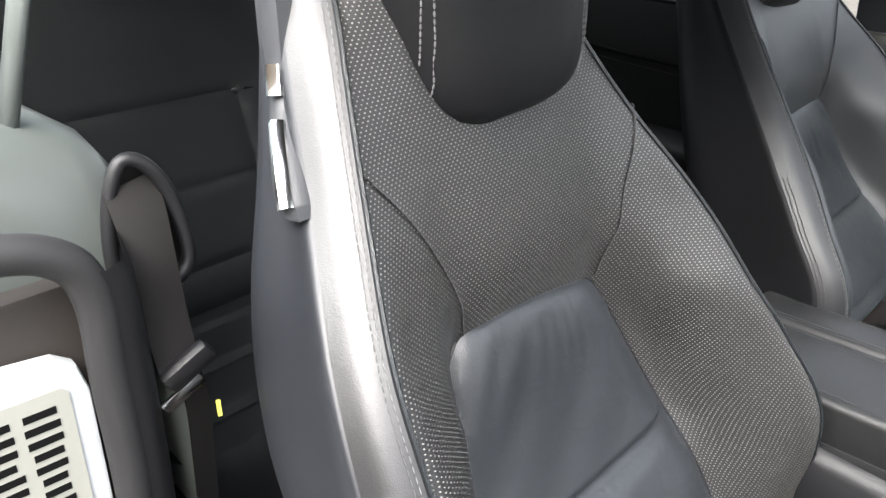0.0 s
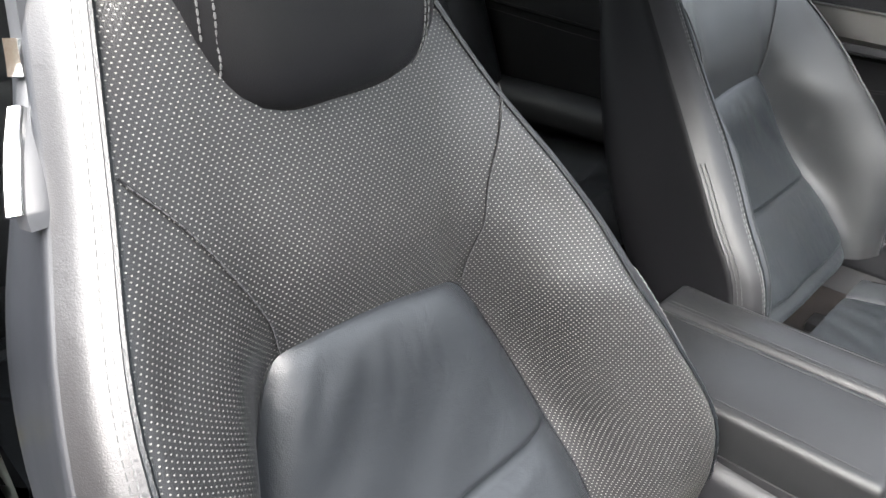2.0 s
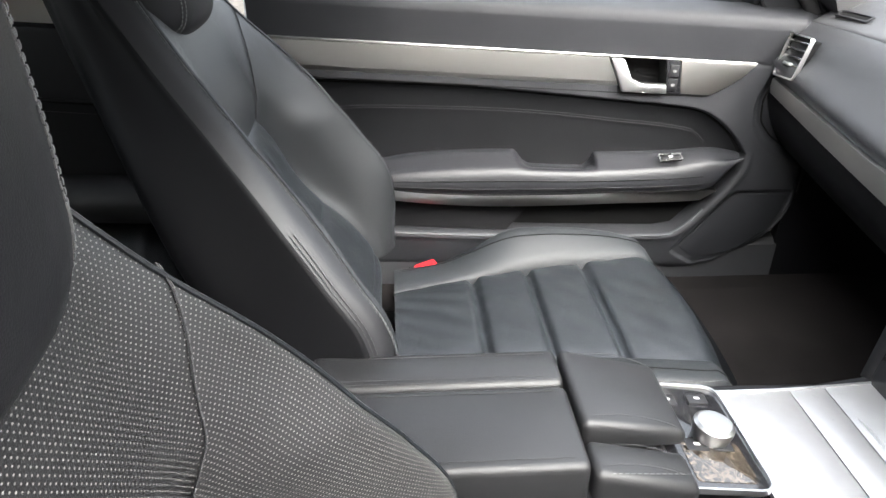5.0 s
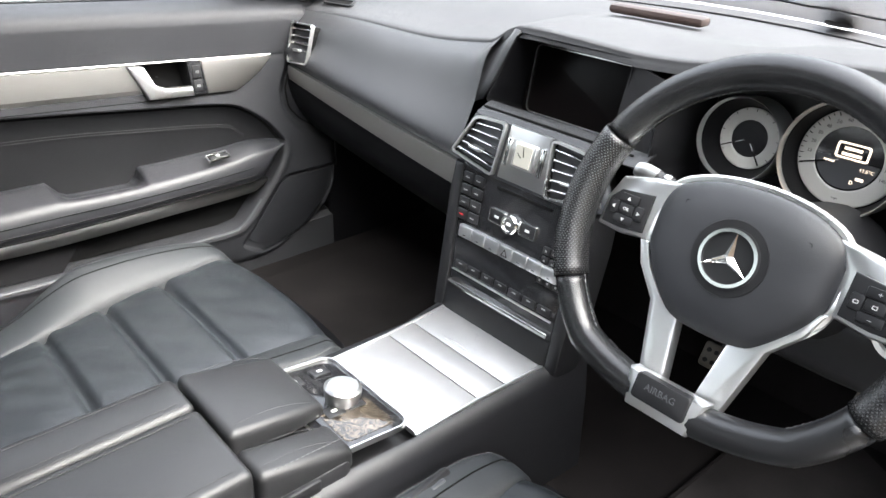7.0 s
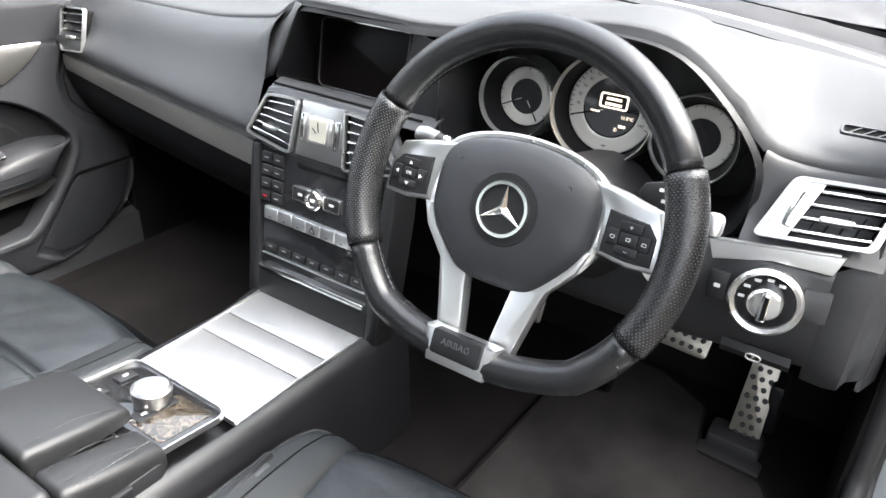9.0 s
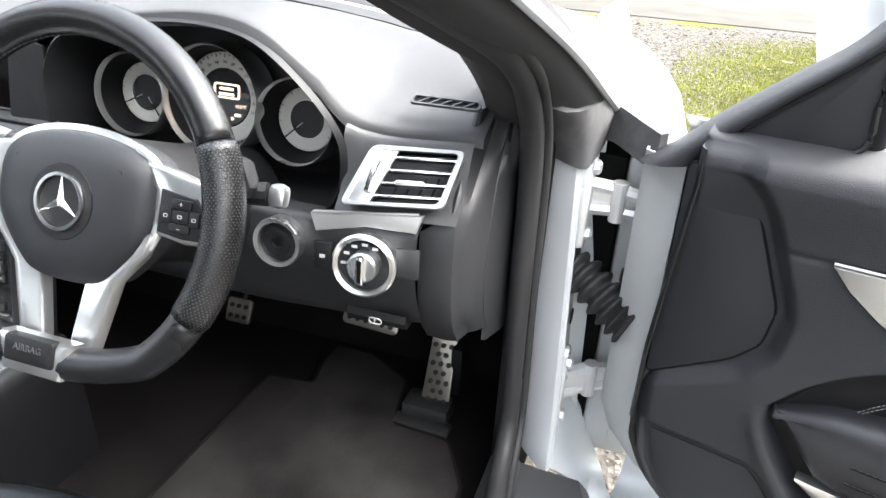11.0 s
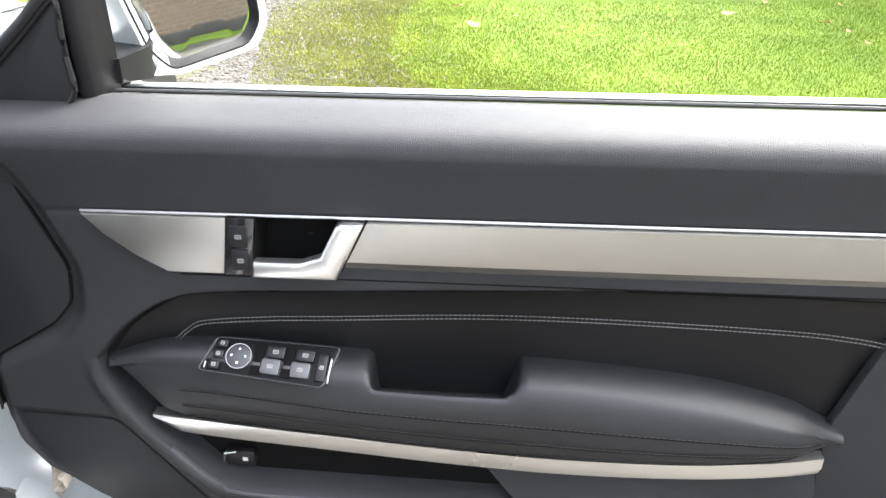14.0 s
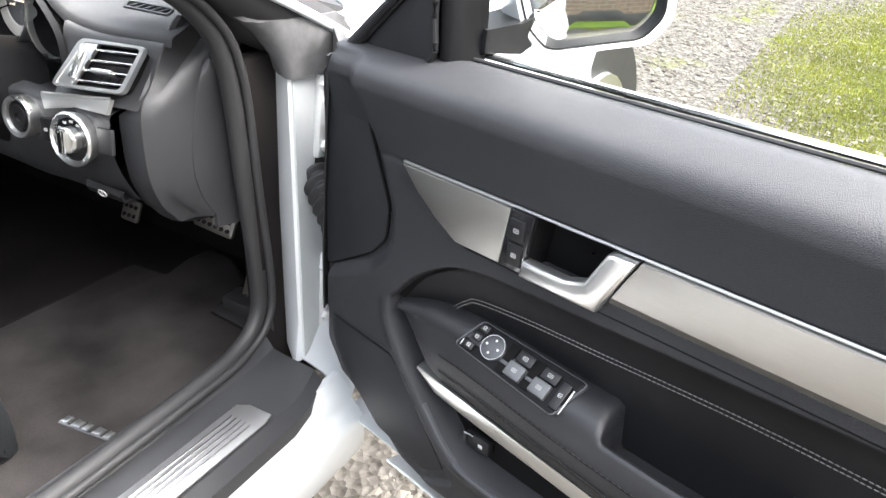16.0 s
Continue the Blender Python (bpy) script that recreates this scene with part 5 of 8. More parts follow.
part("rim_top", rim_piece(radians(-64), radians(64), 40), RIM_LEATHER, wheel, "glossy worn black leather upper rim", smooth=180)
part("rim_bottom", rim_piece(radians(118), radians(242), 40), RIM_LEATHER, wheel, "glossy worn black leather lower rim", smooth=180)
for k in (1, -1):
    part("rim_grip", rim_piece(k * radians(64), k * radians(118), 20, 1.12), PERF_GRIP, wheel, "perforated leather rim grip", smooth=180)
    for a in (64, 118):
        u, v = rim_at(k * radians(a))
        d = Vector((u, v, 0)).normalized()
        ring = [wp(u + d.x * 0.0160 * math.cos(t), v + d.y * 0.0160 * math.cos(t), 0.0179 * math.sin(t)) for t in np.linspace(0, math.tau, 18)[:-1]]
        part("rim_seam", tube(ring, 0.0007, 5, closed=True), BLACK, wheel)
seam = [wp(u * 0.905, v * 0.905, 0.0) for u, v in (rim_at(a) for a in np.linspace(0, math.tau, 120))]
part("rim_stitching", stitches(seam, 0.006, 0.0045, 0.0008), THREAD_DARK, wheel)

# airbag cover
hub = [(-0.078, 0.030), (-0.068, 0.045), (-0.045, 0.055), (-0.015, 0.060), (0.015, 0.060), (0.045, 0.055), (0.068, 0.045), (0.078, 0.030), (0.080, 0.008), (0.078, -0.016), (0.068, -0.034), (0.046, -0.059), (0.030, -0.068), (0.0, -0.070), (-0.030, -0.068), (-0.046, -0.059), (-0.068, -0.034), (-0.078, -0.016), (-0.080, 0.008)]
hub = cr(hub, 3, True)
rows = []
for f, w in ((1.02, -0.03), (1.02, -0.004), (1.0, 0.006), (0.96, 0.011), (0.85, 0.0165), (0.6, 0.021), (0.3, 0.0215), (0.02, 0.0215)):
    rows.append([wp(u * f, v * f - 0.002 * (1 - f), w - 0.017) for u, v in hub])
part("airbag_cover", loft(rows, closed=True, cap=True), HUB_SKIN, wheel, "matt black padded airbag cover", smooth=60)
part("hub_trim", tube([wp(u * 1.035, v * 1.035, -0.016) for u, v in hub if v > -0.050], 0.0042, 8), SATIN, wheel, "satin silver hub edge")
em = WM @ Matrix.Translation((0, 0, 0.0042))
HM = WM @ Matrix.Translation((0, 0, -0.013))  # spokes, set back behind the rim
emblem = part("emblem", ringplate(ngon(0.0250, 40), ngon(0.0216, 40), 0.0042, em), CHROME, wheel, "round chrome badge ring")
part("emblem_face", revolve([(0.0213, 0.0), (0.0213, 0.0012), (0.001, 0.0012)], em, 30), PLASTIC, emblem)
for k in range(3):
    spike = bmesh.new()
    c, s = math.cos(math.pi / 2 + k * math.tau / 3), math.sin(math.pi / 2 + k * math.tau / 3)
    tip, l, r_, o, ridge = (0.0225, 0, 0.002), (0.0022, 0.0036, 0.0012), (0.0022, -0.0036, 0.0012), (-0.001, 0, 0.0012), (0.001, 0, 0.0044)
    pts = [spike.verts.new((p[0] * c - p[1] * s, p[0] * s + p[1] * c, p[2])) for p in (tip, l, r_, o, ridge)]
    for f in ((0, 1, 4), (0, 4, 2), (1, 3, 4), (2, 4, 3), (0, 2, 3, 1)):
        spike.faces.new([pts[i] for i in f])
    part("emblem_ray", moved(spike, em), CHROME, emblem, smooth=10)
part("badge_well", ringplate(ngon(0.033, 36), ngon(0.0252, 36), 0.0014, WM @ Matrix.Translation((0, 0, 0.0036))), PLASTIC, wheel)

for k in (1, -1):
    part("horn_mark", ringplate(rrect(0.010, 0.0045, 0.0015), rrect(0.0078, 0.0026, 0.0008), 0.0006, WM @ Matrix.Translation((k * 0.050, 0.032, 0.0005))), PLASTIC_DEEP, wheel)
# spokes: two side pads with buttons, two lower arms
for k in (1, -1):
    out = [(0.066, 0.046), (0.095, 0.042), (0.128, 0.034), (0.137, 0.012), (0.138, -0.016), (0.112, -0.018), (0.084, -0.014), (0.080, 0.022)]
    out = [(k * u, v) for u, v in out]
    sp = part("side_spoke", prism(out if k > 0 else out[::-1], 0.013, 0.005, HM @ Matrix.Translation((0, 0, -0.010))), SATIN, wheel, "satin silver side spoke with switches")
    pad = [(0.088, 0.026), (0.122, 0.022), (0.131, 0.012), (0.132, -0.012), (0.112, -0.013), (0.088, -0.010)]
    pad = [(k * u, v) for u, v in pad]
    part("switch_pad", prism(pad if k > 0 else pad[::-1], 0.004, 0.0015, HM @ Matrix.Translation((0, 0, 0.002))), PLASTIC, sp)
    marks = ("+", "\u2013", "\u25c2", "\u25b8", "") if k > 0 else ("", "", "", "", "OK")
    for n, (du, dv, w_, h_) in enumerate(((0, 0.0115, 0.020, 0.0085), (0, -0.0085, 0.020, 0.0075), (-0.0135, 0.001, 0.0095, 0.013), (0.0135, 0.001, 0.0095, 0.013), (0, 0.0015, 0.0155, 0.0098))):
        bt = part("button", rbox((k * 0.110 + du, 0.004 + dv, 0.0062), (w_, h_, 0.003), 0.0012, HM), PLASTIC, sp)
        at = HM @ Matrix.Translation((k * 0.110 + du, 0.004 + dv, 0.0079))
        if marks[n] in ("+", "\u2013", "OK"):
            part("mark", letters(marks[n], 0.0062 if n < 4 else 0.0045, at, 0.0002), WHITE, sp)
        elif n < 4 and k < 0:
            part("mark", prism([(-0.0020, -0.0014), (0.0020, -0.0014), (0, 0.0018)], 0.0004, 0.0, at @ Matrix.Rotation(radians((0, 180, 90, -90)[n]), 4, "Z")), WHITE, sp)
        else:
            part("mark", ringplate(rrect(0.0040, 0.0030, 0.0008), rrect(0.0028, 0.0018, 0.0006), 0.0004, at), WHITE, sp)
    arm = [(0.086, -0.014), (0.077, -0.036), (0.055, -0.062), (0.036, -0.142), (0.033, -0.155), (0.012, -0.155), (0.015, -0.120), (0.024, -0.064), (0.046, -0.055), (0.066, -0.034), (0.076, -0.014)]
    arm = [(k * u - 0.003, v) for u, v in arm]
    part("lower_arm", prism(arm[::-1] if k > 0 else arm, 0.014, 0.004, HM @ Matrix.Translation((0, 0, -0.010))), SATIN, wheel, "polished silver lower spoke arm")
part("spoke_bridge", prism([(-0.040, -0.118), (0.034, -0.118), (0.027, -0.151), (-0.033, -0.151)], 0.020, 0.005, WM @ Matrix.Translation((0, 0, -0.0035))), SATIN, wheel, "silver lower spoke bridge")
part("airbag_plate", prism(rrect(0.052, 0.024, 0.004, cx=-0.003, cy=-0.129), 0.010, 0.003, WM @ Matrix.Translation((0, 0, 0.010))), PLASTIC, wheel, "black plate marked AIRBAG")
part("airbag_lettering", letters("AIRBAG", 0.0085, WM @ Matrix.Translation((-0.003, -0.127, 0.0204))), PLASTIC_GREY, wheel)
part("column_shroud", revolve([(0.055, -0.03), (0.060, -0.06), (0.062, -0.16), (0.075, -0.24)], WM, 24), PLASTIC, wheel, "black steering column shroud")

# column stalks
st = thing("indicator_stalk", tuple(wp(-0.09, 0.045, -0.05)), "black column stalk with a silver ring", "stalk", "column stalks")
sa, sb = wp(-0.05, 0.030, -0.05), wp(-0.128, 0.042, -0.045)
part("arm", tube([sa, sa.lerp(sb, 0.5), sb], [0.0075, 0.008, 0.009], 18), PLASTIC, st)
part("ring", tube([sa.lerp(sb, 0.62), sa.lerp(sb, 0.70)], 0.0098, 18), CHROME, st)
part("end_cap", tube([sa.lerp(sb, 0.80), sb, sb + (sb - sa) * 0.10], [0.0096, 0.0098, 0.0070], 18), SATIN_DARK, st)
st = thing("gear_stalk", tuple(wp(0.13, -0.005, -0.06)), "short black gear selector stalk with a pale end", "stalk", "column stalks")
sa, sb = wp(0.06, 0.020, -0.055), wp(0.146, 0.032, -0.078)
part("arm", tube([sa, sa.lerp(sb, 0.5), sb], [0.008, 0.009, 0.011], 10), PLASTIC, st)
pod = part("selector_pod", prism([(0.092, 0.044), (0.096, 0.053), (0.122, 0.061), (0.130, 0.058), (0.141, 0.036), (0.137, 0.027), (0.112, 0.019), (0.103, 0.022)][::-1], 0.018, 0.004, WM @ Matrix.Translation((0, 0, -0.073))), PLASTIC, st, "black gear selector pod with white symbols")
for u, v in ((0.112, 0.050), (0.119, 0.047), (0.116, 0.041), (0.123, 0.040)):
    part("mark", rbox((u, v, -0.0548), (0.0042, 0.0030, 0.0004), 0.0, WM), WHITE, pod)
part("selector_light", rbox((0.123, 0.028, -0.0548), (0.006, 0.005, 0.0004), 0.0, WM), KEY_PRINT, pod)
part("end_button", rbox((0.156, 0.032, -0.080), (0.018, 0.022, 0.016), 0.006, WM), SATIN, st)

# ---------------------------------------------------------------- centre console
con = thing("centre_console", (-0.2, 0, 0.28), "long dark centre console with aluminium covers and a leather armrest", "console")
prof = [(0.128, 0.28), (0.122, 0.40), (0.116, 0.452), (0.108, 0.468), (0.098, 0.470)]
for k in (1, -1):
    rows = []
    for x, dz, dy in ((-0.62, 0.03, 0.0), (-0.20, 0.012, 0.0), (-0.10, 0.004, 0.0), (0.05, 0.0, 0.0), (0.14, 0.006, 0.008), (0.19, 0.012, 0.012)):
        rows.append([(x, k * (y + dy), z + (dz if z > 0.3 else 0)) for y, z in prof])
    part("console_side", loft(rows, thick=0.006), LEATHER_SIDE, con, "soft black console side wall", smooth=60)
part("console_bed", rbox((-0.2, 0, 0.44), (0.74, 0.19, 0.03), 0.004), PLASTIC, con)
CZ = 0.4665
for x0, x1, name in ((-0.098, 0.0042, "tray_cover"), (0.0058, 0.0532, "middle_cover"), (0.0548, 0.150, "front_cover")):
    w0, w1 = 0.092 + 0.06 * max(x0, 0), 0.092 + 0.06 * max(x1, 0)
    part(name, prism([(x0, -w0), (x1, -w1), (x1, w1), (x0, w0)], 0.007, 0.0004, Matrix.Translation((0, 0, CZ))), ALU_PLATE, con, "brushed aluminium sliding cover")
for x, y in ((0.064, 0.01), (-0.088, 0.045)):
    part("finger_notch", prism([(x + 0.0055 * (1 - (t / 0.026) ** 2), y + t) for t in np.linspace(-0.026, 0.026, 11)], 0.0016, 0.0, Matrix.Translation((0, 0, CZ + 0.0055))), SATIN, con)
for k in (1, -1):
    part("cover_edge", tube([(-0.10, k * 0.0945, CZ + 0.005), (0.0, k * 0.0945, CZ + 0.005), (0.15, k * 0.1025, CZ + 0.006)], 0.003, 6), SATIN, con)

# controller panel
cm = basis((-0.155, 0, 0.488), (1, 0, -0.12), (0, 1, 0))
cp = part("controller_panel", prism(rrect(0.105, 0.170, 0.016), 0.006, 0.002, cm), GLOSS, con, "black control panel with a silver edge")
part("panel_edge", ringplate(rrect(0.110, 0.175, 0.018), rrect(0.105, 0.170, 0.016), 0.008, cm), SATIN, cp)
part("figured_inlay", prism(rrect(0.070, 0.060, 0.006, cx=0.004, cy=-0.046), 0.0075, 0.001, cm), WOOD, cp, "dark figured inlay")
part("control_knob", join(revolve([(0.021, 0.006), (0.0215, 0.012), (0.0235, 0.020), (0.0235, 0.026), (0.019, 0.029), (0.002, 0.0295)], cm @ Matrix.Translation((0.010, -0.006, 0)), 36)), SATIN_DARK, con, "round satin metal control knob")
for cx, cy, w, h in ((0.018, -0.019, 0.026, 0.022), (-0.012, -0.021, 0.026, 0.020), (0.02, 0.060, 0.026, 0.018), (-0.02, 0.055, 0.022, 0.02)):
    b = part("panel_button", rbox((cx, cy, 0.0065), (w, h, 0.004), 0.0015, cm), PLASTIC, cp)
    part("mark", rbox((cx, cy, 0.0088), (0.007, 0.004, 0.0003), 0.0, cm), WHITE, b)

# armrest pads
arm = thing("armrest", (-0.40, 0, 0.50), "split leather armrest pads on the centre console", "armrest")


def pad(name, x0, x1, y0, y1, z, h, sag=0.0, r=0.009, label="", taper=0.0):
    bm = rbox(((x0 + x1) / 2, (y0 + y1) / 2, z - h / 2), (x1 - x0, y1 - y0, h), r, seg=4)
    for v in bm.verts:
        f = (v.co.x - x0) / (x1 - x0)
        v.co.y += taper * max(0.0, f) * ((y0 + y1) / 2 - v.co.y)
        if v.co.z > z - h / 2:
            v.co.z += -sag * max(0, f - 0.25) ** 2 + 0.004 * math.sin(math.pi * (v.co.y - y0) / (y1 - y0))
    p = part(name, bm, PAD_LEATHER, arm, label, smooth=60)
    for y in (y0 + 0.013, y1 - 0.013):
        way = [(x, y, z - sag * max(0, (x - x0) / (x1 - x0) - 0.25) ** 2 + 0.004 * math.sin(math.pi * (y - y0) / (y1 - y0)) + 0.0004) for x in np.linspace(x0 + 0.012, x1 - 0.012, 12)]
        part("pad_stitching", stitches(way, 0.006, 0.0050, 0.0005), THREAD_BLACK, p)
    return p


p1 = pad("rear_pad_right", -0.60, -0.309, -0.098, 0.030, 0.548, 0.075, label="black leather rear armrest pad")
p2 = pad("rear_pad_left", -0.60, -0.309, 0.031, 0.098, 0.548, 0.075)
pad("front_pad_left", -0.307, -0.185, -0.042, 0.092, 0.552, 0.045, 0.05, taper=0.12, label="black leather front armrest pad with a raised grip edge")
p4 = pad("front_pad_right", -0.305, -0.190, -0.098, -0.044, 0.534, 0.055, 0.05)
part("pad_stitching", stitches([(-0.59, 0.036, 0.5515), (-0.45, 0.036, 0.5515), (-0.315, 0.036, 0.5515)]), THREAD_BLACK, p2)
part("pad_stitching", stitches([(-0.59, -0.0925, 0.541), (-0.315, -0.0925, 0.541)]), THREAD_DARK, p1)
part("pad_stitching", stitches([(-0.30, -0.0925, 0.533), (-0.20, -0.0925, 0.527)]), THREAD_DARK, p4)
part("pad_base", rbox((-0.40, 0, 0.475), (0.41, 0.206, 0.05), 0.012), PLASTIC, arm)
part("pad_strip", tube([(-0.31, -0.104, 0.478), (-0.19, -0.104, 0.472)], 0.0022, 6), SATIN, arm)
part("latch", rbox((-0.265, -0.1045, 0.493), (0.05, 0.008, 0.016), 0.003), PLASTIC, arm, "small recessed latch")

# ---------------------------------------------------------------- dashboard
dash = thing("dashboard", (0.40, 0, 0.70), "wide dark dashboard with soft skin, metal trim band and round dials", "dashboard")
EY = [-0.70, -0.66, -0.585, -0.552, -0.535, -0.51, -0.45, -0.39, -0.30, -0.21, -0.15, -0.115, 0.0, 0.062, 0.115, 0.16, 0.30, 0.50, 0.60, 0.70]
EX = [0.262, 0.248, 0.232, 0.222, 0.212, 0.205, 0.200, 0.200, 0.200, 0.202, 0.206, 0.205, 0.208, 0.208, 0.238, 0.252, 0.260, 0.262, 0.262, 0.262]
EZ = [0.822, 0.826, 0.826, 0.832, 0.842, 0.872, 0.914, 0.925, 0.916, 0.898, 0.891, 0.890, 0.892, 0.891, 0.876, 0.852, 0.834, 0.830, 0.826, 0.820]


def edge(y):
    return smooth_at(EY, EX, y), smooth_at(EY, EZ, y)


rows = []
for y in np.linspace(-0.672, 0.69, 110):
    x, z = edge(y)
    xw = 0.69 - 0.30 * (abs(y) / 0.72) ** 2.4
    zt = max(z, 0.855) + 0.004
    tail = [(x - 0.003, z - 0.010), (x, z), (x + 0.012, z + 0.006), (0.75 * x + 0.25 * xw, 0.6 * z + 0.4 * zt + 0.006), (0.5 * x + 0.5 * xw, 0.25 * z + 0.75 * 0.872 + 0.006), (0.2 * x + 0.8 * xw, 0.876), (xw, 0.870 - 0.025 * (y / 0.7) ** 2)]
    rows.append([(a, y, b) for a, b in cr(tail, 3)])
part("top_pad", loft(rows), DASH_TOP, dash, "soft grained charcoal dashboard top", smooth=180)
# passenger's side face down to the trim band
BT = lambda y: (0.170 + 0.040 * ((y - 0.12) / 0.55) ** 1.3, 0.695 + 0.030 * (y - 0.12) / 0.55)  # noqa: E731
rows = []
for y in np.linspace(0.128, 0.70, 40):
    x, z = edge(y)
    bx, bz = BT(max(y, 0.121))
    rows.append([(a, y, b) for a, b in cr([(x + 0.006, z + 0.0025), (x - 0.012, z - 0.007), (x - 0.034, z - 0.027), (0.42 * x + 0.58 * bx - 0.010, 0.46 * z + 0.54 * bz + 0.006), (bx - 0.006, bz + 0.024), (bx, bz)], 4)])
part("passenger_face", loft(rows), DASH_SKIN, dash, "soft grained passenger airbag panel", smooth=180)
rows = []
for y in np.linspace(0.118, 0.672, 30):
    bx, bz = BT(max(y, 0.121))
    h = 0.046 - 0.012 * (y - 0.12) / 0.55
    rows.append([(bx + 0.004, y, bz - 0.001), (bx - 0.004, y, bz - 0.003), (bx - 0.0055, y, bz - h / 2), (bx - 0.003, y, bz - h + 0.003), (bx + 0.006, y, bz - h)])
part("trim_band", loft(rows), ALU, dash, "brushed metal trim band", smooth=60)
rows = []
for y in np.linspace(0.11, 0.70, 24):
    bx, bz = BT(max(y, 0.121))
    rows.append([(a, y, b) for a, b in cr([(bx + 0.004, bz - 0.044 + 0.010 * (y - 0.12) / 0.55), (bx + 0.006, bz - 0.056), (bx + 0.03, bz - 0.11), (bx + 0.09, bz - 0.17), (bx + 0.20, bz - 0.19), (bx + 0.40, bz - 0.19)], 3)])
# deep black here stands in for the shade over the footwell
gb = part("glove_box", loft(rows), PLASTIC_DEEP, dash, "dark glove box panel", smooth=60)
part("glove_catch", rbox((0.215, 0.26, 0.605), (0.012, 0.05, 0.014), 0.004), PLASTIC_GREY, gb)
part("dash_core", rbox((0.50, 0.0, 0.73), (0.36, 1.38, 0.20), 0.03), BLACK, dash)


def quad(tl, tr, br, bl):
    """A frame on four corners, with the corners in it."""
    tl, tr, br, bl = (Vector(p) for p in (tl, tr, br, bl))
    o = (tl + tr + br + bl) / 4
    m = basis(o, (tr + br) - (tl + bl), (tl + tr) - (bl + br))
    inv = m.inverted()
    return m, [tuple((inv @ p)[:2]) for p in (tl, tr, br, bl)]


def rounded(corners, r, n=4):
    out = []
    k = len(corners)
    for i in range(k):
        p, a, b = (Vector(corners[j % k]) for j in (i, i - 1, i + 1))
        s, e = p + (a - p).normalized() * r, p + (b - p).normalized() * r
        for j in range(n + 1):
            t = j / n
            out.append(tuple((s * (1 - t) ** 2 + p * 2 * t * (1 - t) + e * t * t)[:2]))
    return out


def inset(corners, d):
    c = np.mean(np.array(corners), 0)
    out = []
    for p in corners:
        v = np.array(p) - c
        out.append(tuple(c + v * (1 - d * 1.35 / np.linalg.norm(v))))
    return out


def vent(name, corners, slats, dial, label, tab=True):
    """An air vent: silver frame, dark box, slats, vanes and a tab. dial: share of the width taken by the thumbwheel strip."""
    m, c = quad(*corners)
    out = rounded(c, 0.009)
    inn = rounded(inset(c, 0.006 if dial else 0.0035), 0.006)
    vt = part(name, ringplate(out, inn, 0.007, m), SATIN, dash, label)
    tl, tr, br, bl = (np.array(p) for p in inset(c, 0.006))
    part("vent_box", moved(loft([[(*p, 0.003) for p in inn], [(*p, -0.05) for p in inn], [(p[0] * 0.02, p[1] * 0.02, -0.05) for p in inn]], closed=True), m), BLACK, vt)
    f0 = dial
    for i in range(slats):
        f = (i + 0.5) / slats
        a, b = bl + (tl - bl) * f, br + (tr - br) * f
        a = a + (b - a) * f0
        mid, ln = (a + b) / 2, np.linalg.norm(b - a)
        ang = math.degrees(math.atan2(b[1] - a[1], b[0] - a[0]))
        sl = part("slat", rbox((0, 0, 0), (ln, 0.0024, 0.012), 0.001, m @ Matrix.Translation((*mid, -0.004)) @ pose(0, 0, 0, 0, 0, ang)), PLASTIC, vt)
        part("slat_edge", rbox((0, 0, 0), (ln, 0.0028, 0.0022), 0.0008, m @ Matrix.Translation((*mid, 0.0028)) @ pose(0, 0, 0, 0, 0, ang)), CHROME, sl)
    for i in range(1, 5):
        f = f0 + (1 - f0) * i / 5
        a, b = bl + (br - bl) * f, tl + (tr - tl) * f
        ang = math.degrees(math.atan2(b[1] - a[1], b[0] - a[0]))
        part("vane", rbox((0, 0, 0), (np.linalg.norm(b - a), 0.0025, 0.014), 0.001, m @ Matrix.Translation((*((a + b) / 2), -0.022)) @ pose(0, 0, 0, 0, 0, ang)), PLASTIC_DEEP, vt)
    if tab:
        c0 = bl + (tl - bl) * (0.5 / slats + (slats // 2 - 1) / slats + 0.0)
        c1 = br + (tr - br) * (0.5 / slats + (slats // 2 - 1) / slats)
        q = c0 + (c1 - c0) * (f0 + (1 - f0) * 0.45)
        part("vent_tab", rbox((0, 0, 0), (np.linalg.norm(c1 - c0) * 0.34, 0.006, 0.014), 0.0025, m @ Matrix.Translation((*q, 0.003))), SATIN, vt)
    if dial:
        p = [bl, bl + (br - bl) * dial, tl + (tr - tl) * dial, tl]
        part("dial_strip", prism([tuple(q) for q in p], 0.006, 0.001, m), SATIN, vt)
        mid = sum(p) / 4
        part("thumbwheel", rbox((0, 0, 0), (0.010, np.linalg.norm(tl - bl) * 0.62, 0.008), 0.003, m @ Matrix.Translation((*mid, 0.006)) @ pose(0, 0, 0, 0, 0, -12)), CHROME, vt)
    return vt


vent("side_vent", ((0.209, -0.568, 0.815), (0.226, -0.662, 0.817), (0.192, -0.652, 0.765), (0.170, -0.548, 0.762)), 4, 0.26, "silver-framed air vent by the driver's door")
vent("side_vent", ((0.229, 0.676, 0.803), (0.217, 0.584, 0.812), (0.200, 0.584, 0.738), (0.206, 0.668, 0.728)), 5, 0.0, "silver-framed air vent by the passenger's door", tab=True)
# right-hand fascia round the vent
rows = []
for y in np.linspace(-0.538, -0.664, 14):
    x, z = edge(y)
    rows.append([(a, y, b) for a, b in cr([(x, z - 0.004), (x - 0.010, z - 0.014), (0.197 + 0.2 * (-0.55 - y), 0.775), (0.176 + 0.17 * (-0.55 - y), 0.748)], 4)])
part("driver_end_fascia", loft(rows), DASH_SKIN, dash, "dark grey fascia round the side vent", smooth=60)
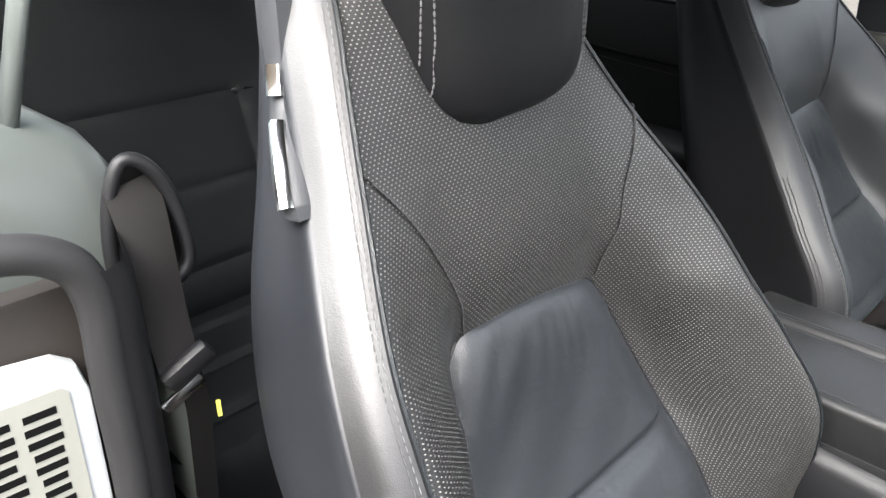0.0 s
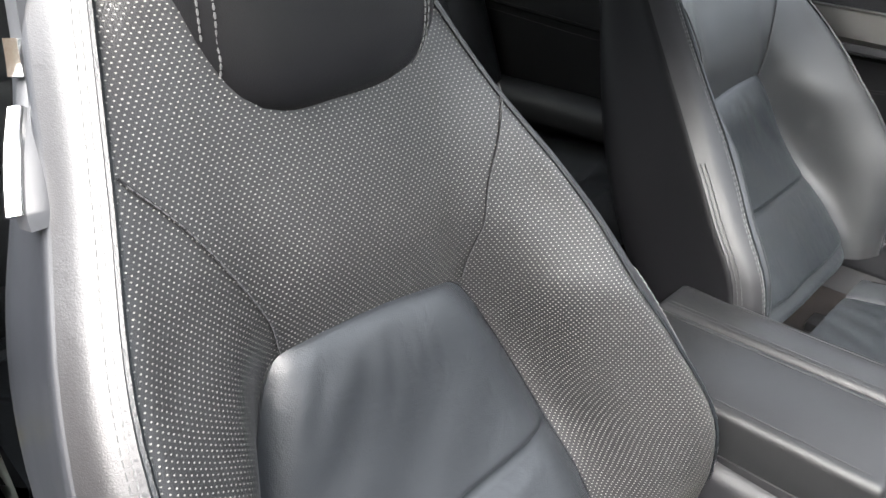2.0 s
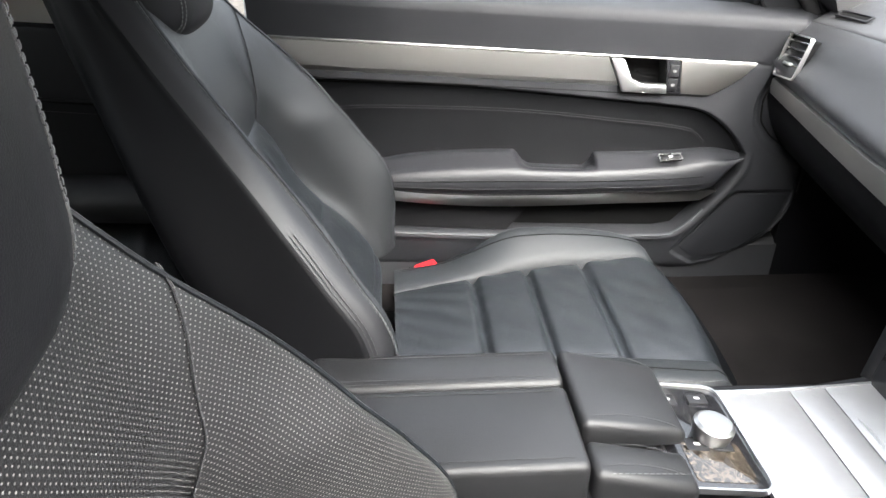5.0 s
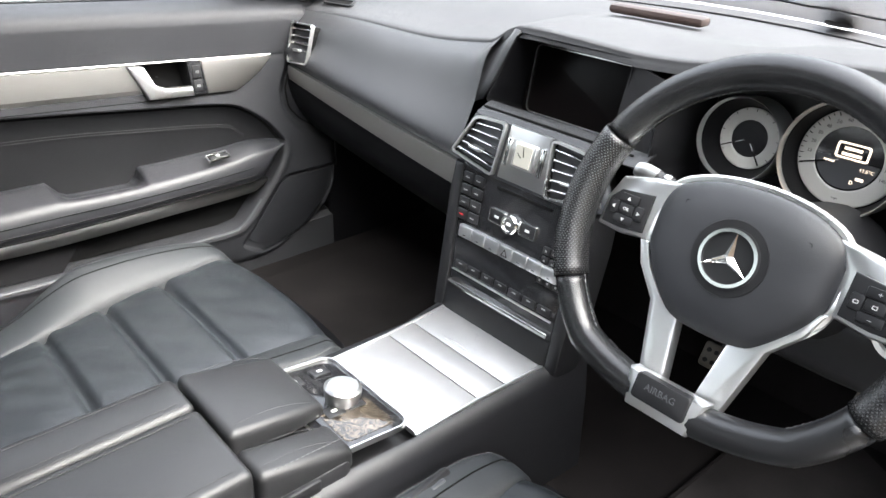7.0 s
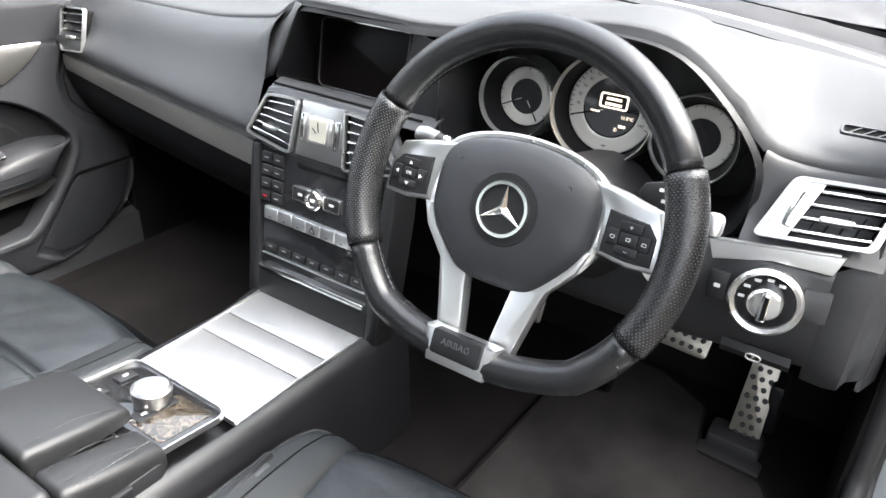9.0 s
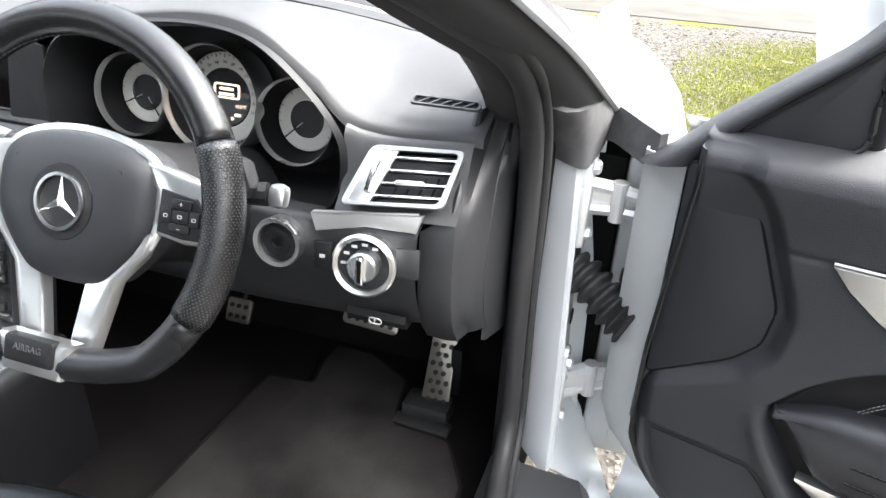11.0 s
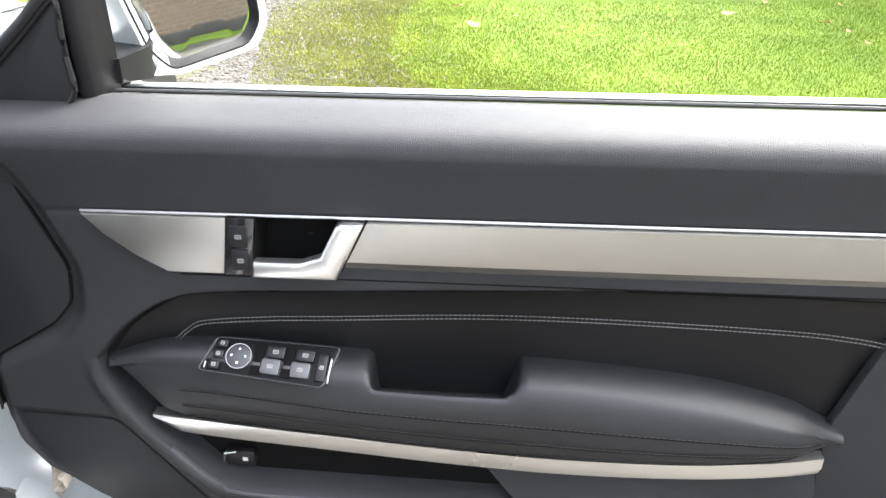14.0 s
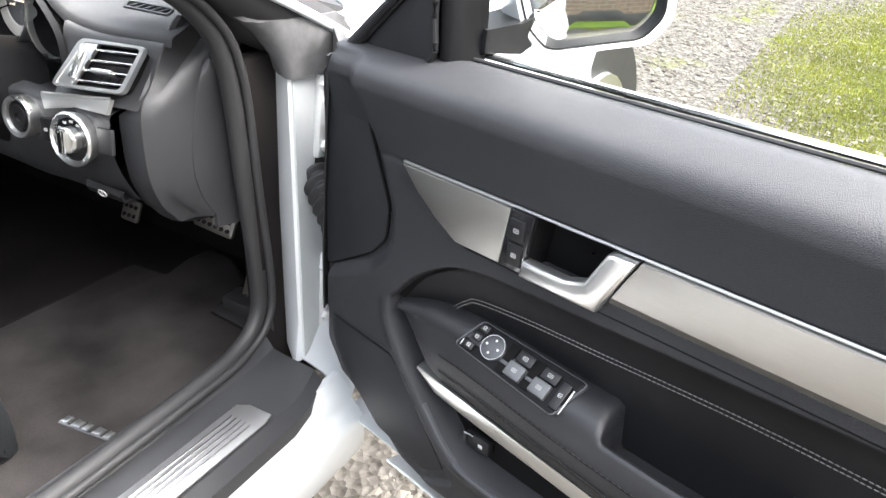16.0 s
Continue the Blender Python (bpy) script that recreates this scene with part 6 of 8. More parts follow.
# demister slot
dm = basis((0.262, -0.626, 0.8525), (0.08, -1, -0.01), (0.9, 0.07, 0.42))
sl = part("demister_slot", ringplate(rrect(0.074, 0.0145, 0.004), rrect(0.068, 0.0095, 0.003), 0.003, dm), PLASTIC_GREY, dash, "slatted demister slot")
part("slot_floor", prism(rrect(0.069, 0.0105, 0.003), 0.001, 0.0, dm), BLACK, sl)
for k in range(5):
    part("slot_bar", rbox((0, 0, 0), (0.0016, 0.014, 0.002), 0.0, dm @ pose(-0.024 + 0.012 * k, 0, 0.0015, 0, 0, -48)), PLASTIC_GREY, sl)
dm = basis((0.295, 0.615, 0.842), (0.13, -1, 0.03), (0.9, 0.1, 0.42))
sl = part("demister_slot", ringplate(rrect(0.078, 0.020, 0.004), rrect(0.070, 0.012, 0.003), 0.003, dm), PLASTIC, dash, "slatted demister slot")
part("slot_floor", prism(rrect(0.071, 0.013, 0.003), 0.001, 0.0, dm), BLACK, sl)
part("dash_sensor", rbox((0.47, 0.0, 0.893), (0.030, 0.16, 0.014), 0.006, pose(0, 0, 0, 0, 0, 3)), surface("dull_brown_cover", (0.018, 0.010, 0.008), 0.4), dash, "dark brown sensor cover on the dashboard top")

# dial binnacle
arch = cr([(-0.165, 0.745), (-0.168, 0.80), (-0.172, 0.845), (-0.20, 0.885), (-0.26, 0.905), (-0.32, 0.915), (-0.39, 0.918), (-0.445, 0.907), (-0.495, 0.870), (-0.528, 0.832), (-0.538, 0.80), (-0.530, 0.752), (-0.50, 0.735), (-0.42, 0.728), (-0.30, 0.728), (-0.20, 0.732)], 4, True)
rows = [[(0.199 + d, -0.35 + (y + 0.35) * f, 0.82 + (z - 0.82) * f) for y, z in arch] for d, f in ((0.0, 1.03), (-0.006, 1.0), (0.012, 0.97), (0.08, 0.93), (0.105, 0.90))]
part("binnacle", loft(rows, closed=True), PLASTIC, dash, "deep dark dial binnacle", smooth=60)
part("binnacle_back", prism([(-(y + 0.35) * 0.94, (z - 0.82) * 0.94) for y, z in arch][::-1], 0.004, 0.0, basis((0.296, -0.35, 0.82), (0, -1, 0), (0, 0, 1))), PLASTIC, dash)


def dial(name, y, z, r, marks, start, sweep, needles, label, dark, full):
    """A dial deep in a chrome tube, with its marks and needles. full: the face's share of the tube's radius."""
    m = basis((0.260, y, z), (0, -1, 0), (0.16, 0, 1))
    d = part(name, revolve([(r * 0.995, 0.016), (r * 1.005, 0.023), (r * 1.025, 0.0255), (r * 1.045, 0.023), (r * 1.045, -0.0165)], m, 48, (False, True)), SATIN, dash, label, smooth=60)
    part("dial_cup", revolve([(r * full * 0.9, -0.0105), (r * full * 1.03, -0.0095), (r * 0.985, 0.0165), (r * 1.0, 0.016)], m, 40, (True, False)), PLASTIC_DEEP, d)
    part("dial_face", ringplate(ngon(r * full, 44), ngon(r * dark, 44), 0.003, m @ Matrix.Translation((0, 0, -0.010)), 0.0008), DIAL, d, "pale silver dial ring")
    part("dial_centre", prism(ngon(r * dark, 40), 0.002, 0.0, m @ Matrix.Translation((0, 0, -0.0105))), GLOSS, d)
    for i in range(marks):
        a = radians(start - sweep * i / (marks - 1))
        big = i % 2 == 0
        part("tick", rbox((r * full * (0.93 if big else 0.95), 0, -0.0067), (r * (0.07 if big else 0.04), r * 0.016, 0.0006), 0.0, m @ Matrix.Rotation(a, 4, "Z")), PLASTIC, d)
    for a in needles:
        part("needle", rbox((r * full * 0.68, 0, -0.0055), (r * full * 0.52, r * 0.030, 0.001), 0.0, m @ Matrix.Rotation(radians(a), 4, "Z")), BLACK, d)
        part("needle_tail", rbox((r * full * 0.30, 0, -0.0054), (r * full * 0.26, r * 0.014, 0.0008), 0.0, m @ Matrix.Rotation(radians(a), 4, "Z")), WHITE, d)
    return d, m


dial("small_dial", -0.247, 0.815, 0.0465, 13, 215, 250, (207, 306), "round fuel and temperature dial with a pale ring", 0.46, 0.76)
big, bmx = dial("speedometer", -0.356, 0.823, 0.0595, 33, 200, 220, (199,), "large round speedometer with a lit display", 0.57, 0.87)
dial("rev_counter", -0.461, 0.812, 0.046, 17, 220, 250, (222,), "round rev counter with a pale ring", 0.46, 0.78)
for i in range(14):
    a = radians(182 - 200 * i / 13)
    part("numeral", letters(str(10 * (i + 1)), 0.0052, bmx @ Matrix.Translation((0.0403 * math.cos(a), 0.0403 * math.sin(a), -0.0067)), 0.0002), PLASTIC, big)
part("unit", letters("mph", 0.0035, bmx @ Matrix.Translation((0, -0.043, -0.0067)), 0.0002), PLASTIC, big)
half = [(0.0320 * math.cos(radians(a)), 0.0320 * math.sin(radians(a))) for a in range(182, 359, 8)]
part("display_field", prism(half, 0.0005, 0.0, bmx @ Matrix.Translation((0, 0, -0.0083))), PLASTIC_GREY, big, "grey lower half of the display")
part("display_box", ringplate(rrect(0.034, 0.017, 0.003, cx=0.002, cy=0.008), rrect(0.030, 0.0135, 0.002, cx=0.002, cy=0.008), 0.0006, bmx @ Matrix.Translation((0, 0, -0.0076))), LIT, big)
for cx, cy, w, h in ((0.002, 0.0105, 0.018, 0.0030), (0.002, 0.0045, 0.020, 0.0030), (-0.018, -0.006, 0.011, 0.002), (0.017, -0.018, 0.008, 0.003)):
    part("display_bar", rbox((cx, cy, -0.0072), (w, h, 0.0004), 0.0, bmx), LIT, big)
part("temperature", letters("11.5\u00b0C", 0.0052, bmx @ Matrix.Translation((0.021, -0.008, -0.0074)), 0.0002), LIT, big)
part("gear_letter", letters("D", 0.0055, bmx @ Matrix.Translation((0.010, -0.023, -0.0074)), 0.0002), LIT, big)

# screen under its hood: a slanted rim, dark throat, sloping cheek towards the passenger
rim = rounded([(-0.120, 0.889), (0.064, 0.889), (0.120, 0.782), (-0.112, 0.782)], 0.012)
throat = rounded([(-0.104, 0.874), (0.084, 0.874), (0.104, 0.766), (-0.100, 0.766)], 0.010)
rows = [[(x, y * k, z + dz) for y, z in lp] for lp, x, k, dz in ((rim, 0.216, 1.02, -0.004), (rim, 0.203, 1.0, 0.0), (rim, 0.206, 0.975, -0.002), (throat, 0.272, 1.0, -0.004))]
part("screen_hood", loft(rows, closed=True), PLASTIC_DEEP, dash, "dark hooded screen recess", smooth=50)
rows = [[(x, y, z) for x, y, z in cr(r, 4)] for r in (
    [(0.204, 0.062, 0.890), (0.212, 0.078, 0.890), (0.236, 0.100, 0.883), (0.270, 0.128, 0.872), (0.31, 0.16, 0.866)],
    [(0.203, 0.082, 0.856), (0.207, 0.094, 0.857), (0.224, 0.116, 0.853), (0.244, 0.145, 0.848), (0.268, 0.19, 0.838)],
    [(0.202, 0.104, 0.815), (0.203, 0.115, 0.816), (0.208, 0.130, 0.813), (0.214, 0.152, 0.806), (0.226, 0.19, 0.796)],
    [(0.200, 0.121, 0.784), (0.198, 0.130, 0.782), (0.196, 0.142, 0.776), (0.196, 0.158, 0.768), (0.205, 0.19, 0.756)])]
part("hood_cheek", loft(rows, thick=0.003), DASH_SKIN, dash, "soft cheek beside the screen", smooth=180)
sm = basis((0.268, -0.009, 0.814), (0, -1, 0), (0.16, 0, 1))
sc = part("screen", prism(rrect(0.206, 0.106, 0.008), 0.004, 0.001, sm), SCREEN, dash, "dark blank display screen with a thin silver edge")
part("screen_edge", ringplate(rrect(0.192, 0.097, 0.010), rrect(0.1888, 0.0938, 0.009), 0.0055, sm), SATIN, sc)
rows = [[(0.204, y, 0.786), (0.196, y, 0.784), (0.186, y, 0.780), (0.176, y, 0.772)] for y in np.linspace(0.106, -0.17, 14)]
part("screen_lip", loft(rows, thick=0.003), DASH_SKIN, dash, "soft shelf under the screen", smooth=60)
part("lip_groove", tube([(0.1865, 0.103, 0.7815), (0.1845, 0.0, 0.7825), (0.1865, -0.15, 0.7815)], 0.0016, 6), BLACK, dash)
part("hood_cheek", loft([[(0.206, -0.117, 0.884), (0.200, -0.170, 0.872)], [(0.196, -0.107, 0.786), (0.196, -0.168, 0.745)]], thick=0.003), PLASTIC, dash)

# centre vents with the clock
FM = basis((0.166, 0.0, 0.739), (0, -1, 0), (0.22, 0, 1))
part("vent_panel", prism([(-0.146, -0.032), (-0.108, 0.040), (-0.08, 0.044), (0.08, 0.044), (0.108, 0.040), (0.146, -0.032), (0.09, -0.046), (-0.09, -0.046)][::-1], 0.010, 0.004, FM @ Matrix.Translation((0, 0, -0.014))), PLASTIC_GREY, dash, "dark satin panel round the centre vents")
part("clock_panel", prism([(-0.043, -0.040), (-0.037, 0.036), (0.037, 0.036), (0.043, -0.040)][::-1], 0.006, 0.002, FM @ Matrix.Translation((0, 0, -0.006))), SATIN_DARK, dash, "satin silver panel round the clock")
for a, b in (((-0.136, -0.028, -0.099, 0.034), (-0.047, -0.042, -0.040, 0.036)), ((0.047, -0.042, 0.040, 0.036), (0.136, -0.028, 0.099, 0.034))):
    bl, tl, br, tr = (a[0], a[1]), (a[2], a[3]), (b[0], b[1]), (b[2], b[3])
    cs = [FM @ Vector((*p, 0.0)) for p in (tl, tr, br, bl)]
    vent("centre_vent", cs, 5, 0.0, "slatted centre air vent with bright slats")
ck = part("clock", prism(rrect(0.038, 0.036, 0.003), 0.008, 0.002, FM @ Matrix.Translation((0, 0.001, -0.002))), SATIN, dash, "small square analogue clock")
part("clock_face", prism(rrect(0.029, 0.029, 0.002), 0.001, 0.0, FM @ Matrix.Translation((0, 0.001, 0.006))), CLOCK_FACE, ck)
part("clock_hand", rbox((0.002, 0.006, 0.0076), (0.0012, 0.013, 0.0004), 0, FM @ pose(0, 0, 0, 0, 0, 12)), BLACK, ck)
part("clock_hand", rbox((-0.003, 0.005, 0.0076), (0.0012, 0.009, 0.0004), 0, FM @ pose(0, 0, 0, 0, 0, 50)), BLACK, ck)
for s in (1, -1):
    part("thumbwheel", rbox((s * 0.030, 0, 0.001), (0.008, 0.040, 0.010), 0.0035, FM), CHROME, dash)

# control stack
SM = basis((0.146, 0.0, 0.600), (0, -1, 0), (0.17, 0, 1))
part("stack_panel", prism([(-0.116, 0.102), (0.116, 0.102), (0.104, -0.06), (0.106, -0.135), (-0.106, -0.135), (-0.104, -0.06)][::-1], 0.02, 0.004, SM @ Matrix.Translation((0, 0, -0.020))), GLOSS, dash, "gloss black control stack")
for s in (1, -1):
    part("stack_cheek", prism([(s * 0.104, -0.135), (s * 0.125, -0.135), (s * 0.132, 0.05), (s * 0.130, 0.10), (s * 0.112, 0.10), (s * 0.103, -0.06)][::s], 0.05, 0.006, SM @ Matrix.Translation((0, 0, -0.046))), PLASTIC, dash, "soft black stack cheek")
kn = part("audio_knob", revolve([(0.014, 0), (0.0145, 0.010), (0.013, 0.013), (0.010, 0.013), (0.009, 0.011), (0.001, 0.011)], SM @ Matrix.Translation((0, 0.045, 0)), 32), CHROME, dash, "knurled chrome knob")
part("knob_mark", rbox((0, 0.045, 0.0113), (0.007, 0.004, 0.0006), 0, SM), WHITE, kn)
for s in (1, -1):
    part("rocker_edge", ringplate(rrect(0.030, 0.021, 0.003, cx=s * 0.029, cy=0.045), rrect(0.026, 0.017, 0.002, cx=s * 0.029, cy=0.045), 0.005, SM), CHROME, dash)
    b = part("rocker", rbox((s * 0.029, 0.045, 0.002), (0.026, 0.017, 0.005), 0.0015, SM), PLASTIC, dash)
    part("mark", rbox((s * 0.029, 0.045, 0.0048), (0.008, 0.0035, 0.0004), 0, SM), WHITE, b)
for r in range(4):
    for c in range(2):
        b = part("stack_button", rbox((-0.098 + c * 0.022, 0.082 - r * 0.019, 0.001), (0.020, 0.015, 0.005), 0.0015, SM), PLASTIC, dash)
        part("mark", rbox((-0.098 + c * 0.022, 0.082 - r * 0.019, 0.0037), (0.008, 0.0018, 0.0003), 0, SM), RED if (r, c) == (3, 0) else KEY_PRINT, b)
for r in range(4):
    for c in range(3):
        b = part("stack_button", rbox((0.066 + c * 0.014, 0.030 - r * 0.014, 0.001), (0.012, 0.011, 0.005), 0.0012, SM), PLASTIC, dash)
        part("mark", rbox((0.066 + c * 0.014, 0.030 - r * 0.014, 0.0037), (0.003, 0.0030, 0.0003), 0, SM), KEY_PRINT, b)
part("disc_slot", rbox((0.01, 0.085, 0.0005), (0.10, 0.004, 0.002), 0.0005, SM), BLACK, dash)
for k in range(7):
    w = 0.0265
    b = part("silver_key", rbox((-0.082 + k * 0.0272, 0.002 - 0.000 * k, 0.002), (w, 0.019, 0.010), 0.002, SM), SATIN, dash, "satin silver key")
    if k == 3:
        tri_m = SM @ Matrix.Translation((-0.082 + k * 0.0272, 0.001, 0.0072))
        part("mark", ringplate([(-0.0062, -0.005), (0.0062, -0.005), (0.0, 0.0062)], [(-0.0042, -0.0038), (0.0042, -0.0038), (0.0, 0.0038)], 0.0004, tri_m, 0.0), PLASTIC, b)
    else:
        part("mark", rbox((-0.082 + k * 0.0272, -0.003, 0.0073), (0.005, 0.0012, 0.0003), 0, SM), PLASTIC_GREY, b)
for k in range(7):
    part("climate_key", rbox((-0.082 + k * 0.0275, -0.052, 0.001), (0.0235, 0.012, 0.005), 0.0015, SM), PLASTIC, dash)
    part("mark", rbox((-0.082 + k * 0.0275, -0.049, 0.0037), (0.007, 0.0022, 0.0003), 0, SM), KEY_PRINT, dash)
part("climate_edge", rbox((0.0, -0.0625, 0.001), (0.196, 0.0016, 0.006), 0.0006, SM), SATIN, dash)
part("climate_bar", rbox((0.0, -0.083, 0.003), (0.200, 0.008, 0.010), 0.003, SM), CHROME, dash, "chrome bar under the climate keys")
part("stack_foot", rbox((0.0, -0.112, -0.006), (0.212, 0.045, 0.02), 0.006, SM), PLASTIC, dash)

# driver's lower panel
rows = []
for y in np.linspace(-0.20, -0.628, 30):
    b = 0.174 + 0.10 * max(0, -0.56 - y) + 0.02 * max(0, (y + 0.42) / 0.2)
    lowz = 0.602 - 0.06 * (y + 0.55)
    rows.append([(a, y, z) for a, z in cr([(b + 0.025, 0.742), (b + 0.004, 0.738), (b, 0.725), (b - 0.002, 0.69), (b + 0.012, 0.645), (b + 0.045, lowz), (b + 0.14, lowz + 0.01), (b + 0.35, lowz + 0.02)], 3)])
lp = part("lower_panel", loft(rows), DASH_SKIN, dash, "soft black panel under the dials", smooth=60)
bandm, bc = quad((0.178, -0.512, 0.744), (0.190, -0.632, 0.757), (0.185, -0.626, 0.738), (0.174, -0.520, 0.726))
part("silver_band", prism([bc[3], (0.0, bc[3][1] * 0.4), bc[2], bc[1], bc[0]][::1], 0.006, 0.0015, bandm), BAND, dash, "matt silver band")
part("silver_band_edge", rbox((0, 0.0105, 0.004), (0.114, 0.003, 0.006), 0.001, bandm), BAND, dash)
lm = basis((0.167, -0.578, 0.702), (0.10, -1, 0), (0.12, 0, 1))
ls = part("light_switch", revolve([(0.030, -0.01), (0.034, 0.004), (0.0345, 0.009), (0.032, 0.0115), (0.028, 0.009), (0.027, 0.004)], lm, 44), SATIN, dash, "round silver-ringed light switch")
part("switch_face", prism(ngon(0.028, 36), 0.002, 0.0, lm @ Matrix.Translation((0, 0, 0.004))), GLOSS, ls)
part("switch_knob", revolve([(0.0165, 0.004), (0.016, 0.015), (0.014, 0.018), (0.001, 0.0185)], lm, 32), SATIN, ls)
part("knob_grip", rbox((0, 0, 0.021), (0.009, 0.031, 0.010), 0.003, lm), CHROME, ls)
part("knob_line", rbox((0.001, 0, 0.0262), (0.004, 0.024, 0.0006), 0.0, lm), BLACK, ls)
for a in (60, 90, 120, 150, 180):
    part("mark", rbox((0.0222 * math.cos(radians(a)), 0.0222 * math.sin(radians(a)), 0.0063), (0.006, 0.003, 0.0003), 0.0, lm), WHITE, ls)
im = basis((0.160, -0.481, 0.711), (0.05, -1, 0), (0.12, 0, 1))
ig = part("ignition", revolve([(0.026, -0.012), (0.0275, 0.003), (0.0265, 0.007), (0.022, 0.006), (0.0205, 0.0)], im, 40), SATIN, dash, "silver-ringed ignition lock")
part("ignition_face", revolve([(0.021, -0.004), (0.0205, 0.002), (0.015, 0.003), (0.0145, 0.0045), (0.006, 0.0045), (0.0055, 0.001), (0.001, 0.001)], im, 32), PLASTIC, ig)
b = part("small_switch", rbox((-0.046, 0.003, 0.002), (0.020, 0.030, 0.006), 0.002, lm), PLASTIC, dash)
part("mark", rbox((-0.046, 0.003, 0.0054), (0.006, 0.004, 0.0003), 0.0, lm), WHITE, b)
part("blank_cover", rbox((0.043, 0.004, -0.0055), (0.024, 0.032, 0.006), 0.001, lm), DASH_SKIN, dash)
pb = part("brake_release", loft([[(0.192, y, 0.630), (0.188, y, 0.622), (0.193, y, 0.613), (0.24, y, 0.610)] for y in (-0.545, -0.56, -0.60, -0.615)], thick=0.004), PLASTIC, dash, "black parking brake release grip")
bk_m = basis((0.1868, -0.580, 0.620), (0, -1, 0), (-0.25, 0, 1))
part("brake_mark", ringplate(rrect(0.016, 0.0095, 0.0045), rrect(0.0135, 0.0072, 0.0034), 0.0006, bk_m), WHITE, pb)
part("brake_letter", letters("P", 0.0068, bk_m, 0.0003), WHITE, pb)
# end of the dashboard at the driver's door: rounded pad, then a flat plate
EZK = [0.58, 0.61, 0.65, 0.70, 0.75, 0.79, 0.82, 0.85]
pad_rows, plate_rows = [], []
for z in np.linspace(0.582, 0.848, 22):
    ax = smooth_at(EZK, [0.262, 0.236, 0.203, 0.187, 0.213, 0.262, 0.303, 0.318], z)  # ridge
    bx = smooth_at(EZK, [0.280, 0.262, 0.250, 0.252, 0.264, 0.282, 0.308, 0.330], z)  # front edge of the plate
    fx = smooth_at(EZK, [0.236, 0.212, 0.197, 0.194, 0.199, 0.227, 0.247, 0.277], z)  # face beside the vent
    y0 = -0.625 - 0.029 * step_up(z, 0.735, 0.755)
    pad_rows.append([(fx + 0.002, y0, z), (fx, min(y0, -0.645) - 0.004, z), (fx + 0.004, -0.662, z), (max(ax, fx + 0.012), -0.668, z), (max(ax, fx + 0.014) + 0.003, -0.671, z), (0.6 * max(ax, fx + 0.014) + 0.4 * bx, -0.676, z), (max(bx, fx + 0.03), -0.683, z), (max(bx, fx + 0.03) + 0.012, -0.685, z)])
    cx = 0.319 - 0.10 * (z - 0.56)
    plate_rows.append([(bx + 0.002, -0.6795, z), (bx + 0.003, -0.6845, z), (0.5 * bx + 0.5 * cx, -0.690, z), (max(cx, bx + 0.02), -0.697, z), (max(cx, bx + 0.02) + 0.02, -0.698, z)])
plate_rows = [[(x, y, 0.562) for x, y, z in plate_rows[0]]] + plate_rows
part("end_pad", loft(pad_rows), DASH_SKIN, dash, "ridged dark grey end pad of the dashboard", smooth=32)
part("end_pad_foot", loft([[(x, y, z) for x, y, z in pad_rows[0]], [(x + 0.03, y + 0.004, z - 0.012) for x, y, z in pad_rows[0]], [(x + 0.09, y + 0.01, z - 0.010) for x, y, z in pad_rows[0]]]), DASH_SKIN, dash, smooth=60)
part("end_plate", loft(plate_rows, thick=0.003), DASH_SKIN, dash, "flat grey end plate beside the door seal", smooth=32)

# pedals
ped = thing("accelerator_pedal", (0.42, -0.57, 0.30), "steel accelerator pedal with rubber studs on a black base", "pedal", "pedals")
pmx = basis((0.470, -0.575, 0.366), (0.04, -1, 0), (0.42, -0.14, 1))
pt = part("pedal_plate", prism(rounded([(-0.024, -0.066), (0.022, -0.066), (0.020, 0.072), (-0.019, 0.072)], 0.005), 0.006, 0.002, pmx), PEDAL_METAL, ped, "studded steel pedal plate")
for r in range(9):
    for c in range(3 if r % 2 == 0 else 2):
        part("stud", revolve([(0.0042, 0.005), (0.004, 0.009), (0.001, 0.0095)], pmx @ Matrix.Translation((-0.013 + 0.013 * c + (0.0065 if r % 2 else 0), -0.056 + r * 0.0150, 0)), 10), RUBBER, pt)
part("pedal_base", join(rbox((0.440, -0.566, 0.303), (0.05, 0.078, 0.030), 0.008), rbox((0.408, -0.566, 0.292), (0.030, 0.094, 0.010), 0.004)), RUBBER, ped)
part("pedal_arm", rbox((0.49, -0.60, 0.36), (0.05, 0.02, 0.09), 0.006), PLASTIC, ped)
ped = thing("brake_pedal", (0.50, -0.435, 0.36), "wide steel brake pedal with rubber studs", "pedal", "pedals")
pmx = basis((0.503, -0.440, 0.405), (0, -1, -0.05), (0.5, 0, 1))
pt = part("pedal_plate", prism(rrect(0.098, 0.040, 0.008), 0.006, 0.002, pmx), PEDAL_METAL, ped, "studded steel pedal plate")
for r in range(2):
    for c in range(6):
        part("stud", revolve([(0.0042, 0.005), (0.004, 0.009), (0.001, 0.0095)], pmx @ Matrix.Translation((-0.036 + 0.0145 * c, -0.008 + r * 0.016, 0)), 10), RUBBER, pt)
part("pedal_arm", tube([(0.515, -0.435, 0.39), (0.552, -0.435, 0.455), (0.60, -0.435, 0.60)], 0.009, 8), PLASTIC, ped)
ped = thing("foot_brake_pedal", (0.54, -0.20, 0.34), "small steel parking brake pedal with rubber studs", "pedal", "pedals")
pmx = basis((0.53, -0.165, 0.335), (0, -1, 0), (0.5, 0, 1))
pt = part("pedal_plate", prism(rrect(0.05, 0.045, 0.006), 0.006, 0.002, pmx), PEDAL_METAL, ped, "studded steel pedal plate")
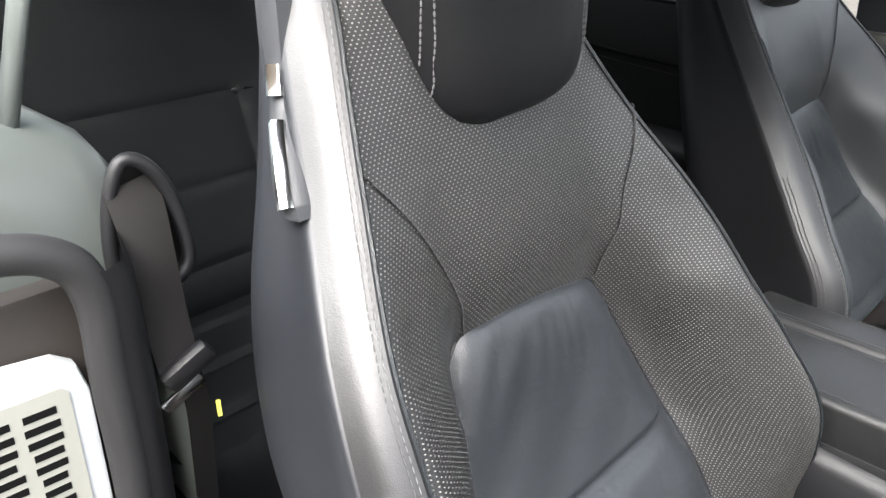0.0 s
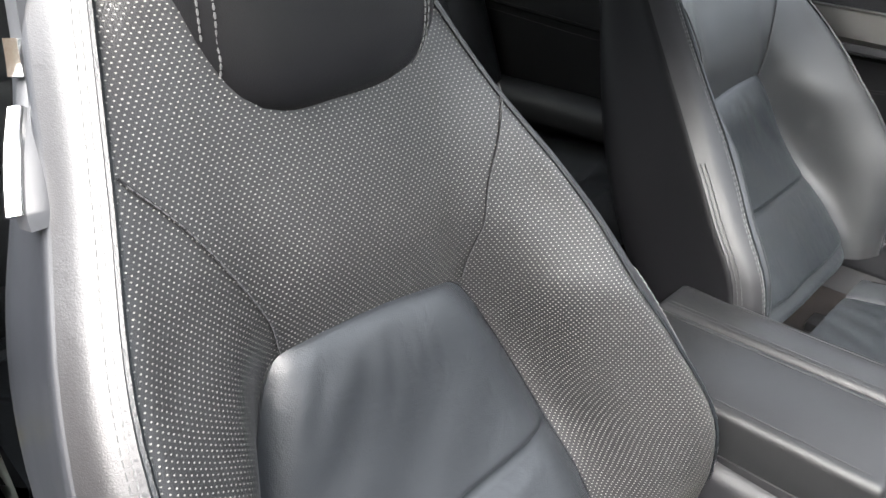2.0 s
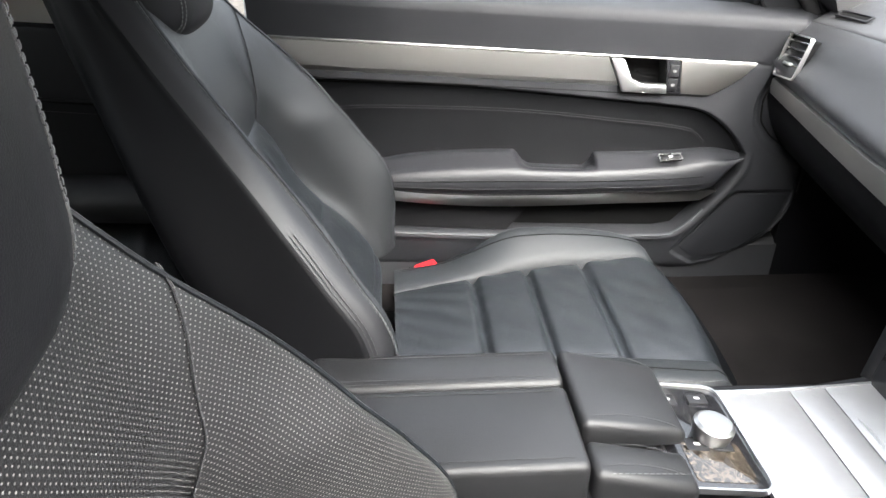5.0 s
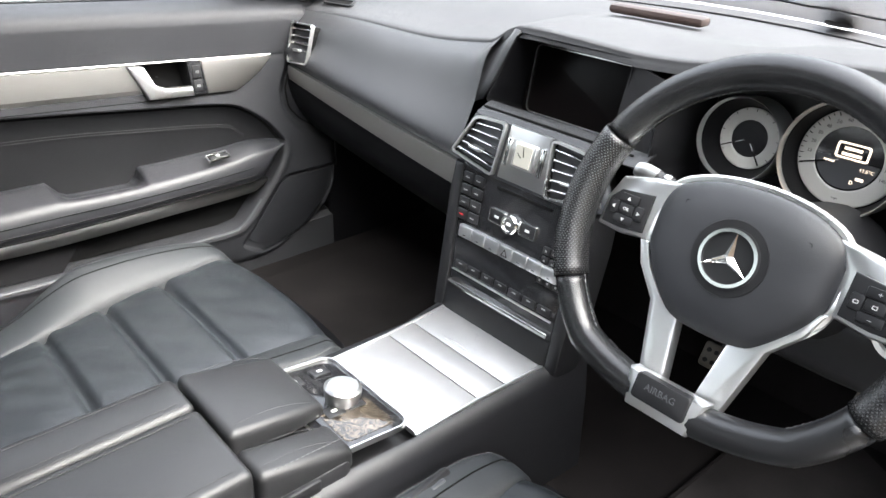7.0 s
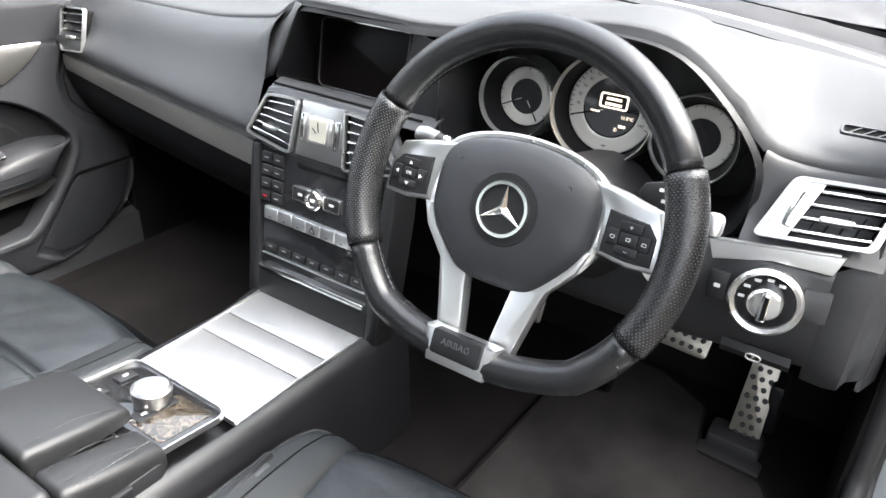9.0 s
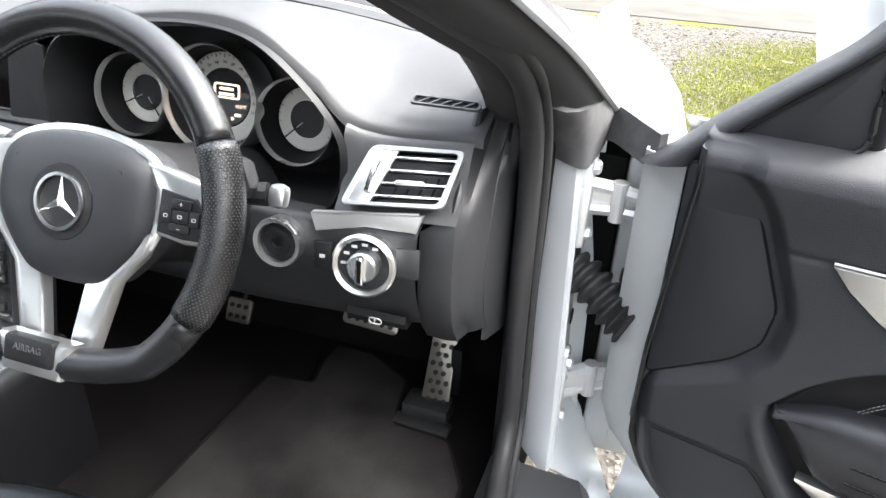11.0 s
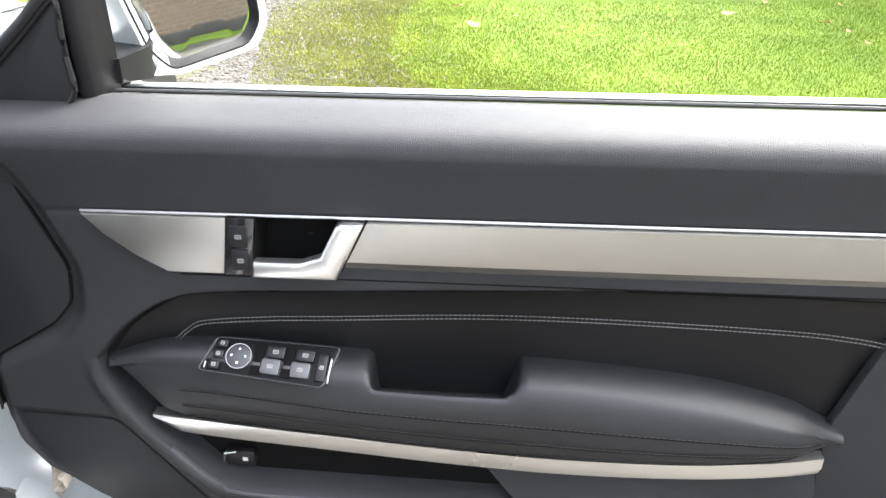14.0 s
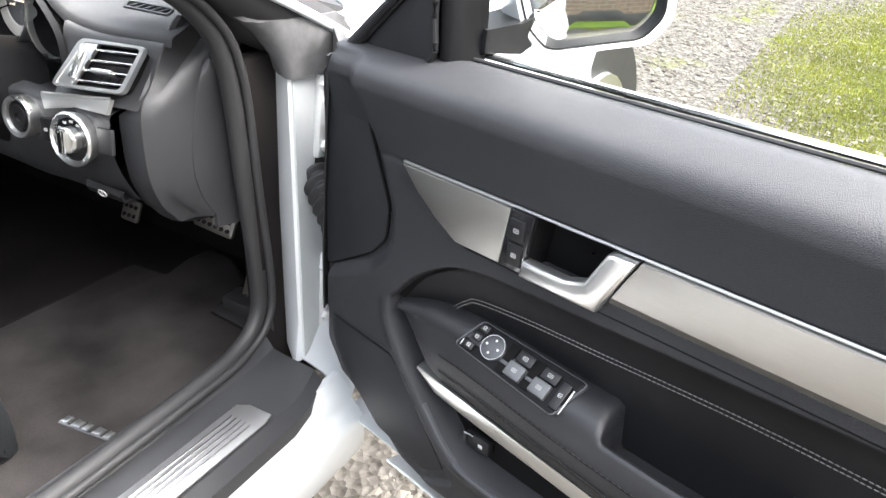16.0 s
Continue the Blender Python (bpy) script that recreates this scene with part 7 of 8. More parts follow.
for r in range(2):
    for c in range(3):
        part("stud", revolve([(0.0042, 0.005), (0.004, 0.009), (0.001, 0.0095)], pmx @ Matrix.Translation((-0.014 + 0.014 * c, -0.010 + r * 0.019, 0)), 10), RUBBER, pt)
part("pedal_arm", tube([(0.54, -0.165, 0.335), (0.60, -0.165, 0.42)], 0.008, 8), PLASTIC, ped)

# floor mats
mat_out = [(-0.06, -0.665), (0.30, -0.665), (0.385, -0.618), (0.392, -0.525), (0.50, -0.505), (0.55, -0.42), (0.552, -0.352), (0.50, -0.348), (0.436, -0.362), (0.428, -0.283), (0.15, -0.275), (-0.06, -0.27)]
fm = thing("floor_mat", (0.15, -0.47, 0.281), "dark velour driver's mat with bound edge and worn dusty patches", "floor mat")
mo = rounded(mat_out, 0.009)
part("mat_top", prism(mo[::-1], 0.012, 0.003, Matrix.Translation((0, 0, 0.283))), MAT_PILE, fm)
part("mat_binding", tube([(x, y, 0.292) for x, y in mo], 0.0045, 6, closed=True), CARPET, fm)
badge_m = basis((0.08, -0.600, 0.2950), (0.16, -1, 0), (1, 0.16, 0))
badge = part("mat_badge", prism([(-0.046, -0.003), (0.046, -0.003), (0.046, 0.0), (-0.046, 0.0)], 0.002, 0.0006, badge_m), SATIN_DARK, fm, "small metal badge on the mat")
for k in range(5):
    w = (0.012, 0.016, 0.010, 0.014, 0.011)[k]
    part("badge_bar", prism([(-0.046 + 0.019 * k, 0.0), (-0.046 + 0.019 * k + w, 0.0), (-0.043 + 0.019 * k + w * 0.8, 0.014), (-0.043 + 0.019 * k, 0.014)], 0.003, 0.0008, badge_m), SATIN, badge)
fm = thing("floor_mat", (0.15, 0.45, 0.281), "velour passenger's mat, darkened to carpet black as its shade", "floor mat")
# carpet black instead of the mat pile: footwell shade put into the colour
part("mat_top", prism(rrect(0.46, 0.38, 0.04, cx=0.22, cy=0.44), 0.012, 0.003, Matrix.Translation((0, 0, 0.283))), CARPET, fm)

# ---------------------------------------------------------------- doors

KEY = surface("grey_switch_key", (0.070, 0.072, 0.075), 0.38, 0.2, grain=900, bump=0.0)


def poly_depth(poly, a, z):
    """How far each point lies inside a closed outline (negative: outside)."""
    d = np.full(a.shape, 9.0)
    ins = np.zeros(a.shape, bool)
    for (x0, y0), (x1, y1) in zip(poly, poly[1:] + poly[:1]):
        ex, ey = x1 - x0, y1 - y0
        t = np.clip(((a - x0) * ex + (z - y0) * ey) / max(ex * ex + ey * ey, 1e-12), 0, 1)
        d = np.minimum(d, np.hypot(a - x0 - t * ex, z - y0 - t * ey))
        if y1 != y0:
            ins ^= ((y0 > z) != (y1 > z)) & (a < ex * (z - y0) / ey + x0)
    return np.where(ins, d, -d)


def door(name, label, driver_side):
    """A front door in its own frame: a from the hinge backwards, q inwards from the metal band, z up."""
    if driver_side:
        o = Vector((0.43, -0.80, 0)) + DOOR_N * 0.134
        put = lambda a, q, z: o + DOOR_D * a + DOOR_N * q + Vector((0, 0, z))  # noqa: E731
    else:
        o = Vector((0.43, 0.682, 0))
        put = lambda a, q, z: Vector((0.43 - a, 0.682 - q, z - 0.025 + 0.034 * a))  # noqa: E731
    root = put(0.0, 0.0, 0.30)
    dr = thing(name, tuple(root), label, "car door", "front doors")
    px = DOOR_D if driver_side else Vector((-1, 0, 0))
    pq = (put(0, 1, 0) - put(0, 0, 0)).normalized()
    flip = px.cross(Vector((0, 0, 1))).dot(pq) < 0

    def plane(q, a=0.0, z=0.0):
        """A frame on the panel: u along a, v up, w inwards."""
        m = Matrix(((px.x, 0, pq.x, 0), (px.y, 0, pq.y, 0), (0 if driver_side else 0.034, 1, 0, 0), (0, 0, 0, 1)))
        m.translation = put(a, q, z)
        return m

    P = lambda nm, bm, mt, parent=None, lab="", smooth=38: part(nm, bm, mt, parent or dr, lab, smooth)  # noqa: E731
    L = lambda rows, **k: loft([[put(*p) for p in r] for r in rows], **k)  # noqa: E731
    belt = lambda a: 0.848 + 0.019 * a  # height of the waist edge  # noqa: E731
    band = lambda a: 0.754 + 0.024 * a  # upper edge of the metal band  # noqa: E731
    # one moulded skin: padded top, ridge round the speakers, hollows for the insert and the bin
    tip_top = cr([(0.238, 0.584), (0.278, 0.630), (0.337, 0.667), (0.42, 0.679), (0.50, 0.684), (0.672, 0.696), (0.836, 0.705), (1.03, 0.708), (1.20, 0.705)], 5)
    lip = cr([(0.238, 0.580), (0.243, 0.553), (0.268, 0.508), (0.308, 0.458), (0.340, 0.424), (0.370, 0.411), (0.45, 0.408), (0.75, 0.405), (1.20, 0.418)], 5)
    hollow = [tuple(p) for p in tip_top] + [tuple(p) for p in lip[::-1]]
    spk_up = rounded([(0.060, 0.830), (0.163, 0.825), (0.188, 0.795), (0.229, 0.690), (0.223, 0.645), (0.195, 0.613), (0.060, 0.545)], 0.012)
    spk_low = rounded([(0.116, 0.507), (0.238, 0.503), (0.256, 0.488), (0.305, 0.425), (0.352, 0.366), (0.30, 0.335), (0.203, 0.357), (0.156, 0.403), (0.126, 0.45)], 0.008)
    card_z0 = lambda a: curve_at([0.098, 0.116, 0.142, 0.192, 0.26, 0.36, 1.2], [0.500, 0.432, 0.392, 0.350, 0.318, 0.297, 0.297], a)  # noqa: E731
    na, nz = (380, 230) if driver_side else (300, 180)
    aa = np.concatenate([np.linspace(0.100, 0.42, na // 2), np.linspace(0.42, 1.17, na // 2 + 1)[1:]])
    A = np.repeat(aa[:, None], nz, 1)
    z0 = np.array([card_z0(a) for a in aa])[:, None]
    z1 = (belt(aa) - 0.026)[:, None]
    Z = z0 + (z1 - z0) * np.linspace(0, 1, nz)[None, :]
    A = A + 0.016 * step_up(Z, 0.58, 0.80) * np.clip(1 - (A - 0.1) / 0.08, 0, 1)
    up = Z - band(A)
    q = np.where(up > 0, 0.011 * step_up(up, -0.012, 0.078), 0.0) - 0.0016 * np.exp(-(up / 0.0035) ** 2) * step_up(A, 0.19, 0.23)
    q = q - 0.040 * step_up(poly_depth(hollow, A, Z), -0.003, 0.008)
    q = q - 0.015 * step_up(poly_depth(spk_up, A, Z), -0.016, 0.004)
    q = q - 0.007 * step_up(poly_depth(spk_low, A, Z), -0.005, 0.003)
    cup = [(0.428, band(0.428) - 0.002), (0.530, band(0.53) - 0.002), (0.503, band(0.503) - 0.059), (0.422, band(0.422) - 0.059)]
    q = q - 0.036 * step_up(poly_depth(cup, A, Z), -0.002, 0.002)
    ridge = poly_depth(hollow, A, Z)
    q = q + 0.005 * np.exp(-((ridge + 0.010) / 0.008) ** 2) * step_up(0.60 - Z, 0.0, 0.06)
    q = q - 0.03 * step_up(z0 + 0.045 - Z, 0.0, 0.05) ** 1.5 - 0.022 * step_up(0.125 - A, 0.0, 0.03)
    q = q - 0.018 * step_up(0.40 - Z, 0, 0.10) * step_up(A, 0.3, 0.4)
    verts, faces = [], []
    for i in range(na):
        t = z1[i, 0] + 0.026
        verts += [put(A[i, j], q[i, j], Z[i, j]) for j in range(nz)]
        verts += [put(A[i, -1], qq, zz) for qq, zz in cr([(q[i, -1], t - 0.026), (q[i, -1] - 0.0035, t - 0.0145), (q[i, -1] - 0.013, t - 0.0055), (-0.024, t + 0.0010), (-0.055, t + 0.006), (-0.078, t + 0.003)], 3)[1:]]
    n = nz + 15
    for i in range(na - 1):
        for j in range(n - 1):
            k = i * n + j
            faces.append((k, k + 1, k + n + 1, k + n) if flip else (k, k + n, k + n + 1, k + 1))
    me = bpy.data.meshes.new("door_skin")
    me.from_pydata([tuple(v) for v in verts], [], faces)
    bm = bmesh.new()
    bm.from_mesh(me)
    bpy.data.meshes.remove(me)
    P("door_card", bm, DOOR_SKIN, None, "moulded grained black door card with padded top", 180)
    # metal band: tail piece, lock buttons, lever, long strip
    hb = 0.061
    B = lambda a, d=0.0: (a, band(a) - d)  # noqa: E731
    s0 = 0.402
    tip = [B(0.256), B(s0 - 0.002), B(s0 - 0.010, hb), B(0.335, hb), (0.305, band(0.3) - hb * 0.72), (0.276, band(0.28) - hb * 0.36)]
    P("band_tail", prism(tip[::-1] if not flip else tip, 0.005, 0.0015, plane(0.0)), ALU, None, "finely ribbed metal trim piece", 30)
    lk = [B(s0), B(s0 + 0.026), B(s0 + 0.018, hb), B(s0 - 0.009, hb)]
    P("lock_switch", prism(lk[::-1] if not flip else lk, 0.006, 0.001, plane(0.0)), GLOSS, None, "black lock switch block")
    for k in (0.30, 0.72):
        bt = P("lock_button", rbox((s0 + 0.009, band(s0) - hb * k, 0.0065), (0.017, hb * 0.36, 0.003), 0.001, plane(0.0)), PLASTIC)
        P("mark", icon(s0 + 0.009, band(s0) - hb * k, 0.0082, 0.0062, 0.0045, plane(0.0)), KEY_PRINT, bt)
    rc = [B(s0 + 0.026), B(0.534), B(0.505, hb), B(s0 + 0.018, hb)]
    m0 = plane(0.0)
    c = np.mean(np.array(rc), 0)
    # recess box in flat black, its shade put into the colour
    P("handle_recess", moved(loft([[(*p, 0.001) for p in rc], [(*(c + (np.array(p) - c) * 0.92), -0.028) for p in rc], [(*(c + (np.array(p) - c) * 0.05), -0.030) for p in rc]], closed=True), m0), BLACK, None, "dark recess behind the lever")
    lev = [B(s0 + 0.022, hb * 0.72), (0.470, band(0.47) - hb * 0.72), (0.490, band(0.49) - hb * 0.60), (0.506, band(0.506) - hb * 0.06), (0.512, band(0.51) - 0.001), (0.533, band(0.53) - 0.001), (0.505, band(0.505) - hb), (s0 + 0.019, band(0.42) - hb)]
    P("door_lever", prism(lev[::-1] if not flip else lev, 0.013, 0.004, plane(0.0)), SATIN, None, "polished silver door release lever", 50)
    st = []
    for a in [0.536] + list(np.linspace(0.545, 1.155, 21)):
        t = band(a)
        a2 = a - 0.029 * max(0, 1 - (a - 0.536) / 0.10)
        ax = lambda f: a + (a2 - a) * f  # noqa: E731
        st.append([(a, 0.0, t), (ax(0.04), 0.005, t - 0.002), (ax(0.5), 0.007, t - hb * 0.5), (ax(0.72), 0.0055, t - hb * 0.72), (ax(0.76), 0.003, t - hb * 0.76), (ax(1), -0.004, t - hb)])
    P("band_strip", L(st), ALU, None, "brushed metal trim strip", 25)
    P("band_gap", tube([put(a, -0.004, band(a) - hb - 0.0045) for a in np.linspace(0.345, 1.15, 12)], 0.0045, 6), BLACK)
    P("band_highlight", tube([put(a, 0.002, band(a) + 0.0022) for a in np.linspace(0.256, 1.155, 14)], 0.0016, 6), SATIN_DARK)
    # stitched insert
    top = [(0.243, 0.582), (0.278, 0.626), (0.337, 0.662), (0.42, 0.672), (0.50, 0.678), (0.672, 0.690), (0.836, 0.699), (1.03, 0.701), (1.10, 0.700)]
    top = cr([(a, z) for a, z in top], 5)
    rows = [[(a, q, z - d * max(0.02, min(1, (z - 0.50) / 0.12))) for q, d in ((-0.014, 0.0), (-0.0165, 0.004), (-0.023, 0.03), (-0.033, 0.09), (-0.0345, 0.15), (-0.0345, 0.19))] for a, z in top]
    ins = P("door_insert", L(rows), INSERT_SKIN, None, "smooth black leather door insert", 180)
    P("insert_gap", tube([put(a, -0.018, z + 0.004) for a, z in top], 0.006, 6), BLACK)
    sx = cr([(0.317, 0.602), (0.334, 0.618), (0.353, 0.628), (0.42, 0.637), (0.496, 0.643), (0.644, 0.655), (0.788, 0.659), (0.955, 0.658), (1.02, 0.654), (1.06, 0.648)], 6)
    for d in (0.0, -0.0048):
        P("insert_stitching", stitches([put(a, -0.0220 + 0.10 * d, z + d) for a, z in sx], 0.0048, 0.0036, 0.0007), THREAD if driver_side else THREAD_BLACK, ins, "grey twin stitching")
    # rear slanted panel edge
    P("rear_card", prism([(1.066, 0.70), (1.02, 0.535), (1.04, 0.30), (1.17, 0.30), (1.17, 0.74), (1.08, 0.74)][::-1 if not flip else 1], 0.012, 0.006, plane(-0.030)), DOOR_SKIN)
    # armrest
    rows = []
    at = [0.246, 0.30, 0.374, 0.50, 0.60, 0.70, 0.80, 0.90, 0.98, 1.035]
    tz = [0.584, 0.599, 0.605, 0.599, 0.598, 0.600, 0.596, 0.586, 0.567, 0.542]
    bz = [0.576, 0.515, 0.508, 0.506, 0.502, 0.499, 0.498, 0.502, 0.510, 0.522]
    oq = [-0.008, 0.002, 0.008, 0.016, 0.019, 0.020, 0.020, 0.018, 0.010, -0.012]
    if not driver_side:
        oq = [q + 0.02 for q in oq]
        tz = [z - 0.026 * min(1, max(0, (a - 0.25) / 0.12)) for a, z in zip(at, tz)]
    hole = 0.03 if driver_side else 0.016
    for a in sorted(list(np.linspace(0.246, 1.035, 60)) + [0.5335, 0.5355, 0.5375, 0.540, 0.6755, 0.678, 0.6805, 0.684, 0.688, 0.692]):
        t, b, o2 = smooth_at(at, tz, a), smooth_at(at, bz, a), smooth_at(at, oq, a)
        ss = 0.005 if driver_side else 0.012
        scoop = hole * min(1, max(0, (a - 0.533) / ss)) * min(1, max(0, (0.692 - a) / (ss + 0.012)))
        rows.append([(a, q, z) for q, z in cr([(-0.034, t - scoop * 1.8), (-0.022, t + 0.0 - scoop * 1.8), (-0.008, t - 0.003 - scoop * 1.6), (o2 * 0.40, t - 0.011 - scoop * 0.45), (o2 * 0.86, 0.72 * t + 0.28 * b), (o2 + 0.002, 0.38 * t + 0.62 * b), (o2 - 0.006, b + 0.006), (o2 - 0.02, b)], 3)])
    ar = P("armrest", L(rows), ARM_SKIN, None, "padded black leather door armrest with grip pocket", 180)
    for k in (14, 16, 18):
        P("armrest_groove", tube([tuple(put(*r[k]) + pq * 0.0002) for r in rows[6:-2]], 0.0011, 5), BLACK, ar)
        P("armrest_stitching", stitches([tuple(put(*r[k]) + pq * 0.0012 + Vector((0, 0, 0.0016))) for r in rows[6:-2]], 0.0065, 0.0045, 0.0006), THREAD_BLACK, ar)
    # metal strip under the armrest
    sa = [0.284, 0.40, 0.494, 0.62, 0.745, 0.88, 1.022]
    sz = [0.508, 0.503, 0.500, 0.494, 0.491, 0.496, 0.508]
    st = []
    for a in np.linspace(0.284, 1.022, 26):
        z, q = smooth_at(sa, sz, a), smooth_at(at, oq, a) * 0.4 - 0.004
        h = 0.022 * min(1, 0.12 + (a - 0.284) / 0.035)
        st.append([(a, q - 0.012, z + 0.003), (a, q, z + 0.001), (a, q + 0.001, z - h * 0.5), (a, q - 0.003, z - h), (a, q - 0.014, z - h)])
    P("lower_strip", L(st), SATIN, None, "bright metal strip under the armrest", 40)
    # bin: black sheet as the hollow's shade, boot switch shelf and the pale cheek behind
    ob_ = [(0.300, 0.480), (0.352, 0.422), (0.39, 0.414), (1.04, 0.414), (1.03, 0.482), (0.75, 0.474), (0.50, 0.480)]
    P("bin_hollow", prism(ob_[::-1] if not flip else ob_, 0.002, 0.0, plane(-0.0345)), BLACK, None, "black sheet as the shade inside the door bin")
    # passenger's cheek painted deeper black, for the shade it lies in
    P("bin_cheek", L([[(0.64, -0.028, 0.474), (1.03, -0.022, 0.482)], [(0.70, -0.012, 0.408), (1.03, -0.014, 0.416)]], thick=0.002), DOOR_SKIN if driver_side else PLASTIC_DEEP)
    P("bin_edge", tube([put(a, -0.002 + 0.004 * (a > 0.36), z - 0.004) for a, z in lip if a > 0.30 and a < 1.16], 0.0035, 6), PLASTIC_GREY, None, "satin edge of the bin lip")
    # speaker panels at the hinge end
    sp = rounded([(0.107, 0.8235), (0.158, 0.819), (0.180, 0.790), (0.220, 0.690), (0.215, 0.648), (0.190, 0.620), (0.107, 0.568)], 0.010)
    P("upper_speaker", prism(sp[::-1] if not flip else sp, 0.003, 0.001, plane(-0.0145)), GRILLE, None, "dark finely woven upper speaker panel")
    P("speaker_rim", tube([put(a, -0.0135, z) for a, z in sp], 0.0022, 6, closed=True), BLACK)
    sp = rounded([(0.126, 0.500), (0.236, 0.497), (0.250, 0.485), (0.300, 0.422), (0.336, 0.376), (0.30, 0.352), (0.215, 0.368), (0.164, 0.412), (0.136, 0.452)], 0.006)
    P("lower_speaker", prism(sp[::-1] if not flip else sp, 0.003, 0.001, plane(-0.008)), GRILLE, None, "dark lower speaker panel")
    # mirror triangle, weather strip and waist trim
    tri = [(0.140, 0.848), (0.176, 0.841), (0.212, 0.842), (0.240, 0.853), (0.252, 0.868), (0.250, 0.90), (0.251, 0.945), (0.246, 0.950), (0.215, 0.921), (0.172, 0.882)]
    tri = [tuple(p[:2]) for p in cr([(a, z) for a, z in tri], 3, True)]
    P("mirror_triangle", prism(tri[::-1] if not flip else tri, 0.004, 0.001, plane(-0.043)), GRILLE, None, "black tweeter triangle")
    P("triangle_edge", tube([put(a, -0.037, z) for a, z in tri], 0.0028, 6, closed=True), PLASTIC, None, "thin rim of the tweeter triangle")
    rows = []
    for (a0, z0_), (a1, z1_) in zip(cr([(0.040, 0.795), (0.070, 0.816), (0.113, 0.858), (0.173, 0.909), (0.216, 0.945), (0.240, 0.975), (0.262, 1.0)], 4), cr([(0.112, 0.812), (0.120, 0.830), (0.141, 0.852), (0.176, 0.886), (0.218, 0.923), (0.250, 0.955), (0.270, 0.985)], 4)):
        am, zm = 0.5 * (a0 + a1), 0.5 * (z0_ + z1_)
        rows.append([(a0 + 0.004, -0.11, z0_ - 0.004), (a0, -0.085, z0_), (a0 + 0.002, -0.060, z0_), (0.75 * a0 + 0.25 * a1, -0.040, 0.75 * z0_ + 0.25 * z1_), (am, -0.030, zm), (0.2 * a0 + 0.8 * a1, -0.030, 0.2 * z0_ + 0.8 * z1_), (a1, -0.040, z1_), (a1 + 0.002, -0.052, z1_ - 0.002)])
    P("triangle_rim", L(rows), DOOR_SKIN, None, "soft black rim round the triangle", 180)
    rows = [[(a + 0.010, -0.095, z), (a + 0.009, -0.066, z), (a + 0.006, -0.052, z), (a + 0.001, -0.046, z), (a - 0.006, -0.046, z), (a - 0.010, -0.054, z)] for a, z in ((0.258, 0.852), (0.257, 0.90), (0.255, 0.945), (0.252, 1.0))]
    P("glass_run", L(rows), PLASTIC_DEEP, None, "black rubber glass run", 60)
    bk = [(0.10, 0.80), (0.262, 0.85), (0.262, 0.98), (0.245, 0.96), (0.12, 0.86)]
    P("triangle_back", prism(bk[::-1] if not flip else bk, 0.02, 0.002, plane(-0.095)), PLASTIC)
    P("waist_seal", tube([put(a, -0.078, belt(a) + 0.0055) for a in np.linspace(0.27, 1.17, 12)], 0.0022, 6), RUBBER)
    P("waist_chrome", tube([put(a, -0.100, belt(a) + 0.0035) for a in np.linspace(0.26, 1.20, 12)], 0.0036, 8), CHROME, None, "bright chrome waist strip")
    pane = P("window_pane", L([[(0.275, -0.088, belt(0.28) - 0.02), (0.275, -0.062, 1.005)], [(0.50, -0.092, belt(0.5) - 0.02), (0.50, -0.020, 1.12)], [(0.80, -0.092, belt(0.8) - 0.02), (0.80, 0.045, 1.27)], [(1.15, -0.09, belt(1.15) - 0.02), (1.12, 0.050, 1.28)]]), GLASS, None, "clear frameless side window", 180)
    pane.visible_shadow = False
    # painted shell outside
    rows = []
    for a in np.linspace(0.075, 1.20, 24):
        rows.append([(a, q, z) for q, z in cr([(-0.102, belt(a) - 0.006), (-0.135, belt(a) - 0.03), (-0.175, 0.74), (-0.185, 0.62), (-0.175, 0.45), (-0.165, 0.33), (-0.13, 0.275), (-0.06, 0.27)], 3)])
    P("outer_skin", L(rows, thick=0.003), PAINT, None, "silver painted outer door skin", 60)
    back = lambda z: 0.9 * max(0, 0.44 - z) + 3.2 * max(0, 0.40 - z) ** 2 * 3  # noqa: E731
    P("front_shut", L([[(0.098 + back(z), -0.052, z), (0.080 + back(z), -0.060, z), (0.048 + back(z), -0.075, z), (0.040 + back(z), -0.12, z), (0.050 + back(z) * 0.5, -0.168, z)] for z in (0.30, 0.34, 0.38, 0.42, 0.46, 0.55, 0.70, 0.78, 0.805)], thick=0.003), PAINT_IN, None, "matt silver hinge-side edge of the door", 60)
    P("front_shut_seal", tube([put(a, q, z) for a, q, z in cr([(0.19, -0.045, 0.345), (0.14, -0.04, 0.39), (0.112, -0.03, 0.44), (0.104, -0.022, 0.50), (0.114, -0.022, 0.70), (0.124, -0.026, 0.82), (0.128, -0.035, 0.85)], 5)], 0.005, 6), RUBBER)
    P("card_return", L([[(0.106 + d, -0.006, z), (0.101 + d, -0.014, z), (0.100 + d, -0.034, z)] for z, d in ((0.50, 0.0), (0.60, 0.001), (0.70, 0.008), (0.80, 0.016), (0.84, 0.016))], thick=0.002), PLASTIC, None, "", 60)
    P("bottom_shut", L([[(a, -0.02, 0.30), (a, -0.10, 0.272)] for a in np.linspace(0.22, 1.18, 8)], thick=0.003), PAINT_IN)
    P("rear_shut", L([[(1.17, 0.0, z), (1.185, -0.06, z), (1.20, -0.15, z)] for z in (0.28, 0.5, 0.7, 0.86)], thick=0.003), PAINT_IN)
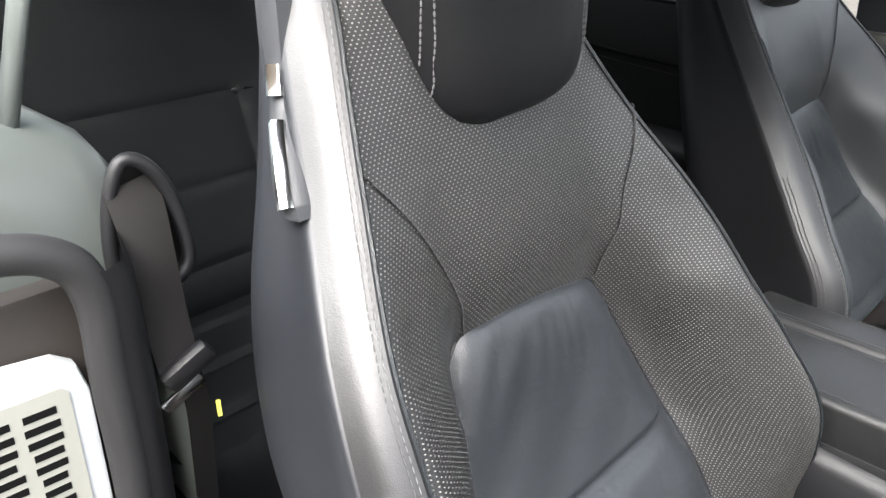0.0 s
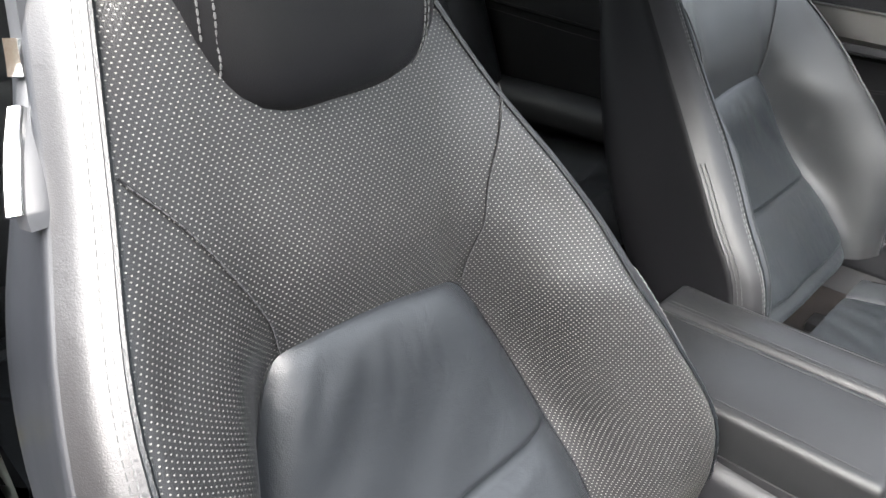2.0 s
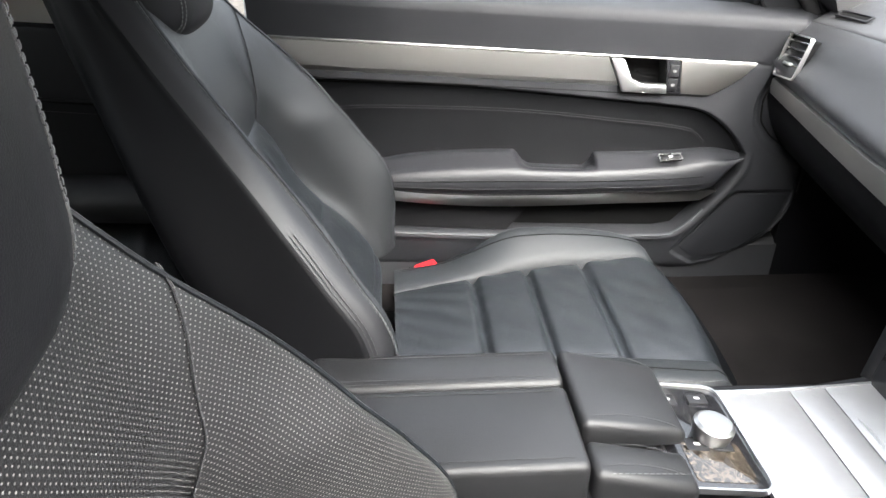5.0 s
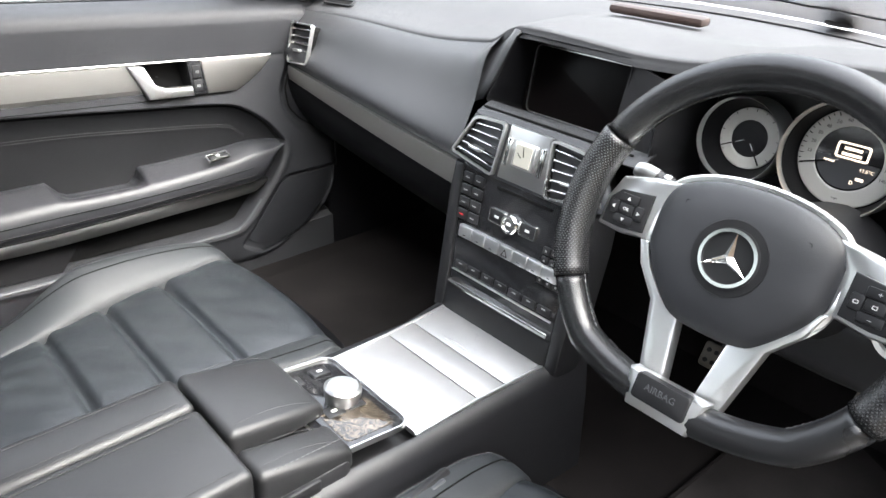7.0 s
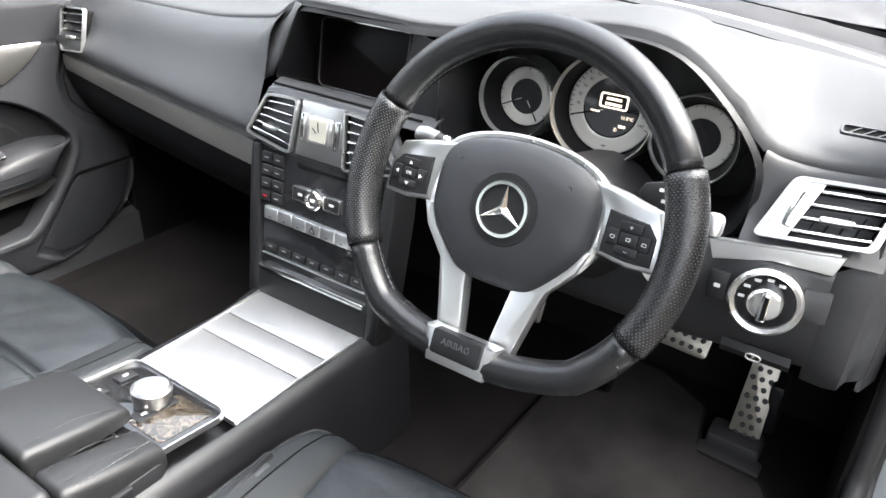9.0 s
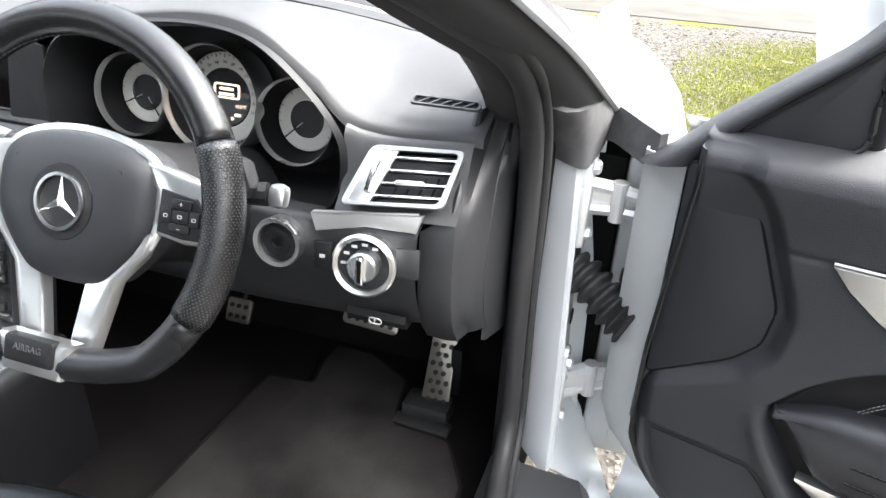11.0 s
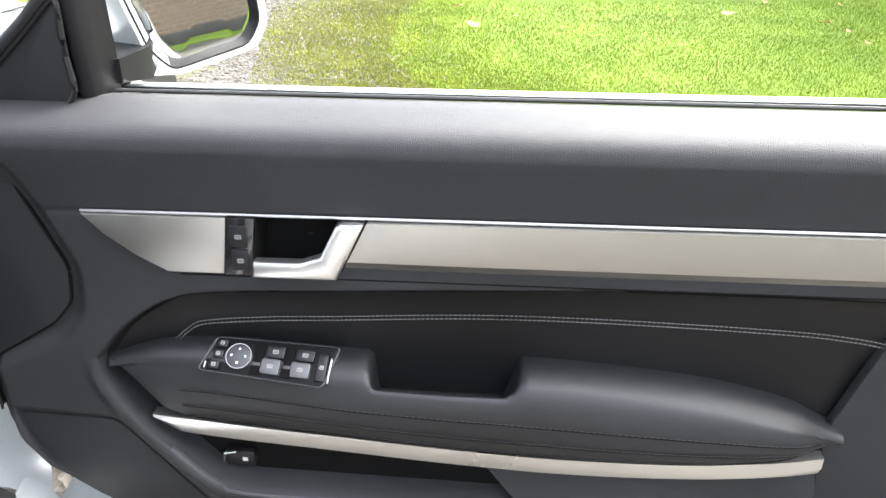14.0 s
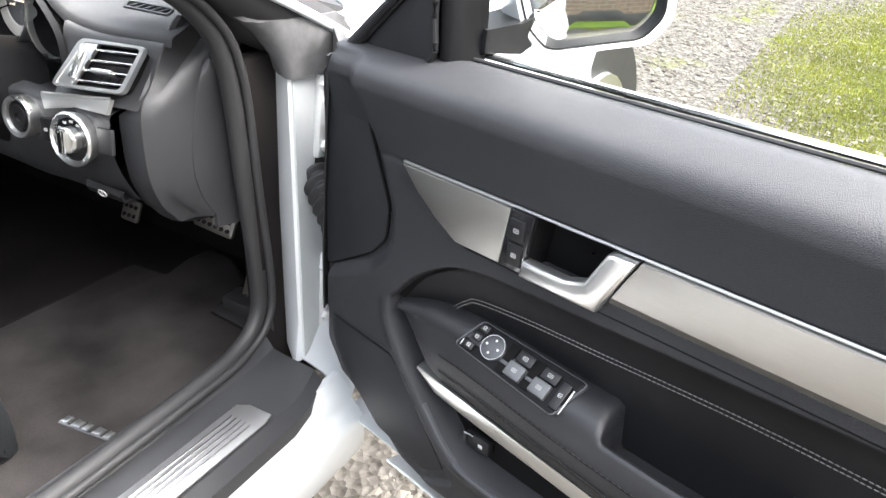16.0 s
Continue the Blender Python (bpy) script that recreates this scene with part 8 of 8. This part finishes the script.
    if driver_side:
        # window and mirror switches
        tlv, trv, brv, blv = put(0.366, -0.020, 0.6085), put(0.501, -0.020, 0.6030), put(0.487, 0.017, 0.5775), put(0.351, 0.008, 0.5840)
        m, cn = quad(tlv, trv, brv, blv)
        sgn = 1 if m.to_3x3().col[2].dot(pq + Vector((0, 0, 1))) > 0 else -1
        if sgn < 0:
            m, cn = quad(trv, tlv, blv, brv)
        pn = P("switch_panel", ringplate(rounded(cn, 0.006), rounded(inset(cn, 0.0018), 0.004), 0.0055, m), PLASTIC_GREY, None, "dark window and mirror switch panel with grey keys")
        P("switch_bed", prism(rounded(inset(cn, 0.0022), 0.004), 0.004, 0.001, m), PLASTIC_DEEP, pn)
        sx_ = 1 if (m.inverted() @ trv).x > 0 else -1
        P("panel_end", rbox((sx_ * 0.0655, -0.004, 0.004), (0.0022, 0.028, 0.0056), 0.001, m), SATIN_DARK, pn, "thin bright end of the switch panel")
        P("panel_end", rbox((sx_ * -0.0668, -0.013, 0.004), (0.0020, 0.008, 0.0056), 0.001, m), SATIN_DARK, pn)
        for u in (-0.0125, 0.0205):
            P("switch_well", rbox((sx_ * u, -0.0005, 0.0045), (0.011, 0.034, 0.0022), 0.001, m), BLACK, pn)
            P("well_step", rbox((sx_ * u, -0.006, 0.0058), (0.009, 0.004, 0.002), 0.0008, m), PLASTIC_GREY, pn)
        for u, v, w, h, mt in ((-0.053, 0.012, 0.012, 0.009, PLASTIC), (-0.055, 0.0, 0.012, 0.009, PLASTIC), (-0.057, -0.012, 0.012, 0.009, PLASTIC), (0.006, 0.0085, 0.020, 0.013, PLASTIC), (0.003, -0.0075, 0.021, 0.017, KEY), (0.038, 0.0085, 0.020, 0.013, PLASTIC), (0.035, -0.0075, 0.021, 0.017, KEY), (0.057, -0.002, 0.011, 0.030, PLASTIC)):
            b = P("window_switch" if w > 0.015 else "small_switch", rbox((sx_ * u, v, 0.0055), (w, h, 0.007 if w > 0.015 else 0.004), 0.002, m), mt, pn)
            P("mark", icon(sx_ * u, v, 0.0091 if w > 0.015 else 0.0077, 0.0062 if w > 0.015 else 0.0045, 0.0042, m), KEY_PRINT, b)
        P("mirror_dial", revolve([(0.0135, 0.003), (0.0135, 0.006), (0.0115, 0.0075), (0.001, 0.0078)], m @ Matrix.Translation((sx_ * -0.033, 0.0, 0)), 28), PLASTIC_GREY, pn)
        P("dial_ring", ringplate(ngon(0.0138, 28), ngon(0.0131, 28), 0.0072, m @ Matrix.Translation((sx_ * -0.033, 0.0, 0))), SATIN_DARK, pn)
        for k in range(4):
            P("mark", rbox((0.0075, 0, 0.0079), (0.0022, 0.0022, 0.0003), 0, m @ Matrix.Translation((sx_ * -0.033, 0, 0)) @ Matrix.Rotation(k * math.pi / 2, 4, "Z")), WHITE, pn)
        tb = P("boot_switch", rbox((0.372, 0.437, 0.004), (0.036, 0.022, 0.012), 0.004, plane(-0.030)), PLASTIC, None, "boot release switch")
        P("boot_switch_edge", tube([put(0.353, -0.018, 0.433), put(0.356, -0.016, 0.448), put(0.37, -0.016, 0.451)], 0.002, 6), CHROME, tb)
        P("mark", rbox((0.378, 0.437, 0.0105), (0.006, 0.005, 0.0003), 0.0, plane(-0.030)), WHITE, tb)
    else:
        m = basis(put(0.395, 0.017, 0.580), (1, 0, 0.06), (0, 0.85, 0.30))
        b = P("window_switch", ringplate(rrect(0.046, 0.020, 0.004), rrect(0.040, 0.014, 0.003), 0.004, m), SATIN, None, "single window switch")
        P("switch_key", rbox((0, 0, 0.002), (0.034, 0.012, 0.005), 0.002, m), PLASTIC, b)
        P("mark", rbox((0, 0, 0.0047), (0.007, 0.004, 0.0003), 0.0, m), WHITE, b)
    # wing mirror
    zc, qc, ac = 0.926, -0.217, 0.304
    outl = rounded([(-0.128, 0.082), (0.092, 0.088), (0.098, -0.050), (0.070, -0.076), (-0.060, -0.080), (-0.088, -0.05)], 0.014, 4)
    # glass looks backwards and a little inwards
    fwd = (px * 0.93 + pq * 0.42 + Vector((0, 0, 0.07))).normalized()
    side = fwd.cross(Vector((0, 0, 1))).normalized()
    if side.dot(pq) > 0:
        side = -side
    lean_v = Vector((0, 0, 1)) - fwd * 0.10
    hm = basis(put(ac, qc, zc), side, lean_v)
    if hm.to_3x3().col[2].dot(fwd) < 0:
        hm = basis(put(ac, qc, zc), -side, lean_v)
    su = 1 if hm.to_3x3().col[0].dot(pq) < 0 else -1  # +1 where u points outwards
    if su < 0:
        outl = [(-u, v) for u, v in outl][::-1]
    rows = [[(u * s, v * s, w) for u, v in outl] for s, w in ((0.88, -0.001), (0.94, 0.003), (0.99, 0.004), (1.0, -0.006), (1.03, -0.03), (0.95, -0.075), (0.70, -0.11), (0.25, -0.125))]
    hs = P("mirror_housing", moved(loft(rows, closed=True, cap=True), hm), PAINT, None, "pale silver mirror housing", 60)
    pane_out = [(u * 0.89 - su * 0.004, v * 0.89) for u, v in outl]
    rows = [[(u * f, v * f, 0.004 - ((u * f) ** 2 + (v * f) ** 2) / (2 * 1.3)) for u, v in pane_out] for f in (1.0, 0.8, 0.6, 0.4, 0.2, 0.02)]
    P("mirror_pane", moved(loft(rows, closed=True, cap=True), hm), MIRROR, hs, "convex mirror glass", 180)
    P("mirror_rim", ringplate([(u * 0.905 - su * 0.004, v * 0.905) for u, v in outl], [(u * 0.887 - su * 0.004, v * 0.887) for u, v in outl], 0.0045, hm), PLASTIC, hs)
    P("mirror_foot", loft([[put(*p) for p in r] for r in ([(0.225, -0.09, 0.862), (0.272, -0.09, 0.862), (0.272, -0.09, 0.886), (0.225, -0.09, 0.890)], [(0.225, -0.13, 0.855), (0.282, -0.13, 0.855), (0.282, -0.13, 0.888), (0.225, -0.13, 0.888)], [(0.225, -0.17, 0.862), (0.27, -0.17, 0.862), (0.27, -0.17, 0.89), (0.225, -0.17, 0.89)])], closed=True, cap=True), PLASTIC, hs, "black mirror foot")
    return dr


door("driver_door", "open driver's door with black leather card, metal band and silver outside", True)
door("passenger_door", "closed passenger door with black leather card and metal band", False)
